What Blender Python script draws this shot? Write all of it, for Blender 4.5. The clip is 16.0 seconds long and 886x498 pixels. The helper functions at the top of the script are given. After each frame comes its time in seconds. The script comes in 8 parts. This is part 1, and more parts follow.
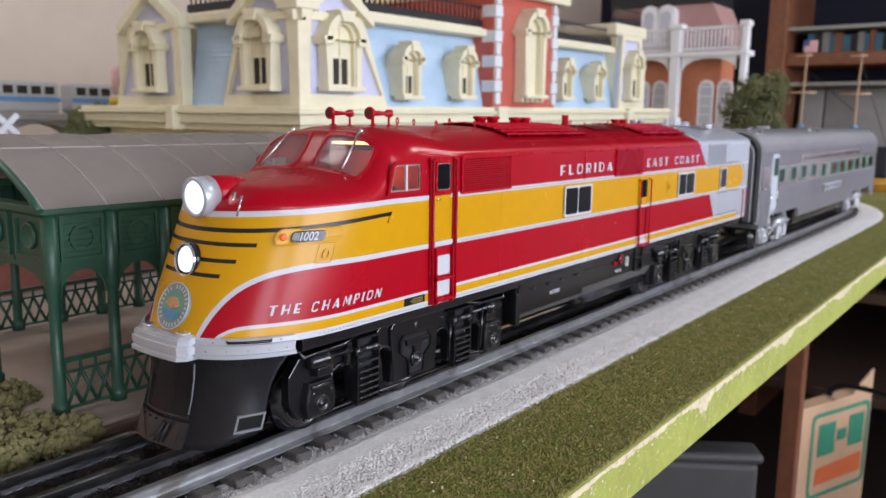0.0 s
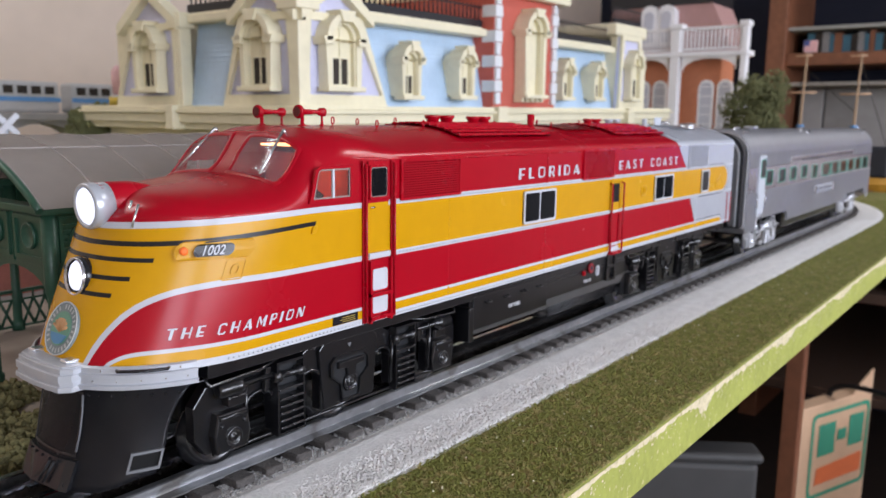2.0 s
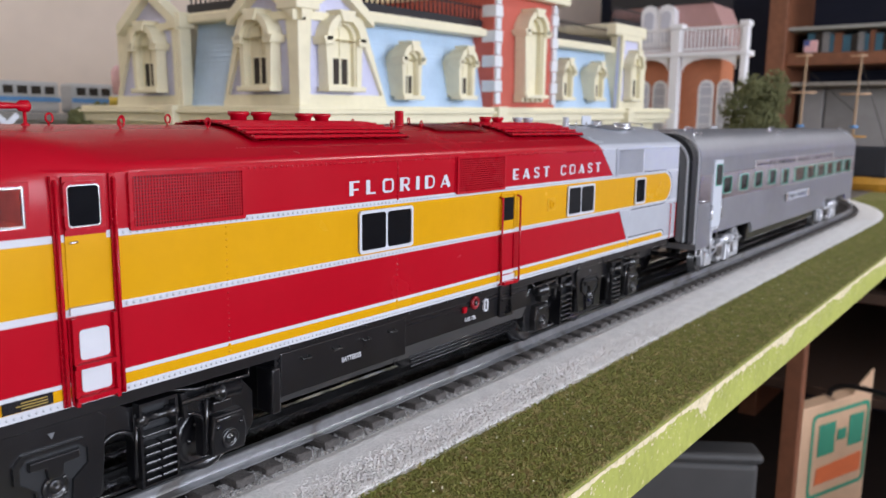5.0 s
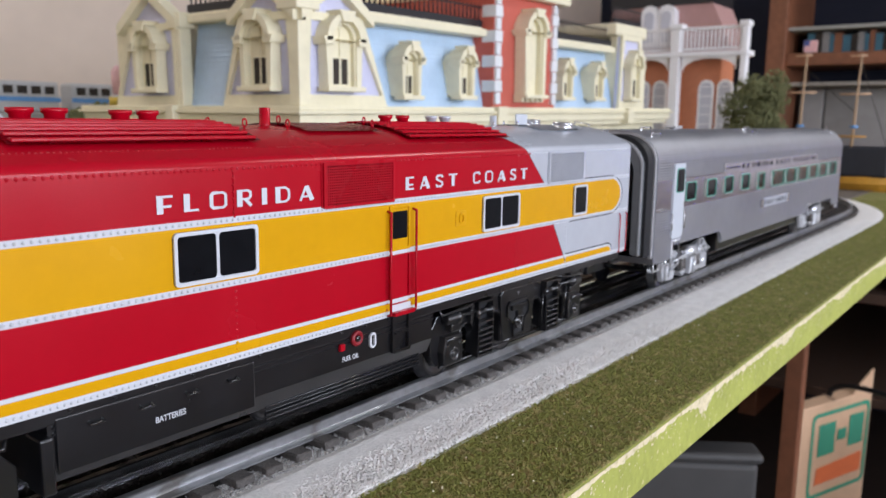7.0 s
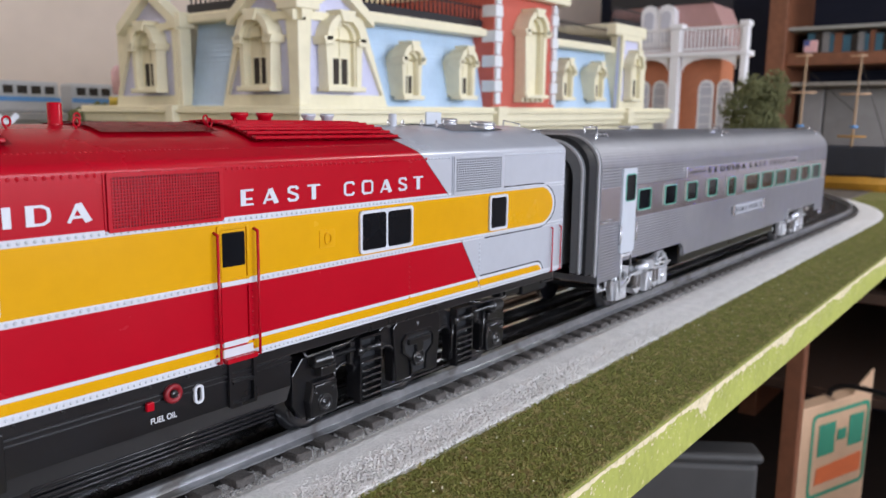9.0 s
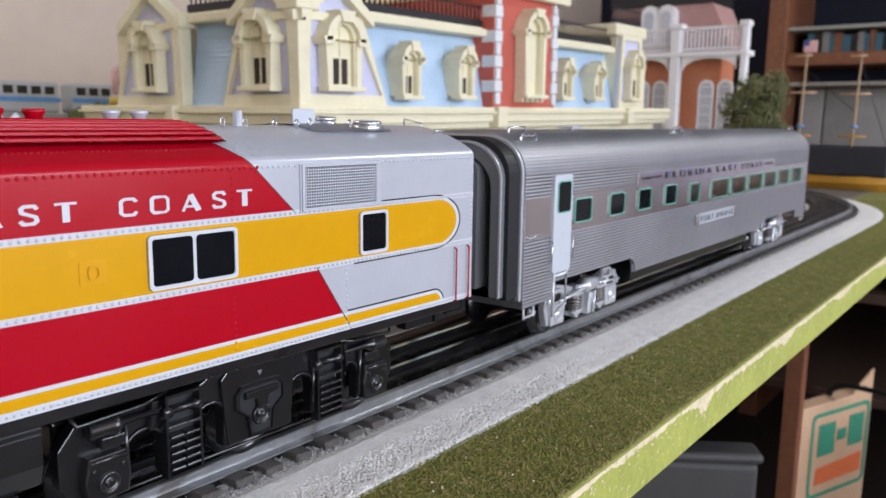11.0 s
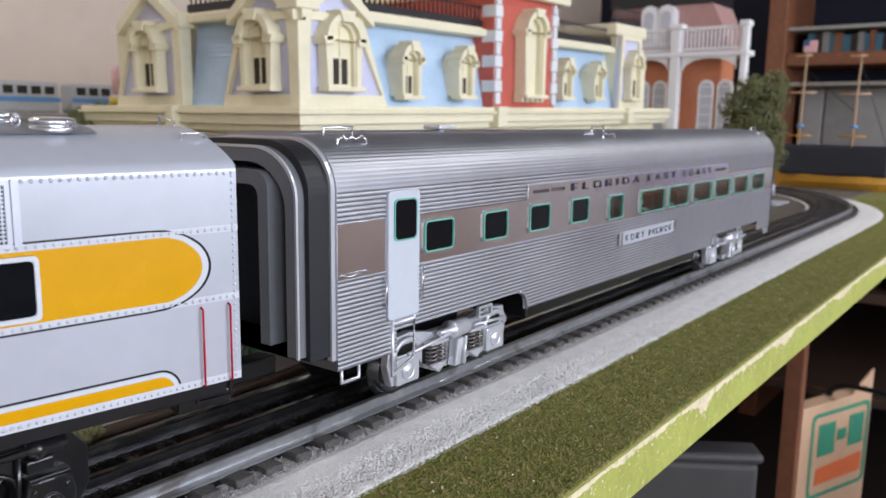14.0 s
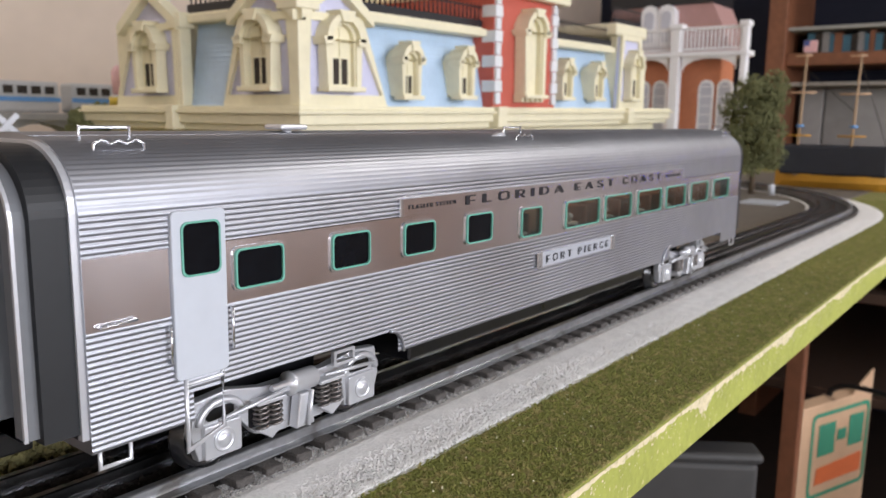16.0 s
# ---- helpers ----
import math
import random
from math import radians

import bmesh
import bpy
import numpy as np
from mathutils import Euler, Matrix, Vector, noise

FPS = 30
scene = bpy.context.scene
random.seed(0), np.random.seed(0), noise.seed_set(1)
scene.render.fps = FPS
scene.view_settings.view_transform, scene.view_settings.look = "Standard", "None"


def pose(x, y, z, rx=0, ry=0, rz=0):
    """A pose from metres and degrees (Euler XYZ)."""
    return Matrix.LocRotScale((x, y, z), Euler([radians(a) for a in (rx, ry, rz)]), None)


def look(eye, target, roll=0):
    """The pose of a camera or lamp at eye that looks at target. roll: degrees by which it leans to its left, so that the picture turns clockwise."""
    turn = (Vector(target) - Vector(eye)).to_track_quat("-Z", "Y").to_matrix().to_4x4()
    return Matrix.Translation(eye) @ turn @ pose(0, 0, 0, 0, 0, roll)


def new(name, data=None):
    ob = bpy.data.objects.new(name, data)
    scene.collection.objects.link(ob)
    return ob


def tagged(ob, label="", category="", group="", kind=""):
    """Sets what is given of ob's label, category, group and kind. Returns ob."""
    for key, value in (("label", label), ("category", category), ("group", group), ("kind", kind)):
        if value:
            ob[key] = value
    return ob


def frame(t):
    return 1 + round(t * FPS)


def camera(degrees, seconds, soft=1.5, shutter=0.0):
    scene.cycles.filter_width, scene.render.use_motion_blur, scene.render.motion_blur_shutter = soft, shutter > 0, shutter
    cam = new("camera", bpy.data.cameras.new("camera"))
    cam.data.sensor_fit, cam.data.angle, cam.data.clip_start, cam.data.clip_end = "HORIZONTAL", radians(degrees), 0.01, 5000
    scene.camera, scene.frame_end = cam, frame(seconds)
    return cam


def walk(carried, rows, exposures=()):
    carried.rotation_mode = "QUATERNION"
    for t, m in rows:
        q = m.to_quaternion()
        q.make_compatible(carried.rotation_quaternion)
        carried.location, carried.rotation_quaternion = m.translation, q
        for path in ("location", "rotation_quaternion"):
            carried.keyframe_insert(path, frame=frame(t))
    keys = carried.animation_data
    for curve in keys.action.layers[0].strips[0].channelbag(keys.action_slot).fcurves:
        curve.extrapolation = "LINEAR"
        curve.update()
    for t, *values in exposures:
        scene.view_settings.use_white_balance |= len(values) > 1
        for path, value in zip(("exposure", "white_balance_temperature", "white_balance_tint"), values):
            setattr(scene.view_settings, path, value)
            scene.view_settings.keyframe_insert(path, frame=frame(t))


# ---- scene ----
# The room is a model-railway room; the train is 1:48. x runs along the track (forward), y towards the viewer, z up from the rail heads.
EYE = (0.0, 0.194, 0.0952)
YAW, PITCH = radians(52.567), radians(9.362)
AIM = (EYE[0] - math.sin(YAW) * math.cos(PITCH) * 0.5, EYE[1] - math.cos(YAW) * math.cos(PITCH) * 0.5, EYE[2] - math.sin(PITCH) * 0.5)
cam = camera(58.5, 16.0)
cam.data.dof.use_dof = True
cam.data.dof.focus_distance = 0.215
cam.data.dof.aperture_fstop = 30.0
walk(cam, [(0.0, look(EYE, AIM, 0.811)), (16.0, look(EYE, AIM, 0.811))], exposures=[(0.0, 0.0, 6250, 13), (14.2, 0.0, 6230, 12), (15.4, 0.0, 6680, 12), (16.0, 0.0, 6700, 12)])

# ---- light ----
world = bpy.data.worlds.new("world")
scene.world = world
world.use_nodes = True
world.node_tree.nodes["Background"].inputs[0].default_value = (0.75, 0.85, 1.0, 1)
world.node_tree.nodes["Background"].inputs[1].default_value = 0.25


def area_lamp(name, eye, target, sx, sy, watts, colour):
    data = bpy.data.lights.new(name, "AREA")
    data.shape, data.size, data.size_y, data.energy, data.color = "RECTANGLE", sx, sy, watts, colour
    ob = new(name, data)
    ob.matrix_world = look(eye, target)
    return ob


# daylight in the window opening behind the viewer, and two unseen fill lamps added overhead
area_lamp("window_daylight", (-0.6, 2.38, 0.47), (-0.6, 0.0, 0.25), 2.0, 0.8, 57, (0.85, 0.905, 1.0))
area_lamp("window_daylight", (1.2, 2.38, 0.47), (0.2, 0.0, 0.25), 0.8, 0.8, 24, (0.85, 0.905, 1.0))
area_lamp("ceiling_fill", (0.4, -1.3, 1.52), (0.4, -1.3, 0), 0.6, 0.3, 10, (1.0, 0.95, 0.90))
area_lamp("ceiling_fill", (-2.1, 1.1, 1.52), (-2.1, 1.1, 0), 0.6, 0.3, 22, (1.0, 0.97, 0.94))

# ---- materials ----
def material(name, colour, rough=0.5, metal=0.0, vary=0.1, scale=40.0, bump=0.0, bump_scale=400.0, tint=None, amount=0.0, patch=12.0, coat=0.0):
    """A painted or natural surface: grain and stains at two scales, fine relief, an optional second colour in patches."""
    m = bpy.data.materials.new(name)
    m.use_nodes = True
    nt = m.node_tree
    b = nt.nodes["Principled BSDF"]
    b.inputs["Roughness"].default_value, b.inputs["Metallic"].default_value = rough, metal
    b.inputs["Coat Weight"].default_value = coat
    b.inputs["Coat Roughness"].default_value = 0.12
    tc = nt.nodes.new("ShaderNodeTexCoord")

    def noise_node(s, detail=4.0):
        n = nt.nodes.new("ShaderNodeTexNoise")
        n.inputs["Scale"].default_value, n.inputs["Detail"].default_value = s, detail
        nt.links.new(tc.outputs["Object"], n.inputs["Vector"])
        return n.outputs["Fac"]

    fine, coarse = noise_node(scale * 6), noise_node(scale)
    add = nt.nodes.new("ShaderNodeMath")
    add.operation = "ADD"
    nt.links.new(fine, add.inputs[0])
    nt.links.new(coarse, add.inputs[1])
    ramp = nt.nodes.new("ShaderNodeMapRange")
    ramp.inputs["From Min"].default_value, ramp.inputs["From Max"].default_value = 0.6, 1.4
    ramp.inputs["To Min"].default_value, ramp.inputs["To Max"].default_value = 1 - vary, 1 + vary
    nt.links.new(add.outputs[0], ramp.inputs["Value"])
    mul = nt.nodes.new("ShaderNodeVectorMath")
    mul.operation = "SCALE"
    src = mul.inputs[0]
    if tint:
        mix = nt.nodes.new("ShaderNodeMix")
        mix.data_type = "RGBA"
        mix.inputs["A"].default_value, mix.inputs["B"].default_value = (*colour, 1), (*tint, 1)
        edge = nt.nodes.new("ShaderNodeMapRange")
        edge.inputs["From Min"].default_value, edge.inputs["From Max"].default_value = 0.62 - amount * 0.3, 0.7 - amount * 0.3
        nt.links.new(noise_node(patch, 6.0), edge.inputs["Value"])
        nt.links.new(edge.outputs[0], mix.inputs["Factor"])
        nt.links.new(mix.outputs["Result"], src)
    else:
        src.default_value = colour
    nt.links.new(ramp.outputs[0], mul.inputs["Scale"])
    nt.links.new(mul.outputs[0], b.inputs["Base Color"])
    rr = nt.nodes.new("ShaderNodeMapRange")
    rr.inputs["To Min"].default_value, rr.inputs["To Max"].default_value = max(0.02, rough - 0.08), min(1, rough + 0.08)
    nt.links.new(coarse, rr.inputs["Value"])
    nt.links.new(rr.outputs[0], b.inputs["Roughness"])
    if bump:
        bn = nt.nodes.new("ShaderNodeBump")
        bn.inputs["Strength"].default_value, bn.inputs["Distance"].default_value = 1.0, bump
        nt.links.new(noise_node(bump_scale, 3.0), bn.inputs["Height"])
        nt.links.new(bn.outputs[0], b.inputs["Normal"])
    return m


def glowing(name, colour, strength):
    m = bpy.data.materials.new(name)
    m.use_nodes = True
    b = m.node_tree.nodes["Principled BSDF"]
    b.inputs["Base Color"].default_value = (*colour, 1)
    b.inputs["Emission Color"].default_value = (*colour, 1)
    b.inputs["Emission Strength"].default_value = strength
    return m


def glass_material(name, colour=(1, 1, 1), rough=0.02):
    m = bpy.data.materials.new(name)
    m.use_nodes = True
    b = m.node_tree.nodes["Principled BSDF"]
    b.inputs["Base Color"].default_value = (*colour, 1)
    b.inputs["Transmission Weight"].default_value, b.inputs["Roughness"].default_value, b.inputs["IOR"].default_value = 1.0, rough, 1.3
    return m


RED = (0.39, 0.001, 0.011)
YELLOW = (0.63, 0.315, 0.001)
WHITE = (0.58, 0.59, 0.63)
SILVER = (0.50, 0.52, 0.57)
M_RED = material("red_paint", RED, 0.27, vary=0.05, bump=0.00002, bump_scale=900)
M_YELLOW = material("yellow_paint", YELLOW, 0.27, vary=0.04)
for painted in (M_RED, M_YELLOW):
    painted.node_tree.nodes["Principled BSDF"].inputs["Specular IOR Level"].default_value = 0.3
M_WHITE = material("white_paint", WHITE, 0.4, vary=0.04)
# white rivets in a greyer tone: the shading of their domes is in the colour
M_RIVET = material("shaded_white_rivet", (0.50, 0.52, 0.56), 0.4, vary=0.1)
M_SILVER = material("silver_paint", SILVER, 0.36, 0.25, vary=0.05, bump=0.00001, bump_scale=1500)
M_PILOT = material("satin_black_paint", (0.020, 0.0205, 0.024), 0.24, vary=0.12)
M_BLACK = material("black_plastic", (0.014, 0.014, 0.016), 0.22, vary=0.2)
M_GLASSDARK = material("dark_window_glass", (0.005, 0.006, 0.008), 0.06, vary=0.3)
M_GLASSDARK.node_tree.nodes["Principled BSDF"].inputs["Specular IOR Level"].default_value = 0.15
M_LAMP = glowing("lit_headlamp", (0.80, 0.84, 1.0), 1.0)
M_AMBER = glowing("amber_lamp", (0.85, 0.16, 0.03), 0.25)
M_CHROME = material("bright_metal", (0.72, 0.73, 0.76), 0.22, 0.9, vary=0.06)
M_ALU = material("fluted_aluminium", (0.41, 0.42, 0.455), 0.46, 1.0, vary=0.07, scale=20)
M_ALUFLAT = material("smooth_aluminium_band", (0.74, 0.72, 0.75), 0.22, 1.0, vary=0.08, scale=25)
M_TRUCK = material("silver_truck_paint", (0.66, 0.67, 0.70), 0.33, 0.55, vary=0.06)
M_GREYPAINT = material("light_grey_paint", (0.52, 0.55, 0.60), 0.45, 0.0, vary=0.04)
M_DIAPH = material("grey_diaphragm", (0.16, 0.165, 0.175), 0.55, 0.1, vary=0.1)
M_RUBBER = material("black_rubber", (0.011, 0.012, 0.014), 0.5, vary=0.2)
M_GREENEDGE = material("green_glass_edge", (0.15, 0.42, 0.33), 0.25, vary=0.1)
M_RAIL = material("steel_rail", (0.44, 0.445, 0.46), 0.33, 0.85, vary=0.2, scale=60, bump=0.00004, bump_scale=500, tint=(0.27, 0.26, 0.25), amount=0.1, patch=90)
M_DARKRAIL = material("dull_steel_rail", (0.42, 0.42, 0.43), 0.20, 1.0, vary=0.2, scale=60, bump=0.00004, bump_scale=500)
M_TIE = material("dark_tie", (0.085, 0.076, 0.070), 0.8, vary=0.45, scale=260, bump=0.0007, bump_scale=1100)
M_BALLAST = material("pale_grit", (0.80, 0.78, 0.75), 0.95, vary=0.16, scale=150, bump=0.0004, bump_scale=900)
M_TRACKBED = material("shaded_dirty_trackbed", (0.035, 0.031, 0.028), 0.95, vary=0.4, scale=150, bump=0.0008, bump_scale=500)
M_GRASS = material("ground_foam", (0.20, 0.205, 0.047), 0.95, vary=0.3, scale=200, bump=0.0005, bump_scale=1100, tint=(0.30, 0.25, 0.09), amount=0.35, patch=420)
M_FASCIA = material("worn_green_board_edge", (0.38, 0.40, 0.085), 0.85, vary=0.18, scale=60, bump=0.0003, bump_scale=500, tint=(0.62, 0.56, 0.28), amount=-0.05, patch=420)
M_PLATFORM = material("tan_platform", (0.42, 0.355, 0.30), 0.85, vary=0.12, scale=20, bump=0.0001, bump_scale=900)
M_PLATEDGE = material("brown_platform_edge", (0.13, 0.085, 0.06), 0.8, vary=0.2)
M_IRON = material("dark_green_cast_iron", (0.024, 0.080, 0.048), 0.40, vary=0.25, scale=60)
M_CANOPY = material("dusty_translucent_canopy", (0.56, 0.51, 0.465), 0.62, vary=0.07, scale=22, bump=0.00003, bump_scale=700)
M_CANOPYRIB = material("dull_canopy_rib", (0.36, 0.32, 0.295), 0.75, vary=0.1)
M_CREAM = material("cream_plastic", (0.80, 0.74, 0.53), 0.5, vary=0.06, scale=30)
M_BLUE = material("pale_blue_shingle", (0.47, 0.61, 0.76), 0.6, vary=0.07, scale=40)
M_LILAC = material("lilac_panel", (0.58, 0.58, 0.74), 0.6, vary=0.08, scale=40)
M_BRICK = material("red_brick_plastic", (0.52, 0.11, 0.075), 0.6, vary=0.1, scale=60)
M_QUOIN = material("white_grey_quoin", (0.72, 0.73, 0.74), 0.55, vary=0.05)
M_CREST = material("black_iron_cresting", (0.012, 0.012, 0.015), 0.45, vary=0.2)
M_DARK = material("dark_interior", (0.03, 0.022, 0.015), 0.8, vary=0.3)
M_TERRA = material("terracotta_wall", (0.55, 0.20, 0.10), 0.6, vary=0.12, scale=14)
M_PINK = material("dusty_pink_roof", (0.45, 0.26, 0.24), 0.7, vary=0.08)
M_LATTICE = material("pale_blue_grey_lattice", (0.55, 0.56, 0.62), 0.6, vary=0.08)
M_BARK = material("brown_bark", (0.10, 0.07, 0.045), 0.9, vary=0.3, bump=0.0005)
M_LEAF = material("green_foliage", (0.155, 0.16, 0.068), 0.9, vary=0.4, scale=80)
M_LICHEN = material("olive_lichen", (0.185, 0.165, 0.068), 0.95, vary=0.4, scale=150, bump=0.0006, bump_scale=900)
M_WOOD = material("stained_red_wood", (0.22, 0.085, 0.042), 0.5, vary=0.25, scale=10, bump=0.0002, bump_scale=60)
M_WALL = material("beige_wall", (0.76, 0.63, 0.53), 0.9, vary=0.05, scale=3)
M_PALE = material("pale_rose_wall", (0.84, 0.82, 0.82), 0.85, vary=0.05, scale=3)
M_TANWALL = material("reflection_tan_wall", (0.68, 0.50, 0.40), 0.8, vary=0.12, scale=4)
M_CEIL = material("dimmed_grey_ceiling", (0.28, 0.28, 0.29), 0.9, vary=0.03, scale=3)
M_NAVY = material("navy_backdrop", (0.012, 0.014, 0.028), 0.9, vary=0.2, scale=3)
M_FLOOR = material("dark_brown_floor", (0.045, 0.028, 0.02), 0.7, vary=0.25, scale=4)
M_CARD = material("brown_cardboard", (0.62, 0.40, 0.25), 0.85, vary=0.08, scale=8)
M_ORANGE = material("orange_print", (0.70, 0.16, 0.05), 0.8, vary=0.1)
M_GREENINK = material("green_print", (0.05, 0.28, 0.17), 0.8, vary=0.1)
M_BIN = material("dark_grey_plastic_bin", (0.07, 0.068, 0.066), 0.5, vary=0.1, scale=6)
M_HULL = material("black_hull", (0.02, 0.022, 0.03), 0.5, vary=0.2)
M_DECK = material("yellow_ochre_deck", (0.55, 0.27, 0.03), 0.55, vary=0.15)
M_GREYWALL = material("grey_curtain", (0.26, 0.25, 0.24), 0.9, vary=0.15, scale=5)
M_TEAL = material("teal_book", (0.05, 0.14, 0.19), 0.6, vary=0.2)
M_SKYBLUE = material("mid_blue_paint", (0.12, 0.30, 0.60), 0.5, vary=0.1)
M_CANVAS = material("dull_grey_stone", (0.33, 0.32, 0.31), 0.8, vary=0.15, scale=12)


# ---- building helpers ----
def thing(name, at, label, category, group="", kind=""):
    ob = new(name)
    ob.empty_display_size = 0.01
    ob.location = at
    return tagged(ob, label, category, group, kind)


def part(name, bm, mat, parent=None, label="", smooth=False, kind=""):
    """Links a bmesh as one mesh object under a thing or part; the bmesh is in the parent's space."""
    if smooth:
        for f in bm.faces:
            f.smooth = True
    me = bpy.data.meshes.new(name)
    bm.normal_update()
    bm.to_mesh(me)
    bm.free()
    for m in mat if isinstance(mat, (list, tuple)) else (mat,):
        me.materials.append(m)
    ob = new(name, me)
    ob.parent = parent
    return tagged(ob, label, kind=kind)


def again(ob, parent, m=None, name=None):
    """One more object on the same mesh, under a parent."""
    o = new(name or ob.name.split(".")[0], ob.data)
    o.parent = parent
    if m is not None:
        o.matrix_basis = m
    for key in ("label", "kind"):
        if key in ob:
            o[key] = ob[key]
    return o


def box(bm, x0, x1, y0, y1, z0, z1, bevel=0.0, seg=2):
    vs = [bm.verts.new((x, y, z)) for x in (x0, x1) for y in (y0, y1) for z in (z0, z1)]
    a, b, c, d, e, f, g, h = vs
    faces = [bm.faces.new(q) for q in ((a, b, d, c), (e, g, h, f), (a, e, f, b), (c, d, h, g), (a, c, g, e), (b, f, h, d))]
    bmesh.ops.recalc_face_normals(bm, faces=faces)
    if bevel:
        edges = list({ed for fc in faces for ed in fc.edges})
        bmesh.ops.bevel(bm, geom=edges, offset=bevel, segments=seg, profile=0.5, affect="EDGES", clamp_overlap=True)
    return bm


def rod(bm, p0, p1, r0, r1=None, seg=8, caps=True):
    r1 = r0 if r1 is None else r1
    p0, p1 = Vector(p0), Vector(p1)
    q = (p1 - p0).to_track_quat("Z", "Y")
    rings = []
    for p, r in ((p0, r0), (p1, r1)):
        rings.append([bm.verts.new(p + q @ Vector((r * math.cos(2 * math.pi * k / seg), r * math.sin(2 * math.pi * k / seg), 0))) for k in range(seg)])
    for k in range(seg):
        j = (k + 1) % seg
        bm.faces.new((rings[0][k], rings[0][j], rings[1][j], rings[1][k])).smooth = True
    if caps:
        bm.faces.new(rings[0][::-1])
        bm.faces.new(rings[1])
    return bm


def wire(bm, pts, r, seg=6):
    """A bent wire through the points, one round tube."""
    pts = [Vector(p) for p in pts]
    ways = [(b - a).normalized() for a, b in zip(pts, pts[1:])]
    q = ways[0].to_track_quat("Z", "Y")
    u, v = q @ Vector((1, 0, 0)), q @ Vector((0, 1, 0))
    rings = []
    for k, p in enumerate(pts):
        w0, w1 = ways[max(k - 1, 0)], ways[min(k, len(ways) - 1)]
        if k and k < len(pts) - 1:
            turn = w0.rotation_difference(w1)
            u, v = turn @ u, turn @ v
        n = (w0 + w1).normalized()
        ring = []
        for j in range(seg):
            a = 2 * math.pi * j / seg
            d = (u * math.cos(a) + v * math.sin(a)) * r
            ring.append(bm.verts.new(p + d - w1 * (d.dot(n) / max(0.35, w1.dot(n)))))
        rings.append(ring)
    for a, b in zip(rings, rings[1:]):
        for j in range(seg):
            i = (j + 1) % seg
            bm.faces.new((a[j], a[i], b[i], b[j])).smooth = True
    bm.faces.new(rings[0][::-1])
    bm.faces.new(rings[-1])
    return bm


def lathe(bm, centre, axis, profile, seg=24):
    """profile: (distance along the axis, radius) pairs."""
    q = Vector(axis).to_track_quat("Z", "Y")
    c = Vector(centre)
    rings = [[bm.verts.new(c + q @ Vector((r * math.cos(2 * math.pi * k / seg), r * math.sin(2 * math.pi * k / seg), d))) for k in range(seg)] for d, r in profile]
    for a, b in zip(rings, rings[1:]):
        for k in range(seg):
            j = (k + 1) % seg
            bm.faces.new((a[k], a[j], b[j], b[k])).smooth = True
    bm.faces.new(rings[0][::-1])
    bm.faces.new(rings[-1])
    return bm


def prism(bm, outline, to3, depth, bevel=0.0):
    """A flat outline (list of 2D points) given thickness: to3(u, v, w) gives the place, w from 0 to depth."""
    lo = [bm.verts.new(to3(u, v, 0)) for u, v in outline]
    hi = [bm.verts.new(to3(u, v, depth)) for u, v in outline]
    n = len(outline)
    faces = [bm.faces.new(lo[::-1]), bm.faces.new(hi)]
    for k in range(n):
        j = (k + 1) % n
        faces.append(bm.faces.new((lo[k], lo[j], hi[j], hi[k])))
    bmesh.ops.recalc_face_normals(bm, faces=faces)
    if bevel:
        bmesh.ops.bevel(bm, geom=list(faces[1].edges), offset=bevel, segments=2, profile=0.5, affect="EDGES", clamp_overlap=True)
    return bm


def ring_prism(bm, outer, inner, to3, depth):
    """A frame between two outlines with the same number of points, given thickness."""
    n = len(outer)
    a = [[bm.verts.new(to3(u, v, w)) for u, v in o] for w in (0, depth) for o in (outer, inner)]
    faces = []
    for k in range(n):
        j = (k + 1) % n
        for p, q in ((a[2], a[3]), (a[0], a[2]), (a[3], a[1]), (a[1], a[0])):
            faces.append(bm.faces.new((p[k], p[j], q[j], q[k])))
    bmesh.ops.recalc_face_normals(bm, faces=faces)
    return bm


def rounded(x0, x1, z0, z1, r, seg=4):
    """Outline of a rectangle with round corners."""
    pts = []
    for cx, cz, a0 in ((x1 - r, z1 - r, 0), (x0 + r, z1 - r, 90), (x0 + r, z0 + r, 180), (x1 - r, z0 + r, 270)):
        for k in range(seg + 1):
            a = radians(a0 + 90 * k / seg)
            pts.append((cx + r * math.cos(a), cz + r * math.sin(a)))
    return pts


def on_side(y):
    """The near side of the train: outline u along x, v up, thickness towards the viewer."""
    return lambda u, v, w: (u, y + w, v)


def lettering(name, text, size, mat, parent, m, spacing=1.0, depth=0.0001, squeeze=1.0, label=""):
    """Words as thin raised letters: the text starts at m's origin and runs along its x axis."""
    cu = bpy.data.curves.new(name, "FONT")
    cu.body, cu.size, cu.extrude, cu.space_character = text, size, depth, spacing
    cu.offset = size * 0.014
    tmp = bpy.data.objects.new(name, cu)
    scene.collection.objects.link(tmp)
    dg = bpy.context.evaluated_depsgraph_get()
    me = bpy.data.meshes.new_from_object(tmp.evaluated_get(dg))
    bpy.data.objects.remove(tmp)
    me.materials.clear()
    me.materials.append(mat)
    me.transform(Matrix.Diagonal((squeeze, 1, 1, 1)))
    me.transform(m)
    ob = new(name, me)
    ob.parent = parent
    return tagged(ob, label)


THICK, THIN = 0.27, 0.13
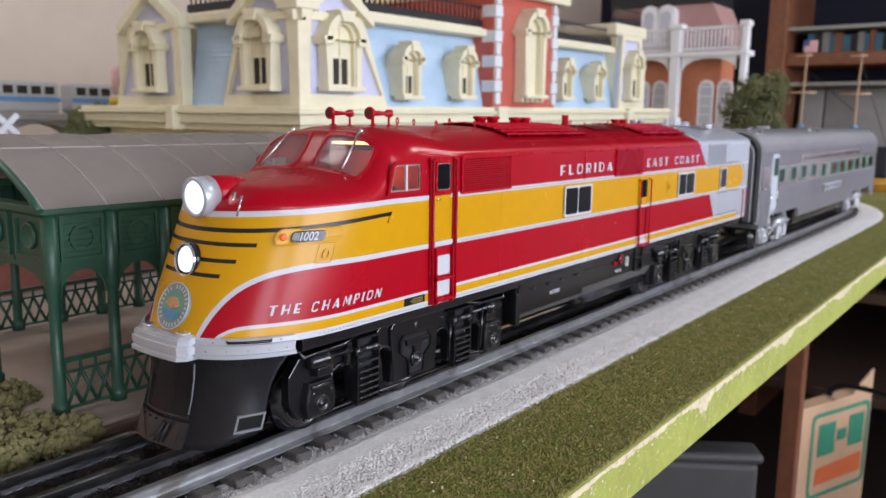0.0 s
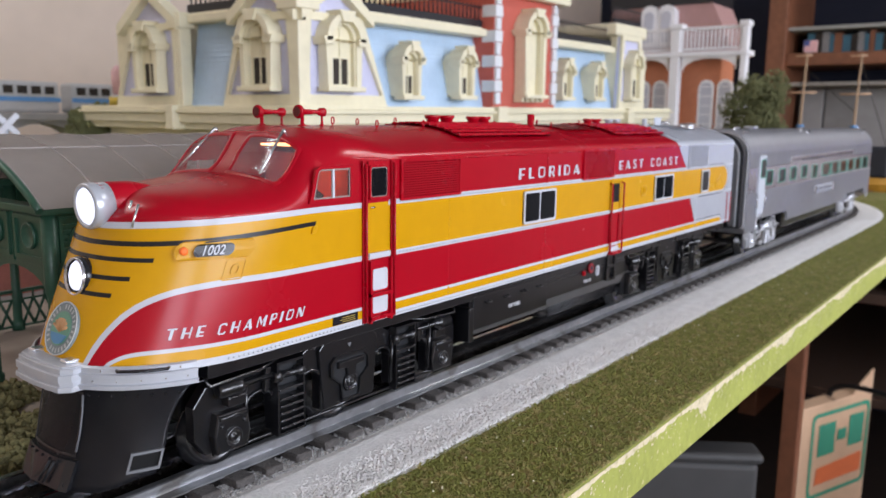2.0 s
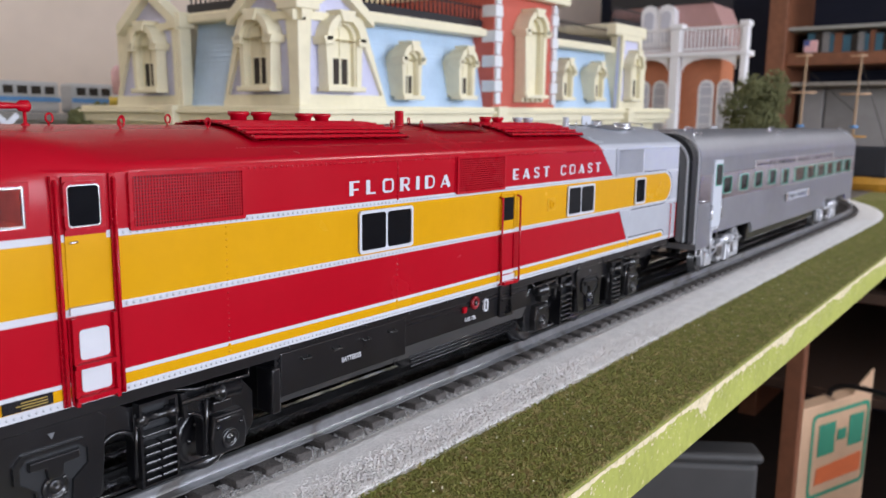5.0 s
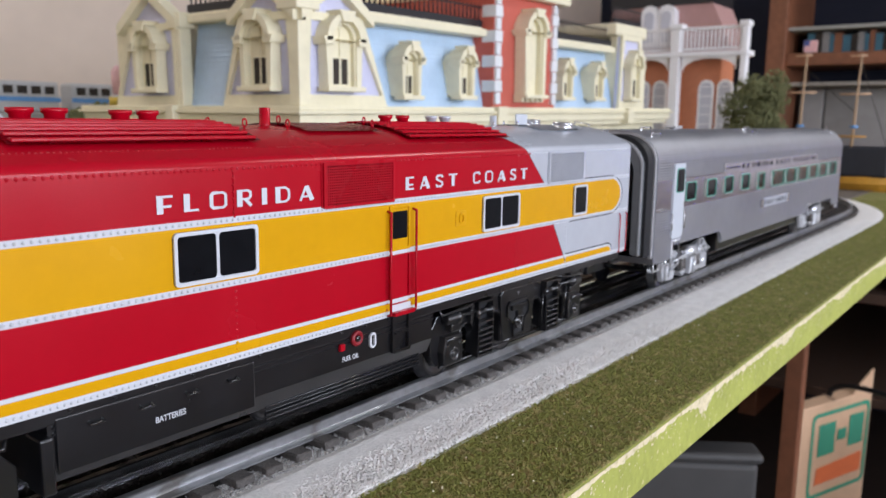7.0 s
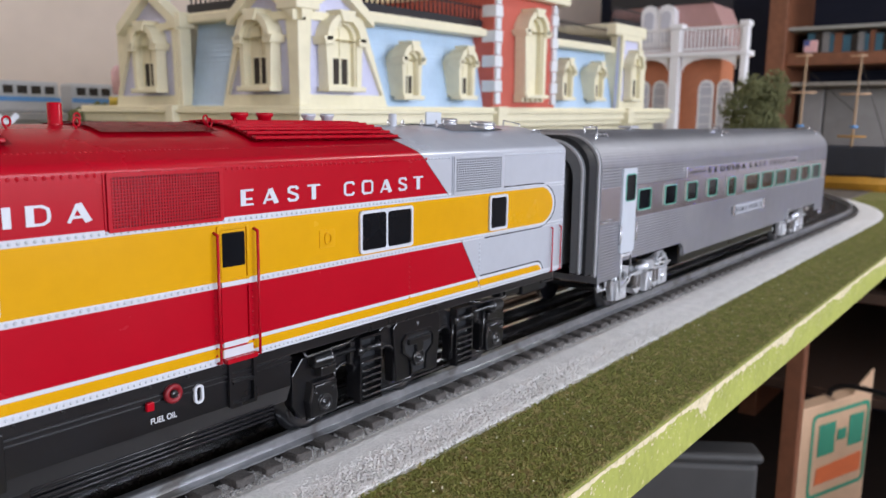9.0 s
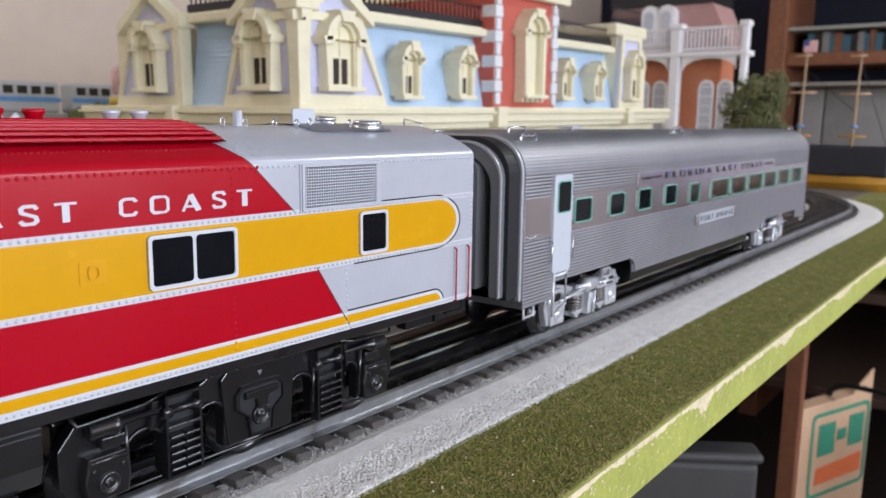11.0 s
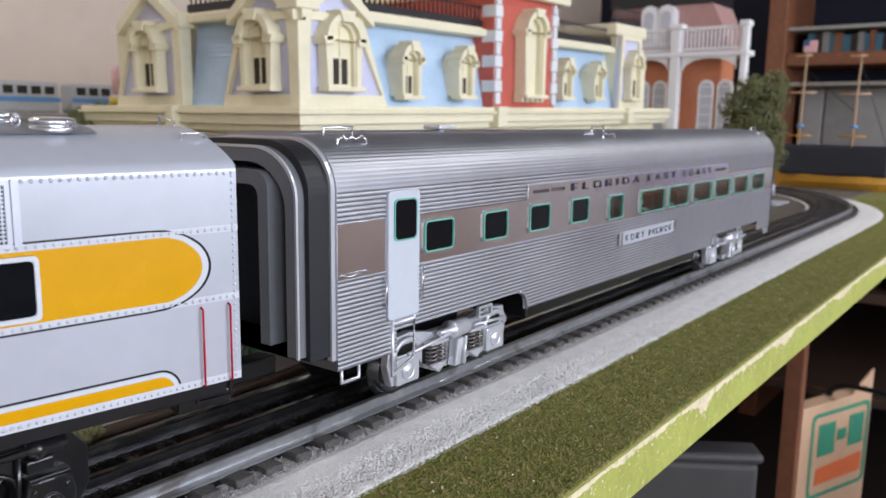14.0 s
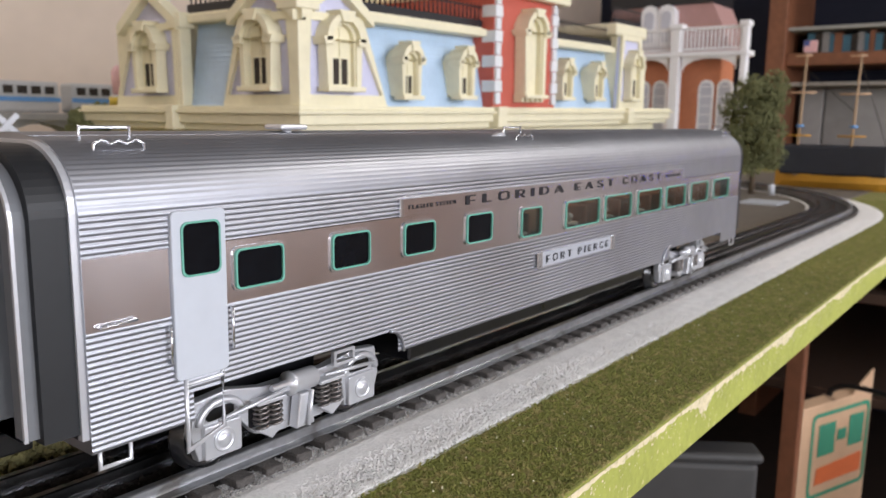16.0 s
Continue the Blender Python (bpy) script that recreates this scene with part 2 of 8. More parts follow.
# strokes of the streamlined block letters: width, then (points, stroke width) in units of the letter's height
DECO = {
    "I": (0.23, [([(0.115, 0), (0.115, 1)], THICK)]),
    "L": (0.64, [([(0.115, 0), (0.115, 1)], THICK), ([(0.1, 0.065), (0.64, 0.065)], THIN)]),
    "E": (0.66, [([(0.115, 0), (0.115, 1)], THICK), ([(0.1, 0.065), (0.66, 0.065)], THIN), ([(0.1, 0.40), (0.6, 0.40)], THIN), ([(0.1, 0.935), (0.66, 0.935)], THIN)]),
    "F": (0.66, [([(0.115, 0), (0.115, 1)], THICK), ([(0.1, 0.40), (0.6, 0.40)], THIN), ([(0.1, 0.935), (0.66, 0.935)], THIN)]),
    "T": (0.80, [([(0.40, 0), (0.40, 0.98)], THICK), ([(0, 0.935), (0.8, 0.935)], THIN)]),
    "H": (0.80, [([(0.115, 0), (0.115, 1)], THICK), ([(0.1, 0.45), (0.75, 0.45)], THIN), ([(0.735, 0), (0.735, 1)], THIN)]),
    "O": (0.86, [([(0.43, 0.93), (0.2, 0.93), (0.1, 0.8), (0.1, 0.2), (0.2, 0.07), (0.43, 0.07)], 0.17), ([(0.42, 0.93), (0.66, 0.93), (0.78, 0.8), (0.78, 0.2), (0.66, 0.07), (0.42, 0.07)], THIN)]),
    "C": (0.74, [([(0.72, 0.76), (0.60, 0.93), (0.24, 0.93), (0.1, 0.8), (0.1, 0.2), (0.24, 0.07), (0.60, 0.07), (0.72, 0.24)], 0.15)]),
    "G": (0.78, [([(0.72, 0.78), (0.60, 0.93), (0.24, 0.93), (0.1, 0.8), (0.1, 0.2), (0.24, 0.07), (0.60, 0.07), (0.70, 0.2), (0.70, 0.45)], 0.15), ([(0.45, 0.43), (0.76, 0.43)], THIN)]),
    "D": (0.82, [([(0.115, 0), (0.115, 1)], THICK), ([(0.1, 0.935), (0.52, 0.935), (0.70, 0.80), (0.74, 0.62), (0.74, 0.38), (0.70, 0.2), (0.52, 0.065), (0.1, 0.065)], THIN)]),
    "P": (0.74, [([(0.115, 0), (0.115, 1)], THICK), ([(0.1, 0.935), (0.54, 0.935), (0.66, 0.84), (0.66, 0.55), (0.54, 0.44), (0.1, 0.44)], THIN)]),
    "R": (0.78, [([(0.115, 0), (0.115, 1)], THICK), ([(0.1, 0.935), (0.54, 0.935), (0.66, 0.84), (0.66, 0.55), (0.54, 0.44), (0.1, 0.44)], THIN), ([(0.40, 0.42), (0.69, 0)], 0.17)]),
    "A": (0.90, [([(0.07, 0), (0.42, 0.93)], THIN), ([(0.42, 0.93), (0.78, 0)], THICK), ([(0.18, 0.26), (0.66, 0.26)], THIN)]),
    "S": (0.72, [([(0.64, 0.76), (0.54, 0.93), (0.2, 0.93), (0.1, 0.82), (0.12, 0.63), (0.58, 0.40), (0.62, 0.2), (0.5, 0.07), (0.16, 0.07), (0.06, 0.24)], 0.16)]),
    "M": (0.98, [([(0.08, 0), (0.08, 1)], THIN), ([(0.15, 0.95), (0.49, 0.3), (0.83, 0.95)], 0.15), ([(0.87, 0), (0.87, 1)], THICK)]),
    "N": (0.84, [([(0.08, 0), (0.08, 1)], THIN), ([(0.14, 0.92), (0.70, 0.08)], THICK), ([(0.77, 0), (0.77, 1)], THIN)]),
    "Y": (0.80, [([(0.07, 1), (0.40, 0.5), (0.73, 1)], 0.15), ([(0.40, 0), (0.40, 0.5)], THICK)]),
}


def ribbon(pts, width):
    """Outline of a stroke with mitred corners."""
    left, right = [], []
    for i, p in enumerate(pts):
        p = Vector(p)
        d0 = (p - Vector(pts[i - 1])).normalized() if i else None
        d1 = (Vector(pts[i + 1]) - p).normalized() if i < len(pts) - 1 else None
        d0, d1 = d0 or d1, d1 or d0
        n = Vector((-d0.y - d1.y, d0.x + d1.x)).normalized()
        off = n * (width / 2 / max(0.5, n.dot(Vector((-d0.y, d0.x)))))
        left.append(tuple(p + off))
        right.append(tuple(p - off))
    return left + right[::-1]


def deco_text(name, text, length, height, to3, mat, parent, label):
    """Words of thin raised streamlined letters, as long and as high as given; to3 gives the place of (along, up, out)."""
    wide = sum(DECO[c][0] + 0.50 if c != " " else 0.7 for c in text) - 0.50
    bm = bmesh.new()
    x = 0.0
    for c in text:
        if c == " ":
            x += 0.7
            continue
        for k, (pts, width) in enumerate(DECO[c][1]):
            line = ribbon(pts, width)
            prism(bm, line, lambda u, v, w, x=x: to3((x + u) / wide * length, v * height, 0.0002 + w), 0.00008 + 0.000012 * k)
        x += DECO[c][0] + 0.50
    return part(name, bm, mat, parent, label)


# ---- the layout board, the track and the room ----
TRACK_PITCH, RAIL_H = 0.01112, 0.0046
BEND_X, BEND_R = -0.95, 0.45
LEAD_X, LEAD_R = 0.0365, 0.518


def track_point(d, off):
    """Place on the track at distance d behind x = 0, off to the viewer's side: straight, with a bend away at either end."""
    if d < -LEAD_X:
        a = -(d + LEAD_X) / LEAD_R
        return (LEAD_X + (LEAD_R + off) * math.sin(a), (LEAD_R + off) * math.cos(a) - LEAD_R, -a)
    if d <= -BEND_X:
        return (-d, off, 0.0)
    a = (d + BEND_X) / BEND_R
    return (BEND_X - (BEND_R + off) * math.sin(a), (BEND_R + off) * math.cos(a) - BEND_R, a)


def along(bm, d0, d1, profile, n):
    """Sweeps a closed profile of (off, z) along the track."""
    rings = []
    for k in range(n + 1):
        d = d0 + (d1 - d0) * k / n
        rings.append([bm.verts.new((*track_point(d, o)[:2], z)) for o, z in profile])
    m = len(profile)
    faces = []
    for a, b in zip(rings, rings[1:]):
        for k in range(m):
            j = (k + 1) % m
            faces.append(bm.faces.new((a[k], a[j], b[j], b[k])))
    faces += [bm.faces.new(rings[0][::-1]), bm.faces.new(rings[-1])]
    bmesh.ops.recalc_face_normals(bm, faces=faces)
    return bm


BOARD = tagged(new("ground"), "green ground-foam layout board with a worn edge", "ground", kind="structure")
GZ = -0.0085
part("board_top", box(bmesh.new(), -2.55, 1.2, -1.55, 0.0958, GZ - 0.004, GZ, 0.0008), M_GRASS, BOARD, "olive green ground foam")
part("board_edge", box(bmesh.new(), -2.55, 1.2, 0.082, 0.0962, GZ - 0.0185, GZ - 0.0005, 0.0006), M_FASCIA, BOARD, "worn pale green board edge with bare wood")
part("board_core", box(bmesh.new(), -2.55, 1.2, -1.55, 0.0815, GZ - 0.0185, GZ - 0.0045), M_PLATEDGE, BOARD, "brown plywood")

WORN = material("bare_worn_wood", (0.74, 0.64, 0.42), 0.85, vary=0.15, scale=80, bump=0.0002, bump_scale=600, tint=(0.50, 0.44, 0.20), amount=0.25, patch=300)
bm = bmesh.new()
rnd_e = random.Random(9)


def worn_drop(x):
    """How far the bare wood reaches down: a thin strip, ragged, with two deep chips and some small ones."""
    d = 0.0021 + 0.0009 * noise.noise((x * 60, 3.1, 0.5)) + 0.0011 * noise.noise((x * 260, 1.7, 0.5)) + 0.0007 * noise.noise((x * 800, 9.0, 0.2))
    for c, w, h in ((-0.297, 0.011, 0.0068), (-0.412, 0.022, 0.0062), (-0.345, 0.02, 0.0016), (-0.55, 0.03, 0.004), (-0.72, 0.05, 0.005), (-0.95, 0.06, 0.005)):
        near = max(0.0, 1 - ((x - c) / w) ** 2)
        d += h * near * (0.65 + 0.5 * noise.noise((x * 190, 0.3, 4.0)) + 0.35 * noise.noise((x * 620, 0.3, 7.0)))
    return max(0.0006, min(d, 0.0115))


upper, lower = [], []
for k in range(1300):
    x = -0.05 - 0.0011 * k
    upper.append(bm.verts.new((x, 0.09635, GZ - 0.0007)))
    lower.append(bm.verts.new((x, 0.09635, GZ - 0.0007 - worn_drop(x))))
for k in range(1299):
    bm.faces.new((upper[k], lower[k], lower[k + 1], upper[k + 1]))
for k in range(520):
    x = -0.10 - 0.9 * rnd_e.random() ** 1.3
    z = GZ - 0.0010 - worn_drop(x) - abs(rnd_e.gauss(0, 0.0030))
    r = rnd_e.uniform(0.00015, 0.0006)
    if z - r > GZ - 0.018:
        bm.faces.new([bm.verts.new((x + r * (1 + rnd_e.uniform(-0.4, 0.4)) * math.cos(q), 0.09637, z + r * rnd_e.uniform(0.6, 1.3) * math.sin(q))) for q in (0, 1.2, 2.5, 3.8, 5.0)])
bmesh.ops.recalc_face_normals(bm, faces=bm.faces[:])
part("worn_edge", bm, WORN, BOARD, "pale bare wood where the green has worn off")

BED = tagged(new("trackbed"), "pale grey grit ballast strip under the track", "ballast", kind="structure")
part("ballast", along(bmesh.new(), -0.5, 1.75, [(-0.040, GZ), (-0.027, GZ + 0.0018), (0.0270, GZ + 0.0018), (0.0300, GZ + 0.0022), (0.046, GZ + 0.0012), (0.0525, GZ)], 60), M_BALLAST, BED, "pale grey grit")
# dirt colour deepened so that it also carries the shade under the train
part("trackbed_dirt_and_shade", along(bmesh.new(), -0.5, 1.75, [(-0.0275, GZ + 0.0018), (-0.0270, GZ + 0.0021), (0.0188, GZ + 0.0021), (0.0196, GZ + 0.0018)], 60), M_TRACKBED, BED, "dirty grit between the rails, darkened for shade as well")

TRACK = tagged(new("track"), "three-rail model railway track with dark ties", "track", kind="structure")


def rail_profile(c):
    h = [(-0.0028, -RAIL_H), (-0.0028, -RAIL_H + 0.0006), (-0.0007, -RAIL_H + 0.0012), (-0.0007, -0.0016), (-0.00145, -0.0012), (-0.00145, -0.0003), (-0.0010, 0.0)]
    return [(c + o, z) for o, z in h] + [(c - o, z) for o, z in h[::-1]]


for c in (-0.0172, 0.0, 0.0172):
    part("rail", along(bmesh.new(), -0.5, 1.75, rail_profile(c), 60), M_RAIL if c > 0.01 else M_DARKRAIL, TRACK, "worn steel rail" if c > 0.01 else "dull dark steel rail")

# ---- the room round the layout ----
def slab(name, a, mat, label, cat="wall"):
    return tagged(part(name, box(bmesh.new(), *a), mat), label, cat, kind="structure")


slab("floor", (-3.6, 1.8, -1.8, 2.5, -0.90, -0.85), M_FLOOR, "dark brown room floor", "floor")
slab("wall_north", (-3.6, 1.8, -1.72, -1.62, -0.85, 1.6), M_WALL, "plain beige wall behind the layout")
slab("wall_west", (-3.7, -3.6, -1.72, 0.45, -0.85, 1.6), M_NAVY, "dark navy wall at the far end of the room")
# out of view; kept pale so that the car's side reflects brightly
slab("wall_west_pale", (-3.7, -3.6, 0.45, 2.5, -0.85, 1.6), M_PALE, "unseen pale wall beyond the aisle, a reflector for the car side")
slab("wall_east", (1.7, 1.8, -1.62, 2.4, -0.85, 1.6), M_WALL, "plain beige wall beside the window")
# ceiling out of view, kept dark so that the roofs catch less bounce
slab("ceiling", (-3.7, 1.8, -1.72, 2.5, 1.6, 1.65), M_CEIL, "unseen grey ceiling, dark to cut bounced light", "ceiling")
# the unseen window wall with its two openings, tan to tint reflections in the train
wall = tagged(new("wall_south"), "unseen warm tan wall with two window openings", "wall", kind="structure")
for x0, x1, z0, z1 in ((-3.6, -1.6, -0.85, 1.6), (0.4, 0.8, -0.85, 1.6), (1.6, 1.7, -0.85, 1.6), (-1.6, 0.4, -0.85, 0.07), (-1.6, 0.4, 0.87, 1.6), (0.8, 1.6, -0.85, 0.07), (0.8, 1.6, 0.87, 1.6)):
    part("wall_piece", box(bmesh.new(), x0, x1, 2.4, 2.5, z0, z1), M_TANWALL, wall)


def ties():
    """Rough dark ties under the rails; the near ones are pieces of their own."""
    rnd = random.Random(4)
    shapes = []
    for k in range(4):
        bm = box(bmesh.new(), -0.0032, 0.0032, -0.0255, 0.0255, -0.0076, -0.0044, 0.0004, 1)
        for v in bm.verts:
            v.co += Vector((rnd.uniform(-1, 1), rnd.uniform(-1, 1), rnd.uniform(-1, 1))) * 0.00018
        me = bpy.data.meshes.new("tie")
        bm.to_mesh(me)
        bm.free()
        me.materials.append(M_TIE)
        shapes.append(me)
    for k in range(170):
        d = 0.02 + k * TRACK_PITCH
        x, y, a = track_point(d, 0.0)
        ob = new("tie", shapes[k % 4])
        ob.parent = TRACK
        ob.matrix_basis = pose(x, y, rnd.uniform(-0.0002, 0.0002), 0, 0, math.degrees(a) + rnd.uniform(-1.5, 1.5))


ties()


def grit():
    """Loose stones between the ties and pale grains over the ballast and grass."""
    rnd = random.Random(7)
    verts, faces = [], []

    def stone(x, y, z, r):
        n = len(verts)
        for dx, dy, dz in ((1, 0, 0), (-0.4, 0.9, 0), (-0.6, -0.8, 0), (0.1, 0, 0.9), (0, 0, -0.6)):
            verts.append((x + r * (dx + rnd.uniform(-0.3, 0.3)), y + r * (dy + rnd.uniform(-0.3, 0.3)), z + r * (dz + rnd.uniform(-0.2, 0.2))))
        faces.extend([(n, n + 1, n + 3), (n + 1, n + 2, n + 3), (n + 2, n, n + 3), (n + 1, n, n + 4), (n + 2, n + 1, n + 4), (n, n + 2, n + 4)])

    def spread(name, count, d0, d1, o0, o1, z, r0, r1, mat, label, parent):
        verts.clear(), faces.clear()
        for k in range(count):
            d = d0 + (d1 - d0) * rnd.random() ** 1.7
            x, y, a = track_point(d, rnd.uniform(o0, o1))
            stone(x, y, z + rnd.uniform(-0.0003, 0.0003), rnd.uniform(r0, r1))
        me = bpy.data.meshes.new(name)
        me.from_pydata(verts, [], faces)
        me.materials.append(mat)
        ob = new(name, me)
        ob.parent = parent
        tagged(ob, label, kind="stuff")

    shoulder = material("grey_stone", (0.27, 0.26, 0.25), 0.9, vary=0.4, scale=200)
    spread("loose_stone", 13000, 0.05, 0.9, 0.0180, 0.0278, GZ + 0.0018, 0.0003, 0.0007, shoulder, "loose grey stones round the tie ends", BED)
    spread("loose_stone", 26000, 0.03, 0.6, -0.026, 0.0168, GZ + 0.0040, 0.0005, 0.0011, M_TRACKBED, "loose dark stones between the rails", BED)
    spread("pale_grain", 90000, 0.05, 0.95, 0.0278, 0.0525, GZ + 0.0014, 0.0002, 0.00048, M_BALLAST, "pale grit grains", BED)
    spread("pale_grain", 160, 0.08, 0.7, 0.052, 0.090, GZ + 0.0004, 0.0002, 0.00045, M_CREAM, "stray pale grains on the grass", BED)
    spread("grass_foam", 95000, 0.10, 1.2, 0.0515, 0.0953, GZ + 0.0001, 0.0002, 0.00052, M_GRASS, "green ground-foam crumbs", BOARD)


grit()

# ---- the locomotive ----
W, Z_SILL, Z_SHO = 0.0315, 0.0325, 0.0690
NOSE_L, NOSE_P = 0.042, 2.3
LX = -0.335  # the locomotive's own origin on the track


def front_x(z):
    return -0.1246 - (z - 0.033) * 0.40


def lerp_table(x, table):
    if x >= table[0][0]:
        return table[0][1]
    for (xa, a), (xb, b) in zip(table, table[1:]):
        if x >= xb:
            t = (xa - x) / (xa - xb)
            t = t * t * (3 - 2 * t)
            return a + (b - a) * t
    return table[-1][1]


def hood_top(x):
    d = front_x(Z_SHO) - x
    u = min(d / 0.011, 1)
    nose = Z_SHO + (0.0065 + 0.0034 * max(0.0, min((d - 0.006) / 0.032, 1))) * (1 - (1 - u) ** 2.3)
    return lerp_table(x, [(-0.1755, nose), (-0.1885, 0.0908), (-0.198, 0.0923), (-0.21, 0.0925)])


def round_exp(x):
    """Roundness of the section across and upwards: soft at the nose, upright sides and a tight shoulder behind the cab."""
    return lerp_table(x, [(-0.168, 2.2), (-0.1875, 3.2), (-0.200, 3.6)]), lerp_table(x, [(-0.168, 2.2), (-0.1875, 3.2), (-0.200, 4.4)])


def arched(x):
    """0 at the rounded cab, 1 behind it where the roof is a plain arch over upright sides."""
    t = max(0.0, min(1.0, (-0.200 - x) / 0.024))
    return t * t * (3 - 2 * t)


def roof_share(x, y):
    """Share of the roof's rise at a share y of the half width."""
    across, upward = round_exp(x)
    soft = max(0.0, 1 - y ** across) ** (1 / upward)
    q = max(0.0, (y - 0.95) / 0.05)
    arch_up = 0.64 + 0.36 * (1 - y ** 2.2) - 0.06 * (1 - math.sqrt(max(0.0, 1 - q * q)))
    return soft + (arch_up - soft) * arched(x)


def section(x, s):
    """Share of the half width and of the roof's rise, s from 0 at the side's foot to 1 at the ridge."""
    across, upward = round_exp(x)
    w = arched(x)
    corner = 0.62 - 0.04 * w
    if s <= 0.5:
        up = 2 * corner * s
        y = (1 - up ** upward) ** (1 / across)
        return y + (1 - y) * w, up
    y = (1 - corner ** upward) ** (1 / across)
    y = (y + (1 - y) * w) * max(0.0, math.cos((s - 0.5) * math.pi))
    return y, max(corner, roof_share(x, y))


def half_width(x):
    """Half width of the body at the shoulder."""
    u = (front_x(Z_SHO) - x) / NOSE_L
    return W if u >= 1 else W * (1 - max(0.0, 1 - max(u, 0.0)) ** NOSE_P) ** (1 / NOSE_P)


def roof_z(x, y):
    return Z_SHO + (hood_top(x) - Z_SHO) * roof_share(x, min(1.0, abs(y) / half_width(x)))


def nose_ring(th):
    """Plan of the nose: distance back from the front and half width, th 0 at the front centre."""
    c, s = math.cos(th), math.sin(th)
    k = 2 / NOSE_P
    return NOSE_L * (1 - abs(c) ** k), W * abs(s) ** k


REAR_X = -0.5485
NOSE_COLS = [math.pi / 2 * k / 44 for k in range(45)]
_back = [nose_ring(a) for a in NOSE_COLS]
NOSE_ARC = [0.0]
for (b0, y0), (b1, y1) in zip(_back, _back[1:]):
    NOSE_ARC.append(NOSE_ARC[-1] + math.hypot(b1 - b0, y1 - y0))
ARC_N = NOSE_ARC[-1]


def surface(run_cols, v, col):
    """Place on the body for a column index of the column table and height v."""
    kind, q, run = run_cols[col]
    z = Z_SILL + (Z_SHO - Z_SILL) * min(v, 1.0)
    if kind == "n":
        back, y0 = q
        x = front_x(z) - back
    else:
        y0 = W
        xs = front_x(z) - NOSE_L
        x = xs + (REAR_X - xs) * q
    if v <= 1.0:
        return x, y0, z
    wide, up = section(x, v - 1)
    return x, y0 * wide, Z_SHO + (hood_top(x) - Z_SHO) * up


COLS = [("n", bk, ar) for bk, ar in zip(_back, NOSE_ARC)]
_xs = front_x(Z_SHO) - NOSE_L
_steps = [k * 0.0009 for k in range(1, 34)]
while _steps[-1] < _xs - REAR_X - 0.004:
    _steps.append(_steps[-1] + 0.004)
for d in _steps:
    q = min(1.0, d / (_xs - REAR_X))
    COLS.append(("b", q, ARC_N + d))
if COLS[-1][1] < 1.0:
    COLS.append(("b", 1.0, ARC_N + _xs - REAR_X))
ROWS = [k / 30 for k in range(31)] + [1 + k / 60 for k in range(1, 61)]


def smooth(a, b, t):
    t = max(0.0, min(1.0, (t - a) / (b - a)))
    return t * t * (3 - 2 * t)


def curve_table(t, pts):
    """A smooth curve through (t, value) points."""
    if t <= pts[0][0]:
        return pts[0][1] + (t - pts[0][0]) * (pts[1][1] - pts[0][1]) / (pts[1][0] - pts[0][0])
    for i in range(len(pts) - 1):
        if t <= pts[i + 1][0]:
            (t0, a), (t1, b) = pts[i], pts[i + 1]
            sl = [(pts[min(j + 1, len(pts) - 1)][1] - pts[max(j - 1, 0)][1]) / (pts[min(j + 1, len(pts) - 1)][0] - pts[max(j - 1, 0)][0]) for j in (i, i + 1)]
            u, h = (t - t0) / (t1 - t0), t1 - t0
            return a * (2 * u ** 3 - 3 * u * u + 1) + sl[0] * h * (u ** 3 - 2 * u * u + u) + b * (3 * u * u - 2 * u ** 3) + sl[1] * h * (u ** 3 - u * u)
    return pts[-1][1]


SWEEP = [(0.0112, 0.0325), (0.0129, 0.0378), (0.0152, 0.0424), (0.0186, 0.0466), (0.0232, 0.0497), (0.030, 0.0519), (0.042, 0.0531), (0.06, 0.0531)]
LOW = [(0.0160, 0.0325), (0.0180, 0.0350), (0.0221, 0.0369), (0.030, 0.0375), (0.05, 0.0375)]
HOOD = [(0.0, 0.0671), (0.0256, 0.0682), (0.06, 0.0693), (0.08, 0.0693)]
BLACK = [(0.0, 0.0630), (0.0268, 0.0636), (0.0645, 0.0656), (0.09, 0.0660)]
BELT_END, BELT_MID, BELT_R = REAR_X + 0.0092, 0.0612, 0.0077


def signed(z, run, table):
    """Height over a painted line, as a distance across it."""
    d = 0.0003
    slope = (curve_table(run + d, table) - curve_table(run - d, table)) / (2 * d)
    return (z - curve_table(run, table)) / math.sqrt(1 + slope * slope)


def paint_marks(x, y, z, run):
    """Distances across the painted lines: upper sweep, lower sweep, hood line, black line, the belt's rear end, the silver tail, run, height."""
    ax = BELT_END + BELT_R * 1.5
    dx = min(x - ax, 0.0) / 1.5
    belt = BELT_R - math.hypot(dx, z - BELT_MID)
    if z >= 0.0693:
        edge = -0.4681 + (z - 0.0692) * 1.05
    elif z >= 0.0531:
        edge = -0.4681 - (0.0693 - z) * 0.457
    else:
        edge = -0.4755 - (0.0531 - z) * 0.66
    return signed(z, run, SWEEP), signed(z, run, LOW), signed(z, run, HOOD), signed(z, run, BLACK), belt, edge - x, run, x


MARKS = ("upper", "lower", "hood", "dark", "belt", "tail", "run", "long")


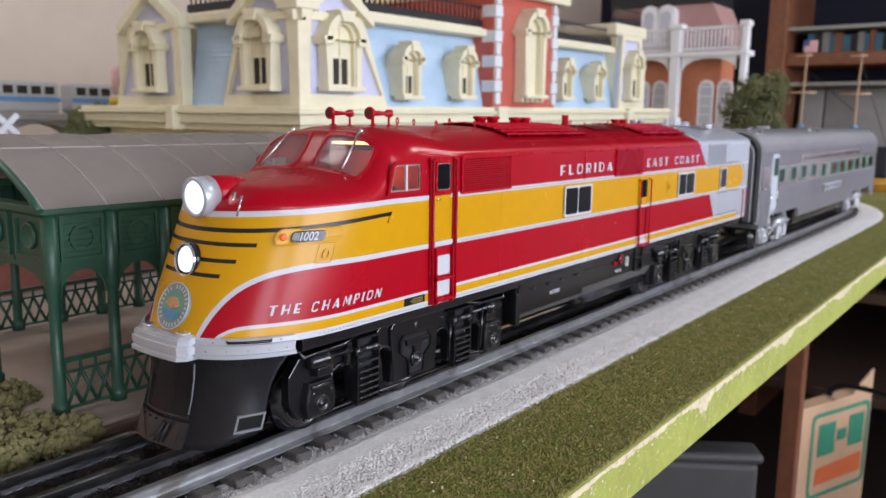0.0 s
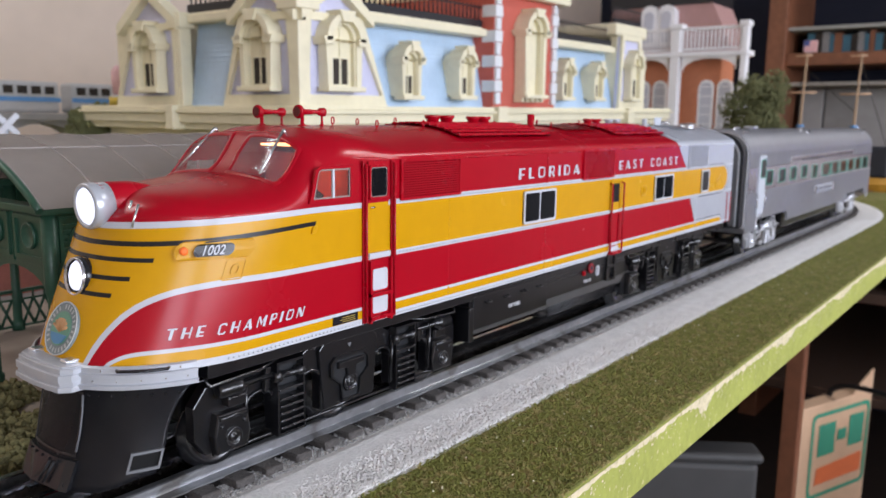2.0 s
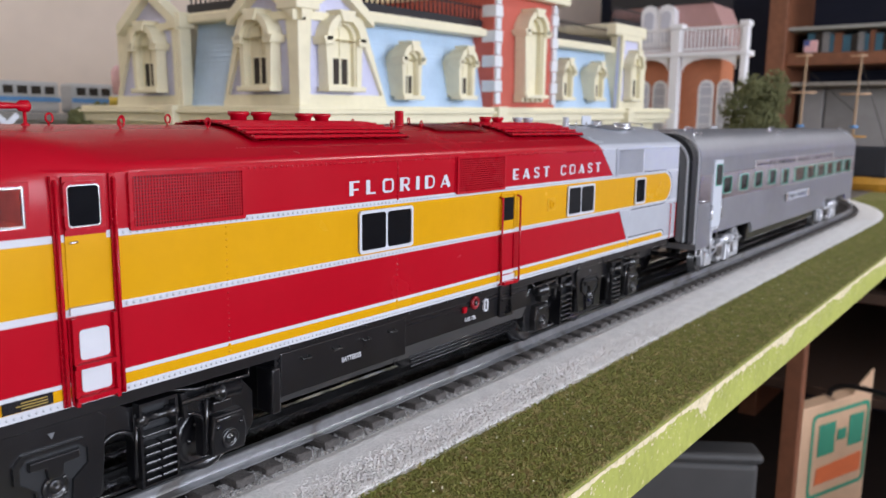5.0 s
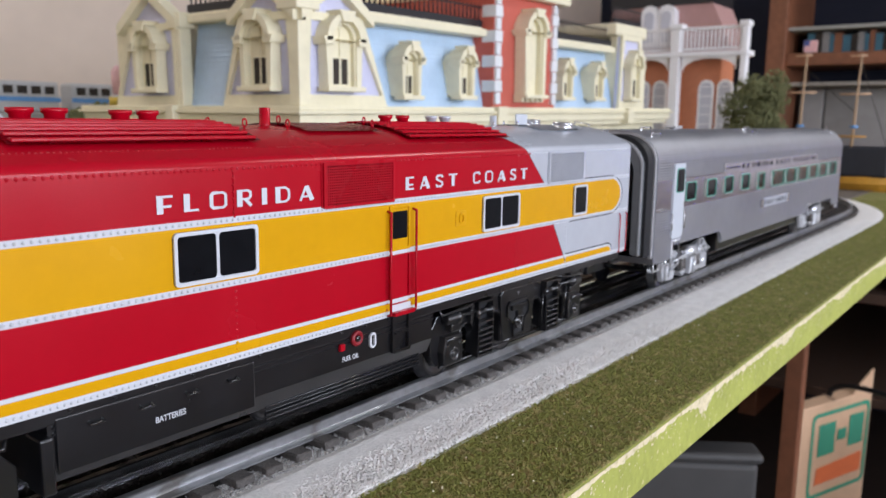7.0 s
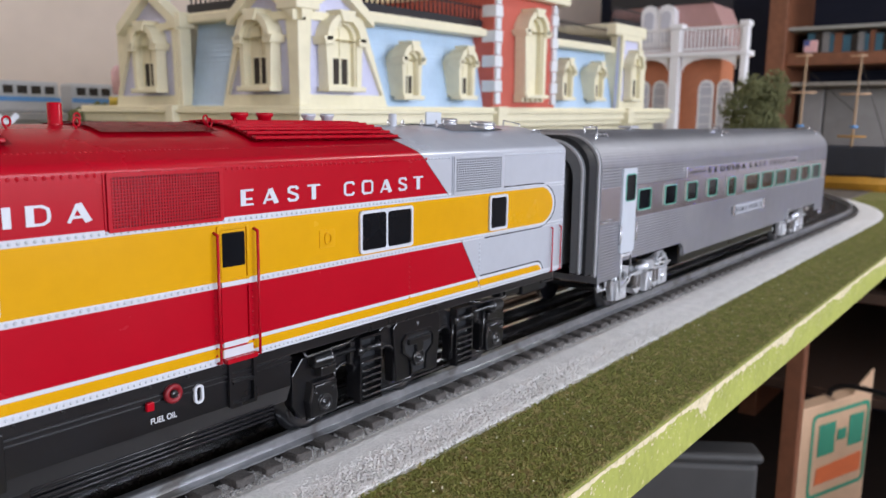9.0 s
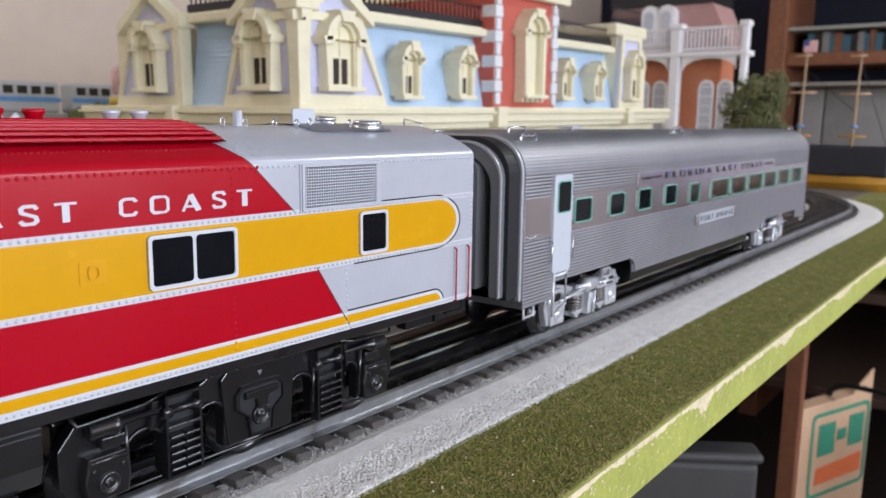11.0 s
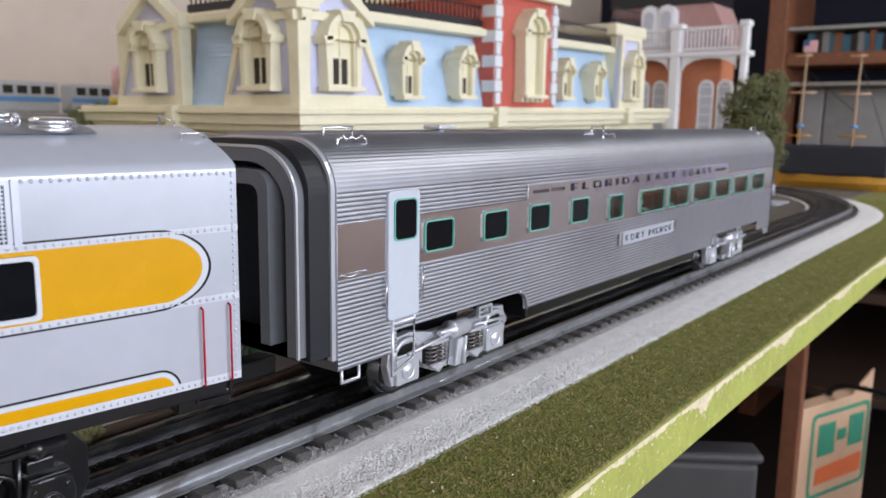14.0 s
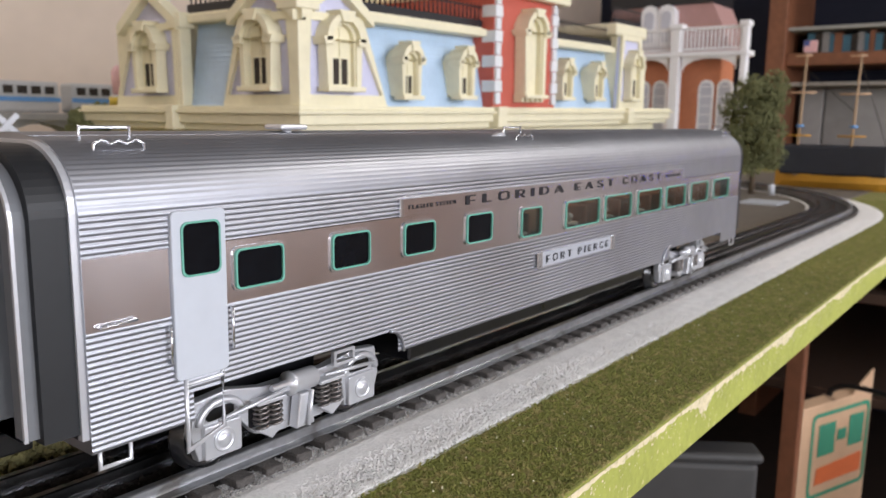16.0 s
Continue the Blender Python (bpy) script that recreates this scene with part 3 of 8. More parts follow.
def livery_material():
    m = material("red_yellow_livery", RED, 0.25, vary=0.04, bump=0.000012, bump_scale=1200)
    nt = m.node_tree
    b = nt.nodes["Principled BSDF"]
    b.inputs["Specular IOR Level"].default_value = 0.28
    vec = b.inputs["Base Color"].links[0].from_socket.node
    tc = [n for n in nt.nodes if n.type == "TEX_COORD"][0]
    sep = nt.nodes.new("ShaderNodeSeparateXYZ")
    nt.links.new(tc.outputs["Object"], sep.inputs[0])
    at = {}
    for key in MARKS:
        n = nt.nodes.new("ShaderNodeAttribute")
        n.attribute_name = "mark_" + key
        at[key] = n.outputs["Fac"]
    at["z"] = sep.outputs["Z"]

    def op(kind, p, q):
        n = nt.nodes.new("ShaderNodeMath")
        n.operation = kind
        for k, v in enumerate((p, q)):
            if isinstance(v, (int, float)):
                n.inputs[k].default_value = v
            else:
                nt.links.new(v, n.inputs[k])
        return n.outputs[0]

    def over(s, lim, soft=0.00007):
        n = nt.nodes.new("ShaderNodeMapRange")
        n.inputs["From Min"].default_value, n.inputs["From Max"].default_value = lim - soft, lim + soft
        nt.links.new(s, n.inputs["Value"])
        return n.outputs[0]

    def under(s, lim, soft=0.00007):
        return op("SUBTRACT", 1.0, over(s, lim, soft))

    def both(*s):
        r = s[0]
        for q in s[1:]:
            r = op("MULTIPLY", r, q)
        return r

    def either(*s):
        r = s[0]
        for q in s[1:]:
            r = op("MAXIMUM", r, q)
        return r

    def line(s, half):
        return both(over(s, -half), under(s, half))

    tail_x = REAR_X + 0.0165
    # the low stripe ends in a rounded upper corner
    corner = 0.0042
    q_long = op("MAXIMUM", op("SUBTRACT", tail_x + corner, at["long"]), 0.0)
    q_up = op("MAXIMUM", op("ADD", at["lower"], corner), 0.0)
    stripe = op("SUBTRACT", op("SQRT", op("ADD", op("MULTIPLY", q_long, q_long), op("MULTIPLY", q_up, q_up)), 0.0), corner)
    belt_ok = over(at["belt"], 0.0, 0.0001)
    fore = over(at["long"], -0.500)
    silver = over(at["tail"], 0.0)
    yellow = either(both(over(at["upper"], 0.0), under(at["hood"], 0.0), either(fore, belt_ok)), under(stripe, 0.0))
    keep = over(at["long"], REAR_X + 0.0012)
    white = either(line(at["upper"], 0.0008), line(at["hood"], 0.0008), line(stripe, 0.0005), under(at["z"], 0.0344))
    white = either(white, both(line(op("ADD", at["belt"], 0.0005), 0.0005), under(at["long"], -0.525)))
    outline = both(line(op("ADD", at["belt"], 0.00125), 0.00022), under(at["long"], -0.490))
    seam = both(line(at["tail"], 0.00018), either(over(at["z"], 0.0693), under(at["z"], 0.0531)))
    strips = []
    for z, stop in ((0.0594, 0.0213), (0.0549, 0.0168), (0.0508, 0.0132)):
        strips.append(both(line(op("SUBTRACT", at["z"], z), 0.00055), under(at["run"], stop)))
    dark = either(outline, seam, both(line(at["dark"], 0.00062), under(at["run"], 0.0655)), both(line(op("SUBTRACT", stripe, 0.0009), 0.00024), under(at["long"], -0.487), over(at["z"], 0.0345)), *strips)
    col = None
    for mask, colour in ((silver, SILVER), (yellow, YELLOW), (white, WHITE), (dark, (0.015, 0.015, 0.016))):
        mx = nt.nodes.new("ShaderNodeMix")
        mx.data_type = "RGBA"
        if col is None:
            mx.inputs["A"].default_value = (*RED, 1)
        else:
            nt.links.new(col, mx.inputs["A"])
        mx.inputs["B"].default_value = (*colour, 1)
        nt.links.new(mask, mx.inputs["Factor"])
        col = mx.outputs["Result"]
    nt.links.new(op("MULTIPLY", both(silver, op("SUBTRACT", 1.0, yellow), op("SUBTRACT", 1.0, white)), 0.2), b.inputs["Metallic"])
    nt.links.new(col, vec.inputs[0])
    return m


M_LIVERY = livery_material()
LOCO = thing("locomotive", (LX, 0, 0), "red, yellow and silver streamlined model diesel locomotive on the track", "locomotive")


SHIELD = (-0.1768, -0.1858, 0.0040, 0.0250)  # windscreen: lower and upper x, inner and outer y


def window_gap(x, y, z):
    """Where the shell is open: windscreens, cab side windows, the door window."""
    y = abs(y)
    if -0.1990 < x < -0.1848 - (z - 0.0723) * 0.36 and 0.0722 < z < 0.0805 and y > 0.029:
        return True
    u = (2 * x - SHIELD[0] - SHIELD[1]) / (SHIELD[0] - SHIELD[1] + 0.0008)
    v = (2 * y - SHIELD[2] - SHIELD[3]) / (SHIELD[3] - SHIELD[2] + 0.0008)
    return abs(u) ** 5 + abs(v) ** 5 < 1 and z > 0.072


def loco_body():
    bm = bmesh.new()
    lay = [bm.verts.layers.float.new("mark_" + k) for k in MARKS]
    grid = []
    for ci in range(len(COLS)):
        line = []
        for v in ROWS:
            x, y, z = surface(COLS, v, ci)
            line.append(((x, y, z), paint_marks(x, y, z, COLS[ci][2])))
        grid.append(line)

    def vert(p, marks, sgn):
        vt = bm.verts.new((p[0] - LX, p[1] * sgn, p[2]))
        for k, mk in zip(lay, marks):
            vt[k] = mk
        return vt

    for sgn in (1, -1):
        vs = [[vert(p, mk, sgn) for p, mk in line] for line in grid]
        for a, b in zip(vs, vs[1:]):
            for k in range(len(ROWS) - 1):
                q = (a[k], b[k], b[k + 1], a[k + 1])
                c = (a[k].co + b[k].co + b[k + 1].co + a[k + 1].co) / 4
                if window_gap(c.x + LX, c.y, c.z):
                    continue
                bm.faces.new(q if sgn < 0 else q[::-1]).smooth = True
        # the closed rear wall
        tail = (-1, 1, 1, 1, -1, 1, 1, -1)
        mid = [vert((REAR_X, 0, v.co.z), tail, 1) for v in vs[-1]]
        rear = [vert((REAR_X, v.co.y, v.co.z), tail, 1) for v in vs[-1]]
        for k in range(len(ROWS) - 2):
            q = (rear[k], mid[k], mid[k + 1], rear[k + 1])
            bm.faces.new(q if sgn < 0 else q[::-1])
    bmesh.ops.remove_doubles(bm, verts=[v for v in bm.verts if abs(v.co.y) < 1e-6], dist=1e-6)
    return part("body", bm, M_LIVERY, LOCO, "red and yellow painted shell with white lines")


loco_body()


def L(p):
    return (p[0] - LX, p[1], p[2])


# ---- the passenger car ----
CX = -0.807
CAR = thing("passenger_car", (CX, 0, 0), "fluted silver streamlined model passenger car on the track", "railway car")
C_FRONT, C_REAR = -0.5835, -1.030


def car_profile(flutes=True):
    """Half section of the car, from the skirt up to the roof's middle: (y, z) with small round flutes outside the window band."""
    base = []
    z = 0.0200
    while z < 0.0735:
        base.append((W, z, 1, 0))
        z += 0.0002
    cy, cz = W - 0.0195, 0.0735
    for k in range(0, 61):
        a = math.pi / 2 * k / 60
        base.append((cy + 0.0195 * math.cos(a), cz + 0.0165 * math.sin(a), math.cos(a), math.sin(a)))
    k = cy
    while k > 0:
        base.append((max(k, 0), cz + 0.0165 + 0.0006 * (1 - (k / cy) ** 2), 0, 1))
        k -= 0.0004
    return base


def car_shell():
    prof, run, out = car_profile(), 0.0, []
    for i, (y, z, ny, nz) in enumerate(prof):
        if i:
            run += math.hypot(y - prof[i - 1][0], z - prof[i - 1][1])
        flat = ny == 1 and 0.0478 < z < 0.0642
        h = 0.0 if flat else 0.00028 * abs(math.sin(math.pi * run / 0.00140)) ** 0.8 - 0.0001
        out.append((y + ny * h, z + nz * h, flat))
    return out


# the saloon windows, through which the lit interior shows
SALOON = [(-0.7603, -0.7752), (-0.7958, -0.8268), (-0.8330, -0.8612), (-0.8692, -0.8985), (-0.9056, -0.9325), (-0.9418, -0.9690), (-0.9794, -1.0070)]


def car_body():
    bm = bmesh.new()
    pts = car_shell()
    xs = [C_FRONT, -0.6101, -0.6207, -0.6834, -0.6875, -0.6896, -0.9064, -0.913, -0.9166, -0.9954, -1.0]
    xs += [e for a, b in SALOON for e in (a - 0.0004, b + 0.0004)]
    xs = sorted(set(xs + [C_REAR]), reverse=True)
    for sgn in (1, -1):
        cols = [[bm.verts.new((x - CX, y * sgn, z)) for y, z, f in pts] for x in xs]
        for ci, (a, b) in enumerate(zip(cols, cols[1:])):
            xm = (xs[ci] + xs[ci + 1]) / 2
            for k in range(len(pts) - 1):
                if -0.6875 < xm < -0.6101 and pts[k][1] < 0.0275 or -1.0 < xm < -0.9166 and pts[k][1] < 0.0262:
                    continue
                if sgn > 0 and 0.0500 < pts[k][1] < 0.0604 and any(w1 < xm < w0 for w0, w1 in SALOON):
                    continue
                q = (a[k], a[k + 1], b[k + 1], b[k])
                fc = bm.faces.new(q if sgn > 0 else q[::-1])
                fc.smooth = True
                fc.material_index = 1 if pts[k][2] else 0
    for x, flip in ((C_FRONT, 0), (C_REAR, 1)):
        ring = [bm.verts.new((x - CX, y, z)) for y, z, f in pts] + [bm.verts.new((x - CX, -y, z)) for y, z, f in pts[::-1]]
        fc = bm.faces.new(ring[::-1] if flip == 0 else ring)
    return part("body", bm, [M_ALU, M_ALUFLAT], CAR, "fluted bright aluminium shell")


car_body()

# ---- locomotive parts ----
def nose_place(run, z, out=0.0):
    """A place on the nose or side at a run round the body and a height, lifted off by out; and the outward direction."""
    if run >= ARC_N:
        x = front_x(z) - NOSE_L - (run - ARC_N)
        return Vector((x - LX, W + out, z)), Vector((0, 1, 0))
    a = abs(run)
    k = max(i for i in range(len(NOSE_ARC)) if NOSE_ARC[i] <= a + 1e-9)
    k = min(k, len(NOSE_ARC) - 2)
    t = (a - NOSE_ARC[k]) / (NOSE_ARC[k + 1] - NOSE_ARC[k])
    (b0, y0), (b1, y1) = _back[k], _back[k + 1]
    back, y = b0 + (b1 - b0) * t, y0 + (y1 - y0) * t
    n = Vector((y1 - y0, b1 - b0, 0)).normalized()
    if run < 0:
        y, n = -y, Vector((n.x, -n.y, 0))
    return Vector((front_x(z) - back - LX, y, z)) + n * out, n


def wrap(run0, z0):
    return lambda u, v, w: nose_place(run0 + u, z0 + v, w)[0]


def wrapped_text(name, text, size, mat, run0, z0, slant=0.0, spacing=1.0, squeeze=1.0):
    ob = lettering(name, text, size, mat, LOCO, Matrix.Identity(4), spacing, 0.00006, squeeze)
    bm = bmesh.new()
    bm.from_mesh(ob.data)
    bmesh.ops.subdivide_edges(bm, edges=[e for e in bm.edges if e.calc_length() > 0.0012], cuts=2)
    for v in bm.verts:
        v.co = nose_place(run0 + v.co.x, z0 + v.co.y + slant * v.co.x, v.co.z + 0.00012)[0]
    bm.to_mesh(ob.data)
    bm.free()


# mauve film in the windscreen colour stands for reflections and light from the cab
M_CABGLASS = material("hazed_cab_glass", (0.42, 0.34, 0.37), 0.05, vary=0.1)
M_CABGLASS.node_tree.nodes["Principled BSDF"].inputs["Alpha"].default_value = 0.30
M_SIDEGLASS = material("clear_side_glass", (0.20, 0.16, 0.16), 0.05, vary=0.1)
M_SIDEGLASS.node_tree.nodes["Principled BSDF"].inputs["Alpha"].default_value = 0.08
M_BUMPER = material("bright_silver_paint", (0.53, 0.55, 0.59), 0.34, 0.35, vary=0.05)
M_SKIN = material("dull_figure_paint", (0.30, 0.17, 0.11), 0.6, vary=0.2)


def side_panel(name, x0, x1, z0, z1, mat, depth=0.0006, r=0.0, y=W, parent=None, label="", bevel=0.0):
    out = rounded(x1 - LX, x0 - LX, z0, z1, r) if r else [(x1 - LX, z0), (x0 - LX, z0), (x0 - LX, z1), (x1 - LX, z1)]
    return part(name, prism(bmesh.new(), out, on_side(y), depth, bevel), mat, parent or LOCO, label)


def side_frame(name, x0, x1, z0, z1, b, mat, depth, r, parent, label="", y=W):
    return part(name, ring_prism(bmesh.new(), rounded(x1 - LX, x0 - LX, z0, z1, r), rounded(x1 - LX + b, x0 - LX - b, z0 + b, z1 - b, max(r - b * 0.5, 0.0003)), on_side(y), depth), mat, parent, label)


def screen_patch(sgn, grow, out, n=8):
    """A sheet that follows the windscreen's slope."""
    bm = bmesh.new()
    xa, xb, ya, yb = SHIELD[0] + grow, SHIELD[1] - grow, SHIELD[2] - grow, SHIELD[3] + grow
    vs = []
    for i in range(n + 1):
        line = []
        for j in range(n + 1):
            u, v = 2 * i / n - 1, 2 * j / n - 1
            u, v = u * math.sqrt(1 - 0.16 * v * v), v * math.sqrt(1 - 0.16 * u * u)
            x, y = xa + (xb - xa) * (u + 1) / 2, ya + (yb - ya) * (v + 1) / 2
            line.append(bm.verts.new((x - LX + out * 0.7, y * sgn, roof_z(x, y) + out * 0.7)))
        vs.append(line)
    for a, b in zip(vs, vs[1:]):
        for k in range(n):
            bm.faces.new((a[k], a[k + 1], b[k + 1], b[k])).smooth = True
    bmesh.ops.recalc_face_normals(bm, faces=bm.faces[:])
    return bm, vs


def windscreens():
    for sgn in (1, -1):
        bm, vs = screen_patch(sgn, 0.0, 0.0001)
        glass = part("windscreen", bm, M_CABGLASS, LOCO, "windscreen pane with a mauve haze for its reflections")
        bm = bmesh.new()
        loops = []
        for grow, out in ((0.0013, 0.0001), (0.0009, 0.0005), (0.0002, 0.0005), (-0.0002, 0.0001)):
            t, v = screen_patch(sgn, grow, out, 14)
            n = len(v) - 1
            line = [v[0][k].co for k in range(n)] + [v[k][n].co for k in range(n)] + [v[n][n - k].co for k in range(n)] + [v[n - k][0].co for k in range(n)]
            loops.append([bm.verts.new(c) for c in line])
            t.free()
        for p, q in zip(loops, loops[1:]):
            for k in range(len(p)):
                j = (k + 1) % len(p)
                bm.faces.new((p[k], p[j], q[j], q[k])).smooth = True
        bmesh.ops.recalc_face_normals(bm, faces=bm.faces[:])
        part("windscreen_frame", bm, M_RED, glass, "red moulded window rim")
        bm = bmesh.new()
        y0, y1 = 0.0190 * sgn, 0.0160 * sgn
        p0 = Vector((-0.1764 - LX, y0, roof_z(-0.1764, y0) + 0.0012))
        p1 = Vector((-0.1880 - LX, y1, roof_z(-0.1880, y1) + 0.0014))
        rod(bm, p0, p1, 0.00042)
        rod(bm, p1, p1 + Vector((-0.0008, 0, -0.0014)), 0.0005)
        part("wiper", bm, M_CHROME, glass, "bright metal wiper")


def cab():
    bm = box(bmesh.new(), -0.2195 - LX, -0.2185 - LX, -0.029, 0.029, 0.055, 0.083)
    box(bm, -0.2185 - LX, -0.165 - LX, -0.028, 0.028, 0.066, 0.067)
    part("cab_interior", bm, material("dark_red_interior", (0.60, 0.16, 0.17), 0.7, vary=0.2), LOCO, "dark red cab wall and floor")
    bm = box(bmesh.new(), -0.2120 - LX, -0.2000 - LX, -0.009, 0.009, 0.0860, 0.0866, 0.0002)
    part("cab_light", bm, glowing("warm_cab_light", (1.0, 0.42, 0.16), 5.0), LOCO, "glowing warm cab light")
    # a plain figure at the window
    bm = bmesh.new()
    bmesh.ops.create_uvsphere(bm, u_segments=10, v_segments=8, radius=0.0021, matrix=Matrix.Translation((-0.1885 - LX, 0.026, 0.0772)))
    part("toy_driver", bm, M_SKIN, LOCO, "small plain painted figure", smooth=True)
    bm = lathe(bmesh.new(), (-0.1892 - LX, 0.0255, 0.067), (0, 0, 1), [(0, 0.004), (0.006, 0.0038), (0.0078, 0.0016), (0.009, 0.0012)], 10)
    part("toy_coat", bm, M_DARK, LOCO, "dark painted coat")
    bm = lathe(bmesh.new(), (-0.1888 - LX, 0.026, 0.0782), (0, 0, 1), [(0, 0.0023), (0.0006, 0.0024), (0.0012, 0.0021)], 10)
    part("toy_cap", bm, M_BLACK, LOCO, "black cap")
    # cab side window: slanted front, silver divider
    for y, f in ((W, 1), (-W, -1)):
        to = (lambda u, v, w, y=y, f=f: (u - LX, y + f * w, v))
        outer = [(-0.1828, 0.0714), (-0.1999, 0.0714), (-0.1999, 0.0816), (-0.1868, 0.0816), (-0.1852, 0.0806)]
        inner = [(-0.1842, 0.0723), (-0.1990, 0.0723), (-0.1990, 0.0807), (-0.1872, 0.0807), (-0.1862, 0.0800)]
        win = part("cab_window", prism(bmesh.new(), inner, to, 0.0001), M_SIDEGLASS, LOCO, "clear cab side window")
        part("window_frame", ring_prism(bmesh.new(), outer, inner, to, 0.0008), M_RED, win, "red raised frame")
        ins = [(-0.1850, 0.0728), (-0.1985, 0.0728), (-0.1985, 0.0802), (-0.1875, 0.0802), (-0.1867, 0.0797)]
        part("window_rim", ring_prism(bmesh.new(), inner, ins, to, 0.0005), M_CHROME, win, "thin silver rim")
        bm = box(bmesh.new(), -0.1926 - LX, -0.1918 - LX, min(y, y + f * 0.0006), max(y, y + f * 0.0006), 0.0724, 0.0806)
        part("window_divider", bm, M_WHITE, win, "white window divider")


def headlamps():
    x, z = -0.1368, 0.0720
    bm = lathe(bmesh.new(), (-0.158 - LX, 0, 0.0728), (1, 0, -0.035), [(0, 0.0012), (0.004, 0.0040), (0.010, 0.0054), (0.0195, 0.0058)], 28)
    part("headlamp_housing", bm, M_RED, LOCO, "red headlamp fairing on the nose")
    for cx, cz, r, axis, rim, tag, lit in ((x - 0.0012, z, 0.0058, (1, 0, -0.04), M_BUMPER, "upper", 0.75), (-0.1345, 0.0540, 0.0050, (1, 0, 0.12), M_BLACK, "lower", 1.0)):
        q = Vector((cx - LX, 0, cz))
        bm = lathe(bmesh.new(), q, axis, [(-0.003, r), (0.0018, r * 1.03), (0.0024, r * 0.98), (0.0024, r * 0.84), (0.0008, r * 0.80), (-0.001, r * 0.1)], 32)
        lamp = part("headlamp", bm, rim, LOCO, "silver-rimmed headlamp" if tag == "upper" else "black-rimmed lit headlamp")
        if tag == "lower":
            bm = lathe(bmesh.new(), q, axis, [(0.0012, r * 0.97), (0.0030, r * 0.96), (0.0031, r * 0.91), (0.0020, r * 0.88)], 32)
            part("headlamp_rim", bm, M_CHROME, lamp, "bright inner rim")
        bm = lathe(bmesh.new(), q, axis, [(0.0014, r * 0.88), (0.0022, r * 0.78), (0.0030, r * 0.45), (0.0033, r * 0.05)], 24)
        part("lens", bm, M_LAMP, lamp, "lit white lens")
    # rails on the nose top
    for y in (0.0095, 0.0125, -0.0095):
        bm = bmesh.new()
        p0, p1 = Vector((-0.143 - LX, y, roof_z(-0.143, y) + 0.001)), Vector((-0.1405 - LX, y * 1.05, 0.0672))
        rod(bm, p0, p1, 0.00035)
        part("grab_iron", bm, M_CHROME, LOCO, "silver grab iron")


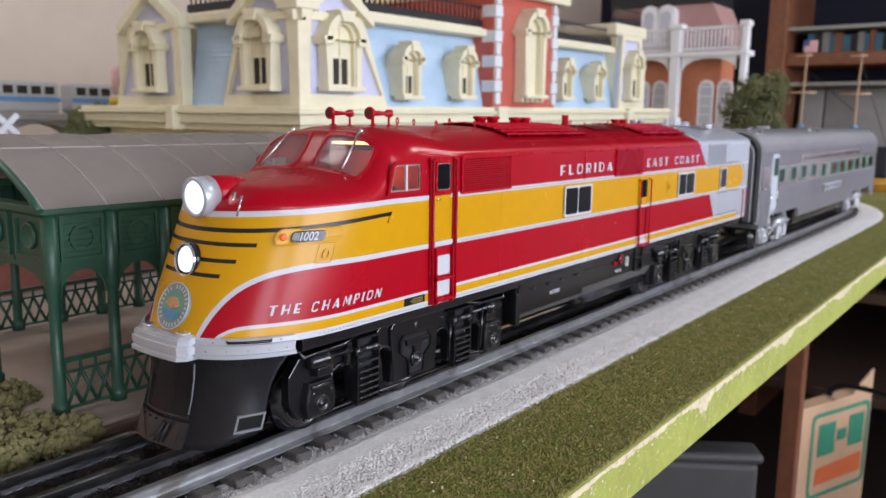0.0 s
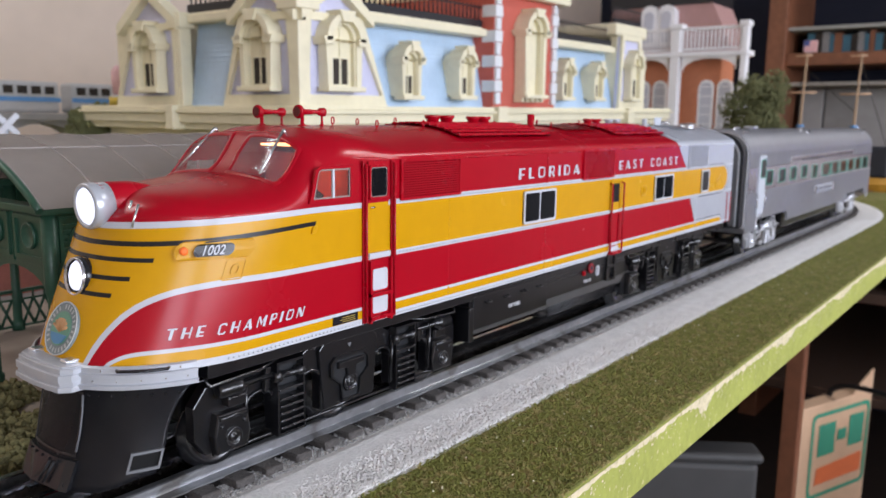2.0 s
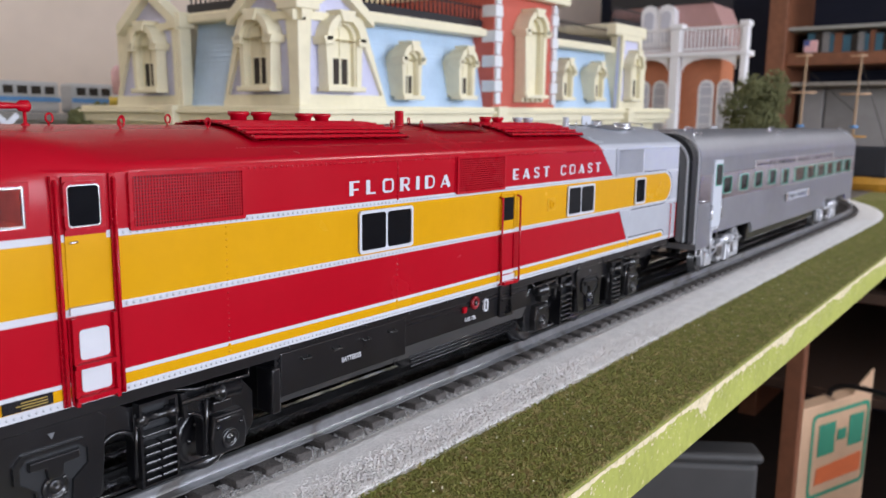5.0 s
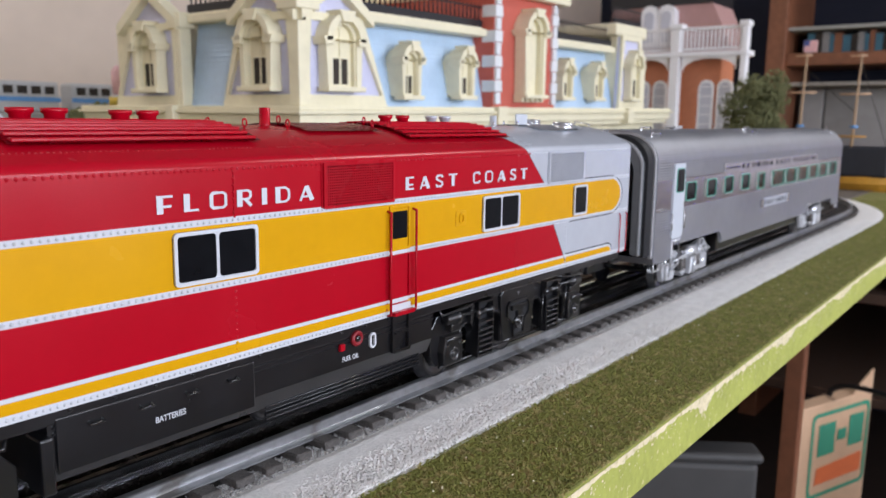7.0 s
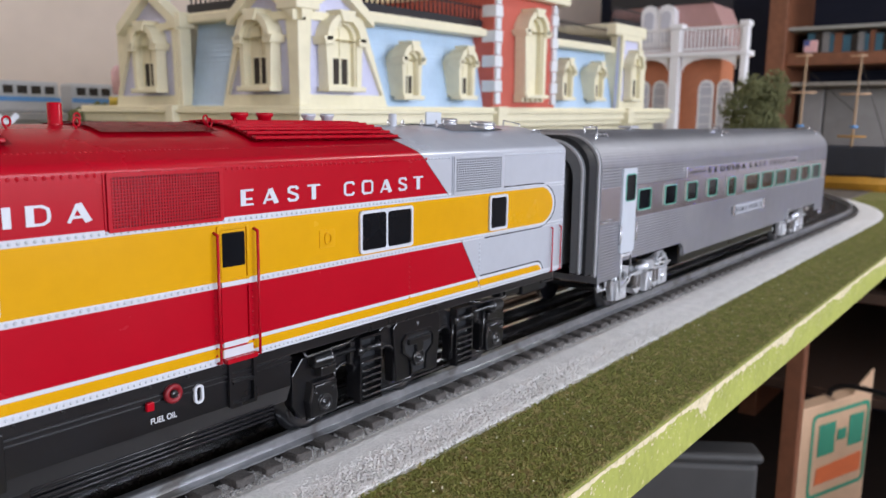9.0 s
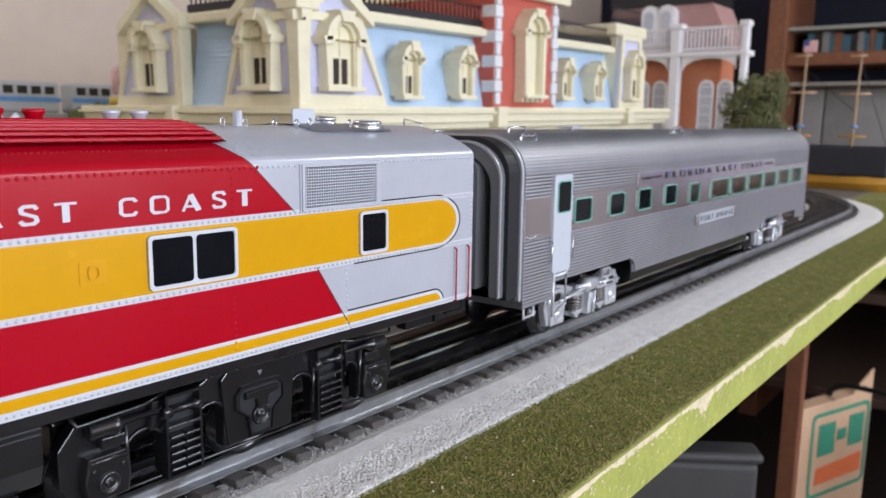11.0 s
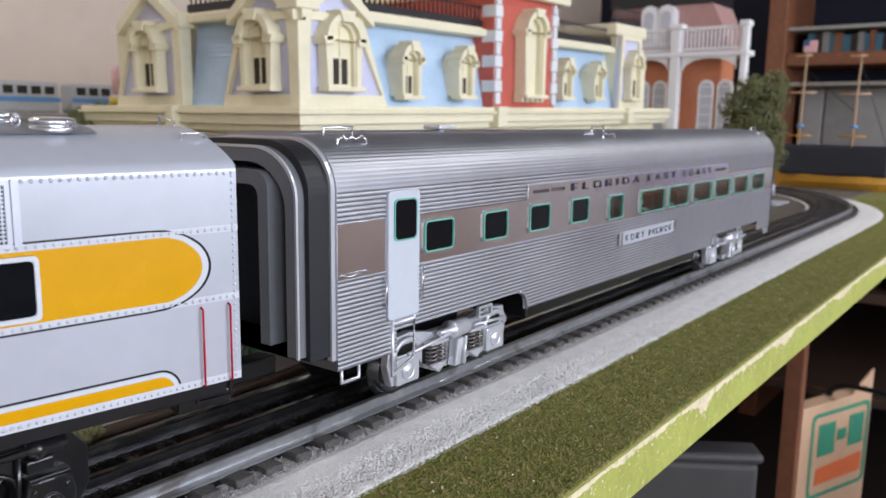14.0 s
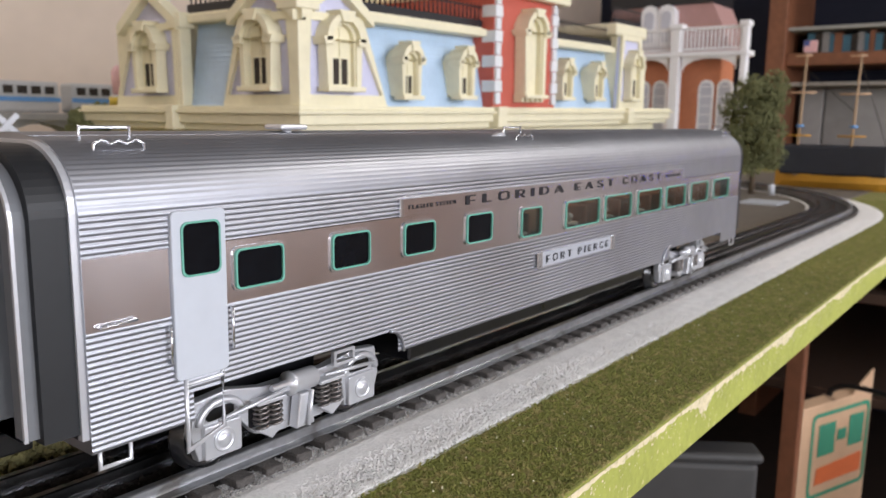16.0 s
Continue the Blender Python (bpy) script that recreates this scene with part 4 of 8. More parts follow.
def nose_fittings():
    # bumper: a broad front block and bands round to the sides
    bm = bmesh.new()
    levels = [(0.0290, 0.0012), (0.0293, 0.0020), (0.0303, 0.0020), (0.0305, 0.0013), (0.0322, 0.0013), (0.0324, 0.0018), (0.0330, 0.0018), (0.0332, 0.0010), (0.0344, 0.0009), (0.0348, 0.0002)]
    runs = [-0.0395 + 0.079 * k / 60 for k in range(61)]
    rings = [[bm.verts.new(nose_place(r, 0.0325, o)[0] + Vector((0, 0, z - 0.0325))) for r in runs] for z, o in levels]
    for a, b in zip(rings, rings[1:]):
        for k in range(60):
            bm.faces.new((a[k], a[k + 1], b[k + 1], b[k]))
    rim = [bm.verts.new(v.co + Vector((-0.003, 0, 0))) for v in rings[0]]
    for k in range(60):
        bm.faces.new((rim[k], rim[k + 1], rings[0][k + 1], rings[0][k]))
    bmesh.ops.recalc_face_normals(bm, faces=bm.faces[:])
    bumper = part("bumper", bm, M_BUMPER, LOCO, "silver bumper band with rivets")
    # the front block: a ridged moulding that narrows in steps, with bevelled ends
    plan = [(-0.1290, -0.0128), (-0.1228, -0.0128), (-0.1205, -0.0108), (-0.1200, -0.0060), (-0.1198, 0.0), (-0.1200, 0.0060), (-0.1205, 0.0108), (-0.1228, 0.0128), (-0.1290, 0.0128)]
    bm = bmesh.new()
    for out, za, zb in ((0.0, 0.0288, 0.0301), (-0.0006, 0.0301, 0.0312), (-0.0002, 0.0312, 0.0330), (-0.0009, 0.0330, 0.0344), (-0.0016, 0.0344, 0.0349)):
        prism(bm, [(x + out, y * (1 + out * 30)) for x, y in plan], lambda u, v, w, za=za: (u - LX, v, za + w), zb - za, 0.0002)
    part("bumper_block", bm, M_BUMPER, bumper, "silver moulded front block with ridges")
    bolt = bmesh.new()
    bmesh.ops.create_icosphere(bolt, subdivisions=1, radius=0.00034)
    first_bolt = part("bolt", bolt, M_CHROME, bumper)
    first_bolt.matrix_basis = Matrix.Translation(nose_place(0.0155, 0.0325, 0.0014)[0] + Vector((0, 0, -0.0012)))
    for r, z in [(0.021, 0.0313), (0.0265, 0.0313), (0.032, 0.0313), (0.0370, 0.0313), (0.0175, 0.0338), (0.0235, 0.0338), (0.0295, 0.0338), (0.0355, 0.0338)]:
        again(first_bolt, bumper, Matrix.Translation(nose_place(r, 0.0325, 0.0011)[0] + Vector((0, 0, z - 0.0325))))
    for y in (-0.008, 0.008):
        part("step", box(bmesh.new(), -0.1275 - LX, -0.1235 - LX, y - 0.0016, y + 0.0016, 0.0348, 0.0358, 0.0003), M_CHROME, bumper, "small bright step")
    bm = bmesh.new()
    wire(bm, [nose_place(r, 0.0340, o)[0] for r, o in ((0.0205, 0.0008), (0.0212, 0.0024), (0.025, 0.0026), (0.028, 0.0026), (0.0318, 0.0024), (0.0325, 0.0008))], 0.0004)
    part("handrail", bm, M_BLACK, bumper, "thin black handrail")
    # black pilot, flared forwards and cut away at the back
    def pilot_place(run, z, out=0.0):
        p, n = nose_place(run, 0.0325, -0.0012 + out)
        f = (0.0298 - z) / 0.026
        return Vector((p.x + 0.0062 * f * f - 0.0006, p.y * (1 + 0.015 * f), z))

    def pilot_reach(z):
        """How far round the pilot runs at a height: cut away in a hollow curve behind."""
        return curve_table(z, [(0.0036, 0.0300), (0.0080, 0.0322), (0.0125, 0.0328), (0.0180, 0.0328), (0.0225, 0.0340), (0.0262, 0.0362), (0.0298, 0.0396)])

    bm = bmesh.new()
    grid = []
    for k in range(81):
        f = -1 + 2 * k / 80
        lowest = 0.0036 + 0.0034 * smooth(0.62, 1.0, abs(f))
        column = []
        for j in range(15):
            z = 0.0298 + (lowest - 0.0298) * j / 14
            column.append(bm.verts.new(pilot_place(f * pilot_reach(z), z)))
        grid.append(column)
    for a, b in zip(grid, grid[1:]):
        for k in range(14):
            bm.faces.new((a[k], a[k + 1], b[k + 1], b[k])).smooth = True
    bmesh.ops.solidify(bm, geom=bm.faces[:], thickness=0.0006)
    bmesh.ops.recalc_face_normals(bm, faces=bm.faces[:])
    pilot = part("pilot", bm, M_PILOT, LOCO, "satin black pilot skirt")
    frame_out = lambda a0, a1, z0, z1: [(a0 + (a1 - a0) * k / 8, z0) for k in range(9)] + [(a1 + (a0 - a1) * k / 8, z1) for k in range(9)]
    bm = ring_prism(bmesh.new(), frame_out(-0.0105, 0.0105, 0.0112, 0.0272), frame_out(-0.0100, 0.0100, 0.0117, 0.0267), lambda u, v, w: pilot_place(u, v, 0.0001 + w), 0.0003)
    part("pilot_door", bm, M_BLACK, pilot, "black hatch outline")
    bm = prism(bmesh.new(), frame_out(-0.0115, 0.0115, 0.0036, 0.0105), lambda u, v, w: pilot_place(u, v, w), 0.0012)
    part("coupler_cover", bm, M_BLACK, pilot, "black lower plate")
    for y in (0.0015, 0.0032):
        bm = rod(bmesh.new(), pilot_place(y, 0.0045, 0.0016), pilot_place(y + 0.0018, 0.0095, 0.0016), 0.00035)
        part("latch", bm, M_RUBBER, pilot, "thin latch rod")
    bm = wire(bmesh.new(), [pilot_place(0.0103, z, 0.0005) for z in (0.0265, 0.022, 0.017, 0.0125)], 0.00028)
    part("hinge", bm, M_DIAPH, pilot, "long thin hinge")
    rivet = bmesh.new()
    bmesh.ops.create_icosphere(rivet, subdivisions=1, radius=0.00042)
    first = part("rivet", rivet, M_BLACK, pilot)
    first.matrix_basis = Matrix.Translation(pilot_place(0.0120, 0.0266, 0.0002))
    for r, z in [(0.0150 + 0.0033 * k, 0.0266) for k in range(7)] + [(-0.008 + 0.0035 * k, 0.0098) for k in range(5)]:
        again(first, pilot, Matrix.Translation(pilot_place(r, z, 0.0002 if z > 0.02 else 0.0014)))
    bm = ring_prism(bmesh.new(), [(0.0248, 0.0078), (0.0326, 0.0084), (0.0326, 0.0132), (0.0248, 0.0126)], [(0.0254, 0.0085), (0.0320, 0.0091), (0.0320, 0.0126), (0.0254, 0.0120)], lambda u, v, w: pilot_place(u, v, w), 0.0007)
    part("pocket_frame", bm, M_DIAPH, pilot, "black framed pocket")
    # no hollow is cut: a near-black sheet stands for the pocket's shade
    part("pocket", prism(bmesh.new(), [(0.0253, 0.0084), (0.0321, 0.0090), (0.0321, 0.0127), (0.0253, 0.0121)], lambda u, v, w: pilot_place(u, v, w), 0.0002), material("deep_black_shade", (0.003, 0.003, 0.003), 0.9), pilot, "flat black sheet for the pocket's shade")
    # number board with marker lamp
    bm = prism(bmesh.new(), rounded(0, 0.0205, 0, 0.0047, 0.0022, 5), wrap(0.0256, 0.0592), 0.0009)
    board = part("number_board", bm, M_YELLOW, LOCO, "yellow raised board")
    bm = prism(bmesh.new(), rounded(0, 0.0098, 0, 0.0030, 0.0012, 4), wrap(0.0302, 0.0601), 0.0012)
    part("number_panel", bm, M_BLACK, board, "black number panel")
    p, n = nose_place(0.0278, 0.0616, 0.0008)
    part("marker_lamp", lathe(bmesh.new(), p, n, [(0, 0.0011), (0.0006, 0.0009), (0.0009, 0.0004)], 14), M_AMBER, board, "amber marker lamp")
    wrapped_text("number_lettering", "1002", 0.0034, M_WHITE, 0.0318, 0.0605, 0, 1.05, 0.85)
    for ob in [o for o in bpy.data.objects if o.name == "number_lettering"]:
        for v in ob.data.vertices:
            v.co += Vector((0.0004, 0.0011, 0))
    # hatch with a D-shaped grip
    bm = ring_prism(bmesh.new(), rounded(0, 0.0056, 0, 0.0052, 0.0004, 2), rounded(0.0003, 0.0053, 0.0003, 0.0049, 0.0003, 2), wrap(0.0393, 0.0535), 0.0002)
    hatch = part("hatch", bm, M_YELLOW, LOCO, "small yellow hatch outline")
    part("grip", ring_prism(bmesh.new(), rounded(0.0018, 0.0042, 0.0012, 0.0040, 0.0010, 4), rounded(0.0023, 0.0037, 0.0017, 0.0035, 0.0006, 4), wrap(0.0393, 0.0535), 0.0005), M_YELLOW, hatch)
    part("latch_box", prism(bmesh.new(), rounded(0, 0.0018, 0, 0.0022, 0.0005, 2), wrap(0.0645, 0.0628), 0.0005), M_YELLOW, LOCO, "small yellow latch")
    # round emblem in plain coloured shapes
    c = Vector((front_x(0.0415) + 0.0001 - LX, 0, 0.0415))
    ax = Vector((1, 0, 0.40)).normalized()
    emb = part("emblem", lathe(bmesh.new(), c, ax, [(-0.001, 0.0068), (0.0003, 0.0068)], 36), material("grey_green_emblem_ring", (0.20, 0.24, 0.24), 0.4), LOCO, "round grey, green and blue emblem")
    up = Vector((-0.37, 0, 0.93))
    pale = material("emblem_pale_print", (0.50, 0.52, 0.52), 0.4)
    bm = bmesh.new()
    for k in range(26):
        if k % 9 == 8:
            continue
        a = 2 * math.pi * k / 26
        e, g = Vector((0, 1, 0)) * math.cos(a) + up * math.sin(a), up * math.cos(a) - Vector((0, 1, 0)) * math.sin(a)
        q = [c + ax * 0.00038 + e * r + g * b for r, b in ((0.0050, -0.0003), (0.0050, 0.0003), (0.0062, 0.0003), (0.0062, -0.0003))]
        bm.faces.new([bm.verts.new(p) for p in q])
    part("emblem_writing", bm, pale, emb, "ring of small pale bars", kind="stuff")
    circle = lambda r: [(r * math.cos(math.pi * k / 18), r * math.sin(math.pi * k / 18)) for k in range(36)]
    part("emblem_rim", ring_prism(bmesh.new(), circle(0.0069), circle(0.0066), lambda u, v, w: c + ax * (0.0003 + w) + Vector((0, 1, 0)) * u + up * v, 0.0002), pale, emb, "thin pale rim")
    part("emblem_disc", lathe(bmesh.new(), c, ax, [(0.0002, 0.0044), (0.0005, 0.0044)], 30), material("emblem_green", (0.13, 0.30, 0.21), 0.4), emb, "green disc")
    bm = bmesh.new()
    for k in range(7):
        a = radians(25 + 130 * k / 6)
        side = Vector((0, 1, 0))
        tip = c + ax * 0.00062 + (side * math.cos(a) + up * math.sin(a)) * 0.0034 - up * 0.0008
        rod(bm, c + ax * 0.00062 - up * 0.0008, tip, 0.0002, 0.00045, 5)
    part("emblem_rays", bm, material("emblem_orange", (0.55, 0.30, 0.14), 0.4), emb, "orange rays")
    bm = prism(bmesh.new(), [(0.0040 * math.cos(radians(a)), 0.0040 * math.sin(radians(a))) for a in range(200, 341, 14)], lambda u, v, w: c + ax * (0.0005 + w) + Vector((0, 1, 0)) * u + Vector((-0.37, 0, 0.93)) * v, 0.0002)
    part("emblem_water", bm, material("emblem_blue", (0.08, 0.24, 0.42), 0.4), emb, "blue segment")
    # small dark maker's plate and lettering
    part("plate", prism(bmesh.new(), [(-0.2022 - LX, 0.0346), (-0.1918 - LX, 0.0346), (-0.1918 - LX, 0.0371), (-0.2022 - LX, 0.0371)], on_side(W), 0.0003), M_BLACK, LOCO, "small black plate")
    bm = bmesh.new()
    for k in range(3):
        box(bm, -0.2010 - LX, -0.1955 - LX + 0.001 * (k % 2), W + 0.0003, W + 0.0004, 0.0351 + k * 0.0006, 0.0353 + k * 0.0006)
    part("plate_writing", bm, material("dull_gold_ink", (0.4, 0.28, 0.05), 0.5), LOCO, "fine gold bars")
    deco_text("name_lettering", "THE", 0.0092, 0.0027, wrap(0.0296, 0.0402), M_WHITE, LOCO, "white block letters")
    deco_text("name_lettering", "CHAMPION", 0.0276, 0.0028, wrap(0.0424, 0.0399), M_WHITE, LOCO, "white block letters")


windscreens()
cab()
headlamps()
nose_fittings()


def side_text(text, x0, x1, z, height):
    """Block letters along the side from x0 (front) to x1."""
    return deco_text("side_lettering", text, x0 - x1, height, lambda u, v, w: (x0 - u - LX, W + w, z + v), M_WHITE, LOCO, "white block letters")


side_text("FLORIDA", -0.2918, -0.3408, 0.0724, 0.0043)
side_text("EAST", -0.3803, -0.4077, 0.0725, 0.0042)
side_text("COAST", -0.4170, -0.4535, 0.0725, 0.0042)


def windows_and_doors():
    for x0, x1, panes in ((-0.2955, -0.3205, 2), (-0.4235, -0.4482, 2), (-0.4922, -0.5042, 1)):
        fr = side_panel("side_window", x0, x1, 0.0545, 0.0676, M_WHITE, 0.0004, 0.0012, label="white-framed dark side window", bevel=0.0001)
        side_frame("window_frame", x0, x1, 0.0545, 0.0676, 0.0009, M_WHITE, 0.0008, 0.0012, fr, "white frame")
        w = (x0 - x1 - 0.0010 * (panes + 1)) / panes
        for k in range(panes):
            a = x0 - 0.0010 - k * (w + 0.0010)
            part("pane", prism(bmesh.new(), rounded(a - w - LX, a - LX, 0.0555, 0.0666, 0.0010), on_side(W), 0.00055), M_GLASSDARK, fr, "dark glass pane")
    # cab door, with its window, grab rails, sill and ladder
    door = side_panel("cab_door", -0.2068, -0.2160, 0.0545, 0.0822, M_YELLOW, 0.0003, label="yellow and red cab door")
    side_panel("door_upper", -0.2068, -0.2160, 0.0697, 0.0822, M_RED, 0.00045, parent=door, label="red upper door panel")
    side_frame("door_window_rim", -0.2066, -0.2154, 0.0708, 0.0812, 0.0007, M_RED, 0.0012, 0.0012, door, "red rim")
    side_frame("door_window_trim", -0.2072, -0.2148, 0.0714, 0.0806, 0.0004, M_CHROME, 0.0010, 0.0010, door, "silver trim")
    part("door_pane", prism(bmesh.new(), rounded(-0.2145 - LX, -0.2075 - LX, 0.0716, 0.0804, 0.0010), on_side(W), 0.0008), M_GLASSDARK, door, "dark pane")
    side_panel("door_sill", -0.2068, -0.2165, 0.0527, 0.0543, M_WHITE, 0.0009, parent=door, label="white sill")
    part("door_handle", rod(bmesh.new(), (-0.2075 - LX, W + 0.0009, 0.0683), (-0.2092 - LX, W + 0.0009, 0.0684), 0.00025), M_CHROME, door, "small handle")
    for x in (-0.2050, -0.2178):
        bm = wire(bmesh.new(), [(x - LX, W, 0.0816), (x - LX, W + 0.0014, 0.0812), (x - LX, W + 0.0014, 0.0335), (x - LX, W, 0.0330)], 0.00042)
        part("grab_rail", bm, M_RED, door, "red grab rail")
        part("door_post", box(bmesh.new(), x - 0.0007 - LX, x + 0.0007 - LX, W, W + 0.0007, 0.0328, 0.0825, 0.0001), M_RED, door, "red door post with rivets")
    lad = side_panel("ladder", -0.2062, -0.2168, 0.0328, 0.0520, M_RED, 0.0005, label="red ladder with white step plates")
    for z0, z1 in ((0.0425, 0.0492), (0.0352, 0.0412)):
        side_panel("step_plate", -0.2084, -0.2152, z0, z1, M_WHITE, 0.0008, 0.0009, parent=lad, label="white step plate")
        side_panel("step_tread", -0.2066, -0.2164, z0 - 0.0016, z0 - 0.0006, M_RED, 0.0022, parent=lad, label="red tread")
    for x in (-0.2066, -0.2160):
        side_panel("ladder_rail", x, x - 0.0008, 0.0325, 0.0520, M_RED, 0.0016, parent=lad, label="red rail")
    # rear service door
    d2 = side_panel("service_door", -0.3735, -0.3812, 0.0360, 0.0668, M_RED, 0.00025, label="service door in belt colours with a dark window")
    side_panel("door_upper", -0.3735, -0.3812, 0.0537, 0.0668, M_YELLOW, 0.0004, parent=d2, label="yellow upper panel")
    side_frame("door_frame", -0.3725, -0.3822, 0.0537, 0.0680, 0.0007, M_YELLOW, 0.0006, 0.0004, d2, "raised yellow frame")
    side_frame("door_frame", -0.3725, -0.3822, 0.0380, 0.0525, 0.0005, M_RED, 0.0006, 0.0004, d2, "raised red frame")
    part("door_pane", prism(bmesh.new(), rounded(-0.3808 - LX, -0.3739 - LX, 0.0575, 0.0662, 0.0004), on_side(W), 0.0006), M_GLASSDARK, d2, "dark pane")
    side_panel("door_band", -0.3735, -0.3812, 0.0525, 0.0537, M_WHITE, 0.0006, parent=d2, label="white band")
    side_panel("door_sill", -0.3735, -0.3812, 0.0368, 0.0382, M_WHITE, 0.0007, parent=d2, label="white sill")
    side_panel("step_back", -0.3735, -0.3828, 0.0332, 0.0362, M_WHITE, 0.0005, parent=d2, label="white step back")
    side_panel("step", -0.3733, -0.3830, 0.0328, 0.0340, M_RED, 0.0022, parent=d2, label="red step")
    for x in (-0.3718, -0.3842):
        bm = wire(bmesh.new(), [(x - LX, W, 0.0665), (x - LX, W + 0.0016, 0.0660), (x - LX, W + 0.0016, 0.0335), (x - LX, W, 0.0330)], 0.0004)
        part("grab_rail", bm, M_RED, d2, "red grab rail")
    cover = side_panel("filler_cover", -0.4074, -0.4136, 0.0582, 0.0635, M_YELLOW, 0.0002, 0.0006, label="small yellow filler cover")
    side_frame("cover_grip", -0.4092, -0.4120, 0.0592, 0.0626, 0.0005, M_YELLOW, 0.0006, 0.0011, cover)
    # grilles: frame, then crossing bars over a back coloured like the holes' shade
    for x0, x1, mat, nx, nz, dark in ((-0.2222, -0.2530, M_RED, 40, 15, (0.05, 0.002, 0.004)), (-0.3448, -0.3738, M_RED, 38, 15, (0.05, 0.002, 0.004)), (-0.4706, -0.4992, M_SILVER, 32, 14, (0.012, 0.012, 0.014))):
        back = side_panel("grille", x0, x1, 0.0698, 0.0820, material("grille_shade", dark, 0.6), 0.0002, label="framed mesh grille in the body colour over a shade-dark back")
        side_frame("grille_frame", x0 + 0.0006, x1 - 0.0006, 0.0694, 0.0825, 0.0009, mat, 0.0008, 0.0004, back, "raised frame")
        bar = 0.00016 if mat is M_RED else 0.00015
        bm = bmesh.new()
        for k in range(1, nz):
            z = 0.0702 + 0.0114 * k / nz
            box(bm, x1 - LX, x0 - LX, W + 0.0001, W + 0.00065, z - bar, z + bar)
        part("grille_screen", bm, mat, back, "thin horizontal slats", kind="stuff")
        bm = bmesh.new()
        for k in range(1, nx):
            x = x0 + (x1 - x0) * k / nx - LX
            box(bm, x - bar * 0.8, x + bar * 0.8, W + 0.0001, W + 0.00055, 0.0702, 0.0816)
        part("grille_mesh", bm, mat, back, "thin upright wires", kind="stuff")


windows_and_doors()


def bead(bm, x, y, z, r, up=(0, 1, 0)):
    """A small dome rivet of nine corners."""
    u = Vector(up).normalized()
    a = u.orthogonal().normalized()
    b = u.cross(a)
    c = Vector((x, y, z))
    base = [bm.verts.new(c + (a * math.cos(k * math.pi / 3) + b * math.sin(k * math.pi / 3)) * r) for k in range(6)]
    top = [bm.verts.new(c + u * r * 0.7 + (a * math.cos(k * math.pi / 3) + b * math.sin(k * math.pi / 3)) * r * 0.5) for k in range(6)]
    for k in range(6):
        j = (k + 1) % 6
        bm.faces.new((base[k], base[j], top[j], top[k])).smooth = True
    bm.faces.new(top).smooth = True


def rivets():
    bm = bmesh.new()
    x = -0.2185
    while x > REAR_X + 0.001:
        for z in (0.0693, 0.0531):
            if not (-0.3845 < x < -0.3715 and z < 0.06):
                bead(bm, x - LX, W + 0.0001, z, 0.00050)
        x -= 0.00172
    for k in range(230):
        run = 0.048 + k * 0.00150
        x = front_x(0.0333) - NOSE_L - (run - ARC_N)
        p = nose_place(run, 0.0333, 0.0001)[0]
        if x > REAR_X + 0.001:
            bead(bm, p.x, p.y, 0.0334, 0.00042)
    k = 0
    while -0.400 - k * 0.00150 > REAR_X + 0.001:
        bead(bm, -0.400 - k * 0.00150 - LX, W + 0.0001, 0.0334, 0.00042)
        k += 1
    part("white_rivets", bm, M_RIVET, LOCO, "white rivet heads along the belt lines, greyed for their shading", kind="stuff")
    bm, bs = bmesh.new(), bmesh.new()
    x = -0.2250
    while x > REAR_X + 0.001:
        tgt = bs if x < -0.456 else bm
        bead(tgt, x - LX, W, 0.0821, 0.00052)
        x -= 0.0018
    by = bmesh.new()
    for xs in (-0.2479, -0.3134, -0.4474):
        for k in range(28):
            z = 0.0355 + k * 0.0017
            if 0.0540 < z < 0.0687 and xs != -0.2479:
                continue
            if abs(z - 0.0531) < 0.001 or abs(z - 0.0693) < 0.001:
                continue
            bead(by if 0.0540 < z < 0.0687 or z < 0.0375 else bm, xs - LX, W, z, 0.00046)
    for xs in (-0.4870, REAR_X + 0.0012):
        for k in range(30):
            bead(bs, xs - LX, W, 0.0350 + k * 0.0016, 0.00042) if not (xs > -0.5 and k > 10) else None
    for x in [-0.256 - 0.0013 * k for k in range(146)]:
        y = 0.0262
        bead(bm if x > -0.445 else bs, x - LX, y, roof_z(x, y) - 0.0001, 0.00040, (0, 0.5, 1))
    for xs, z0, z1, y in ((-0.2050, 0.0345, 0.0815, 0.0007), (-0.2178, 0.0345, 0.0815, 0.0007), (-0.3722, 0.0350, 0.0660, 0.0), (-0.3838, 0.0350, 0.0660, 0.0)):
        k = 0
        while z0 + k * 0.0019 < z1:
            z = z0 + k * 0.0019
            if y or not 0.0540 < z < 0.0687:
                bead(bm, xs - LX + 0.0005, W + y, z, 0.00034)
            k += 1
    part("yellow_rivets", by, M_YELLOW, LOCO, "yellow rivet heads on the belt", kind="stuff")
    part("red_rivets", bm, M_RED, LOCO, "red rivet heads on the panels", kind="stuff")
    part("silver_rivets", bs, M_SILVER, LOCO, "silver rivet heads on the tail", kind="stuff")
    # panel seams
    for x in (-0.2536, -0.3134, -0.3436, -0.3746):
        side_panel("panel_seam", x, x - 0.0004, 0.0698, 0.0826, M_RED, 0.0003, label="raised red panel seam")
    for x in (-0.4695, -0.5002):
        side_panel("panel_seam", x, x - 0.0014, 0.0698, 0.0826, M_SILVER, 0.0004, label="silver panel strip")
    side_panel("panel_seam", -0.5003, REAR_X, 0.0690, 0.0697, M_SILVER, 0.0002, label="silver belt strip")


rivets()


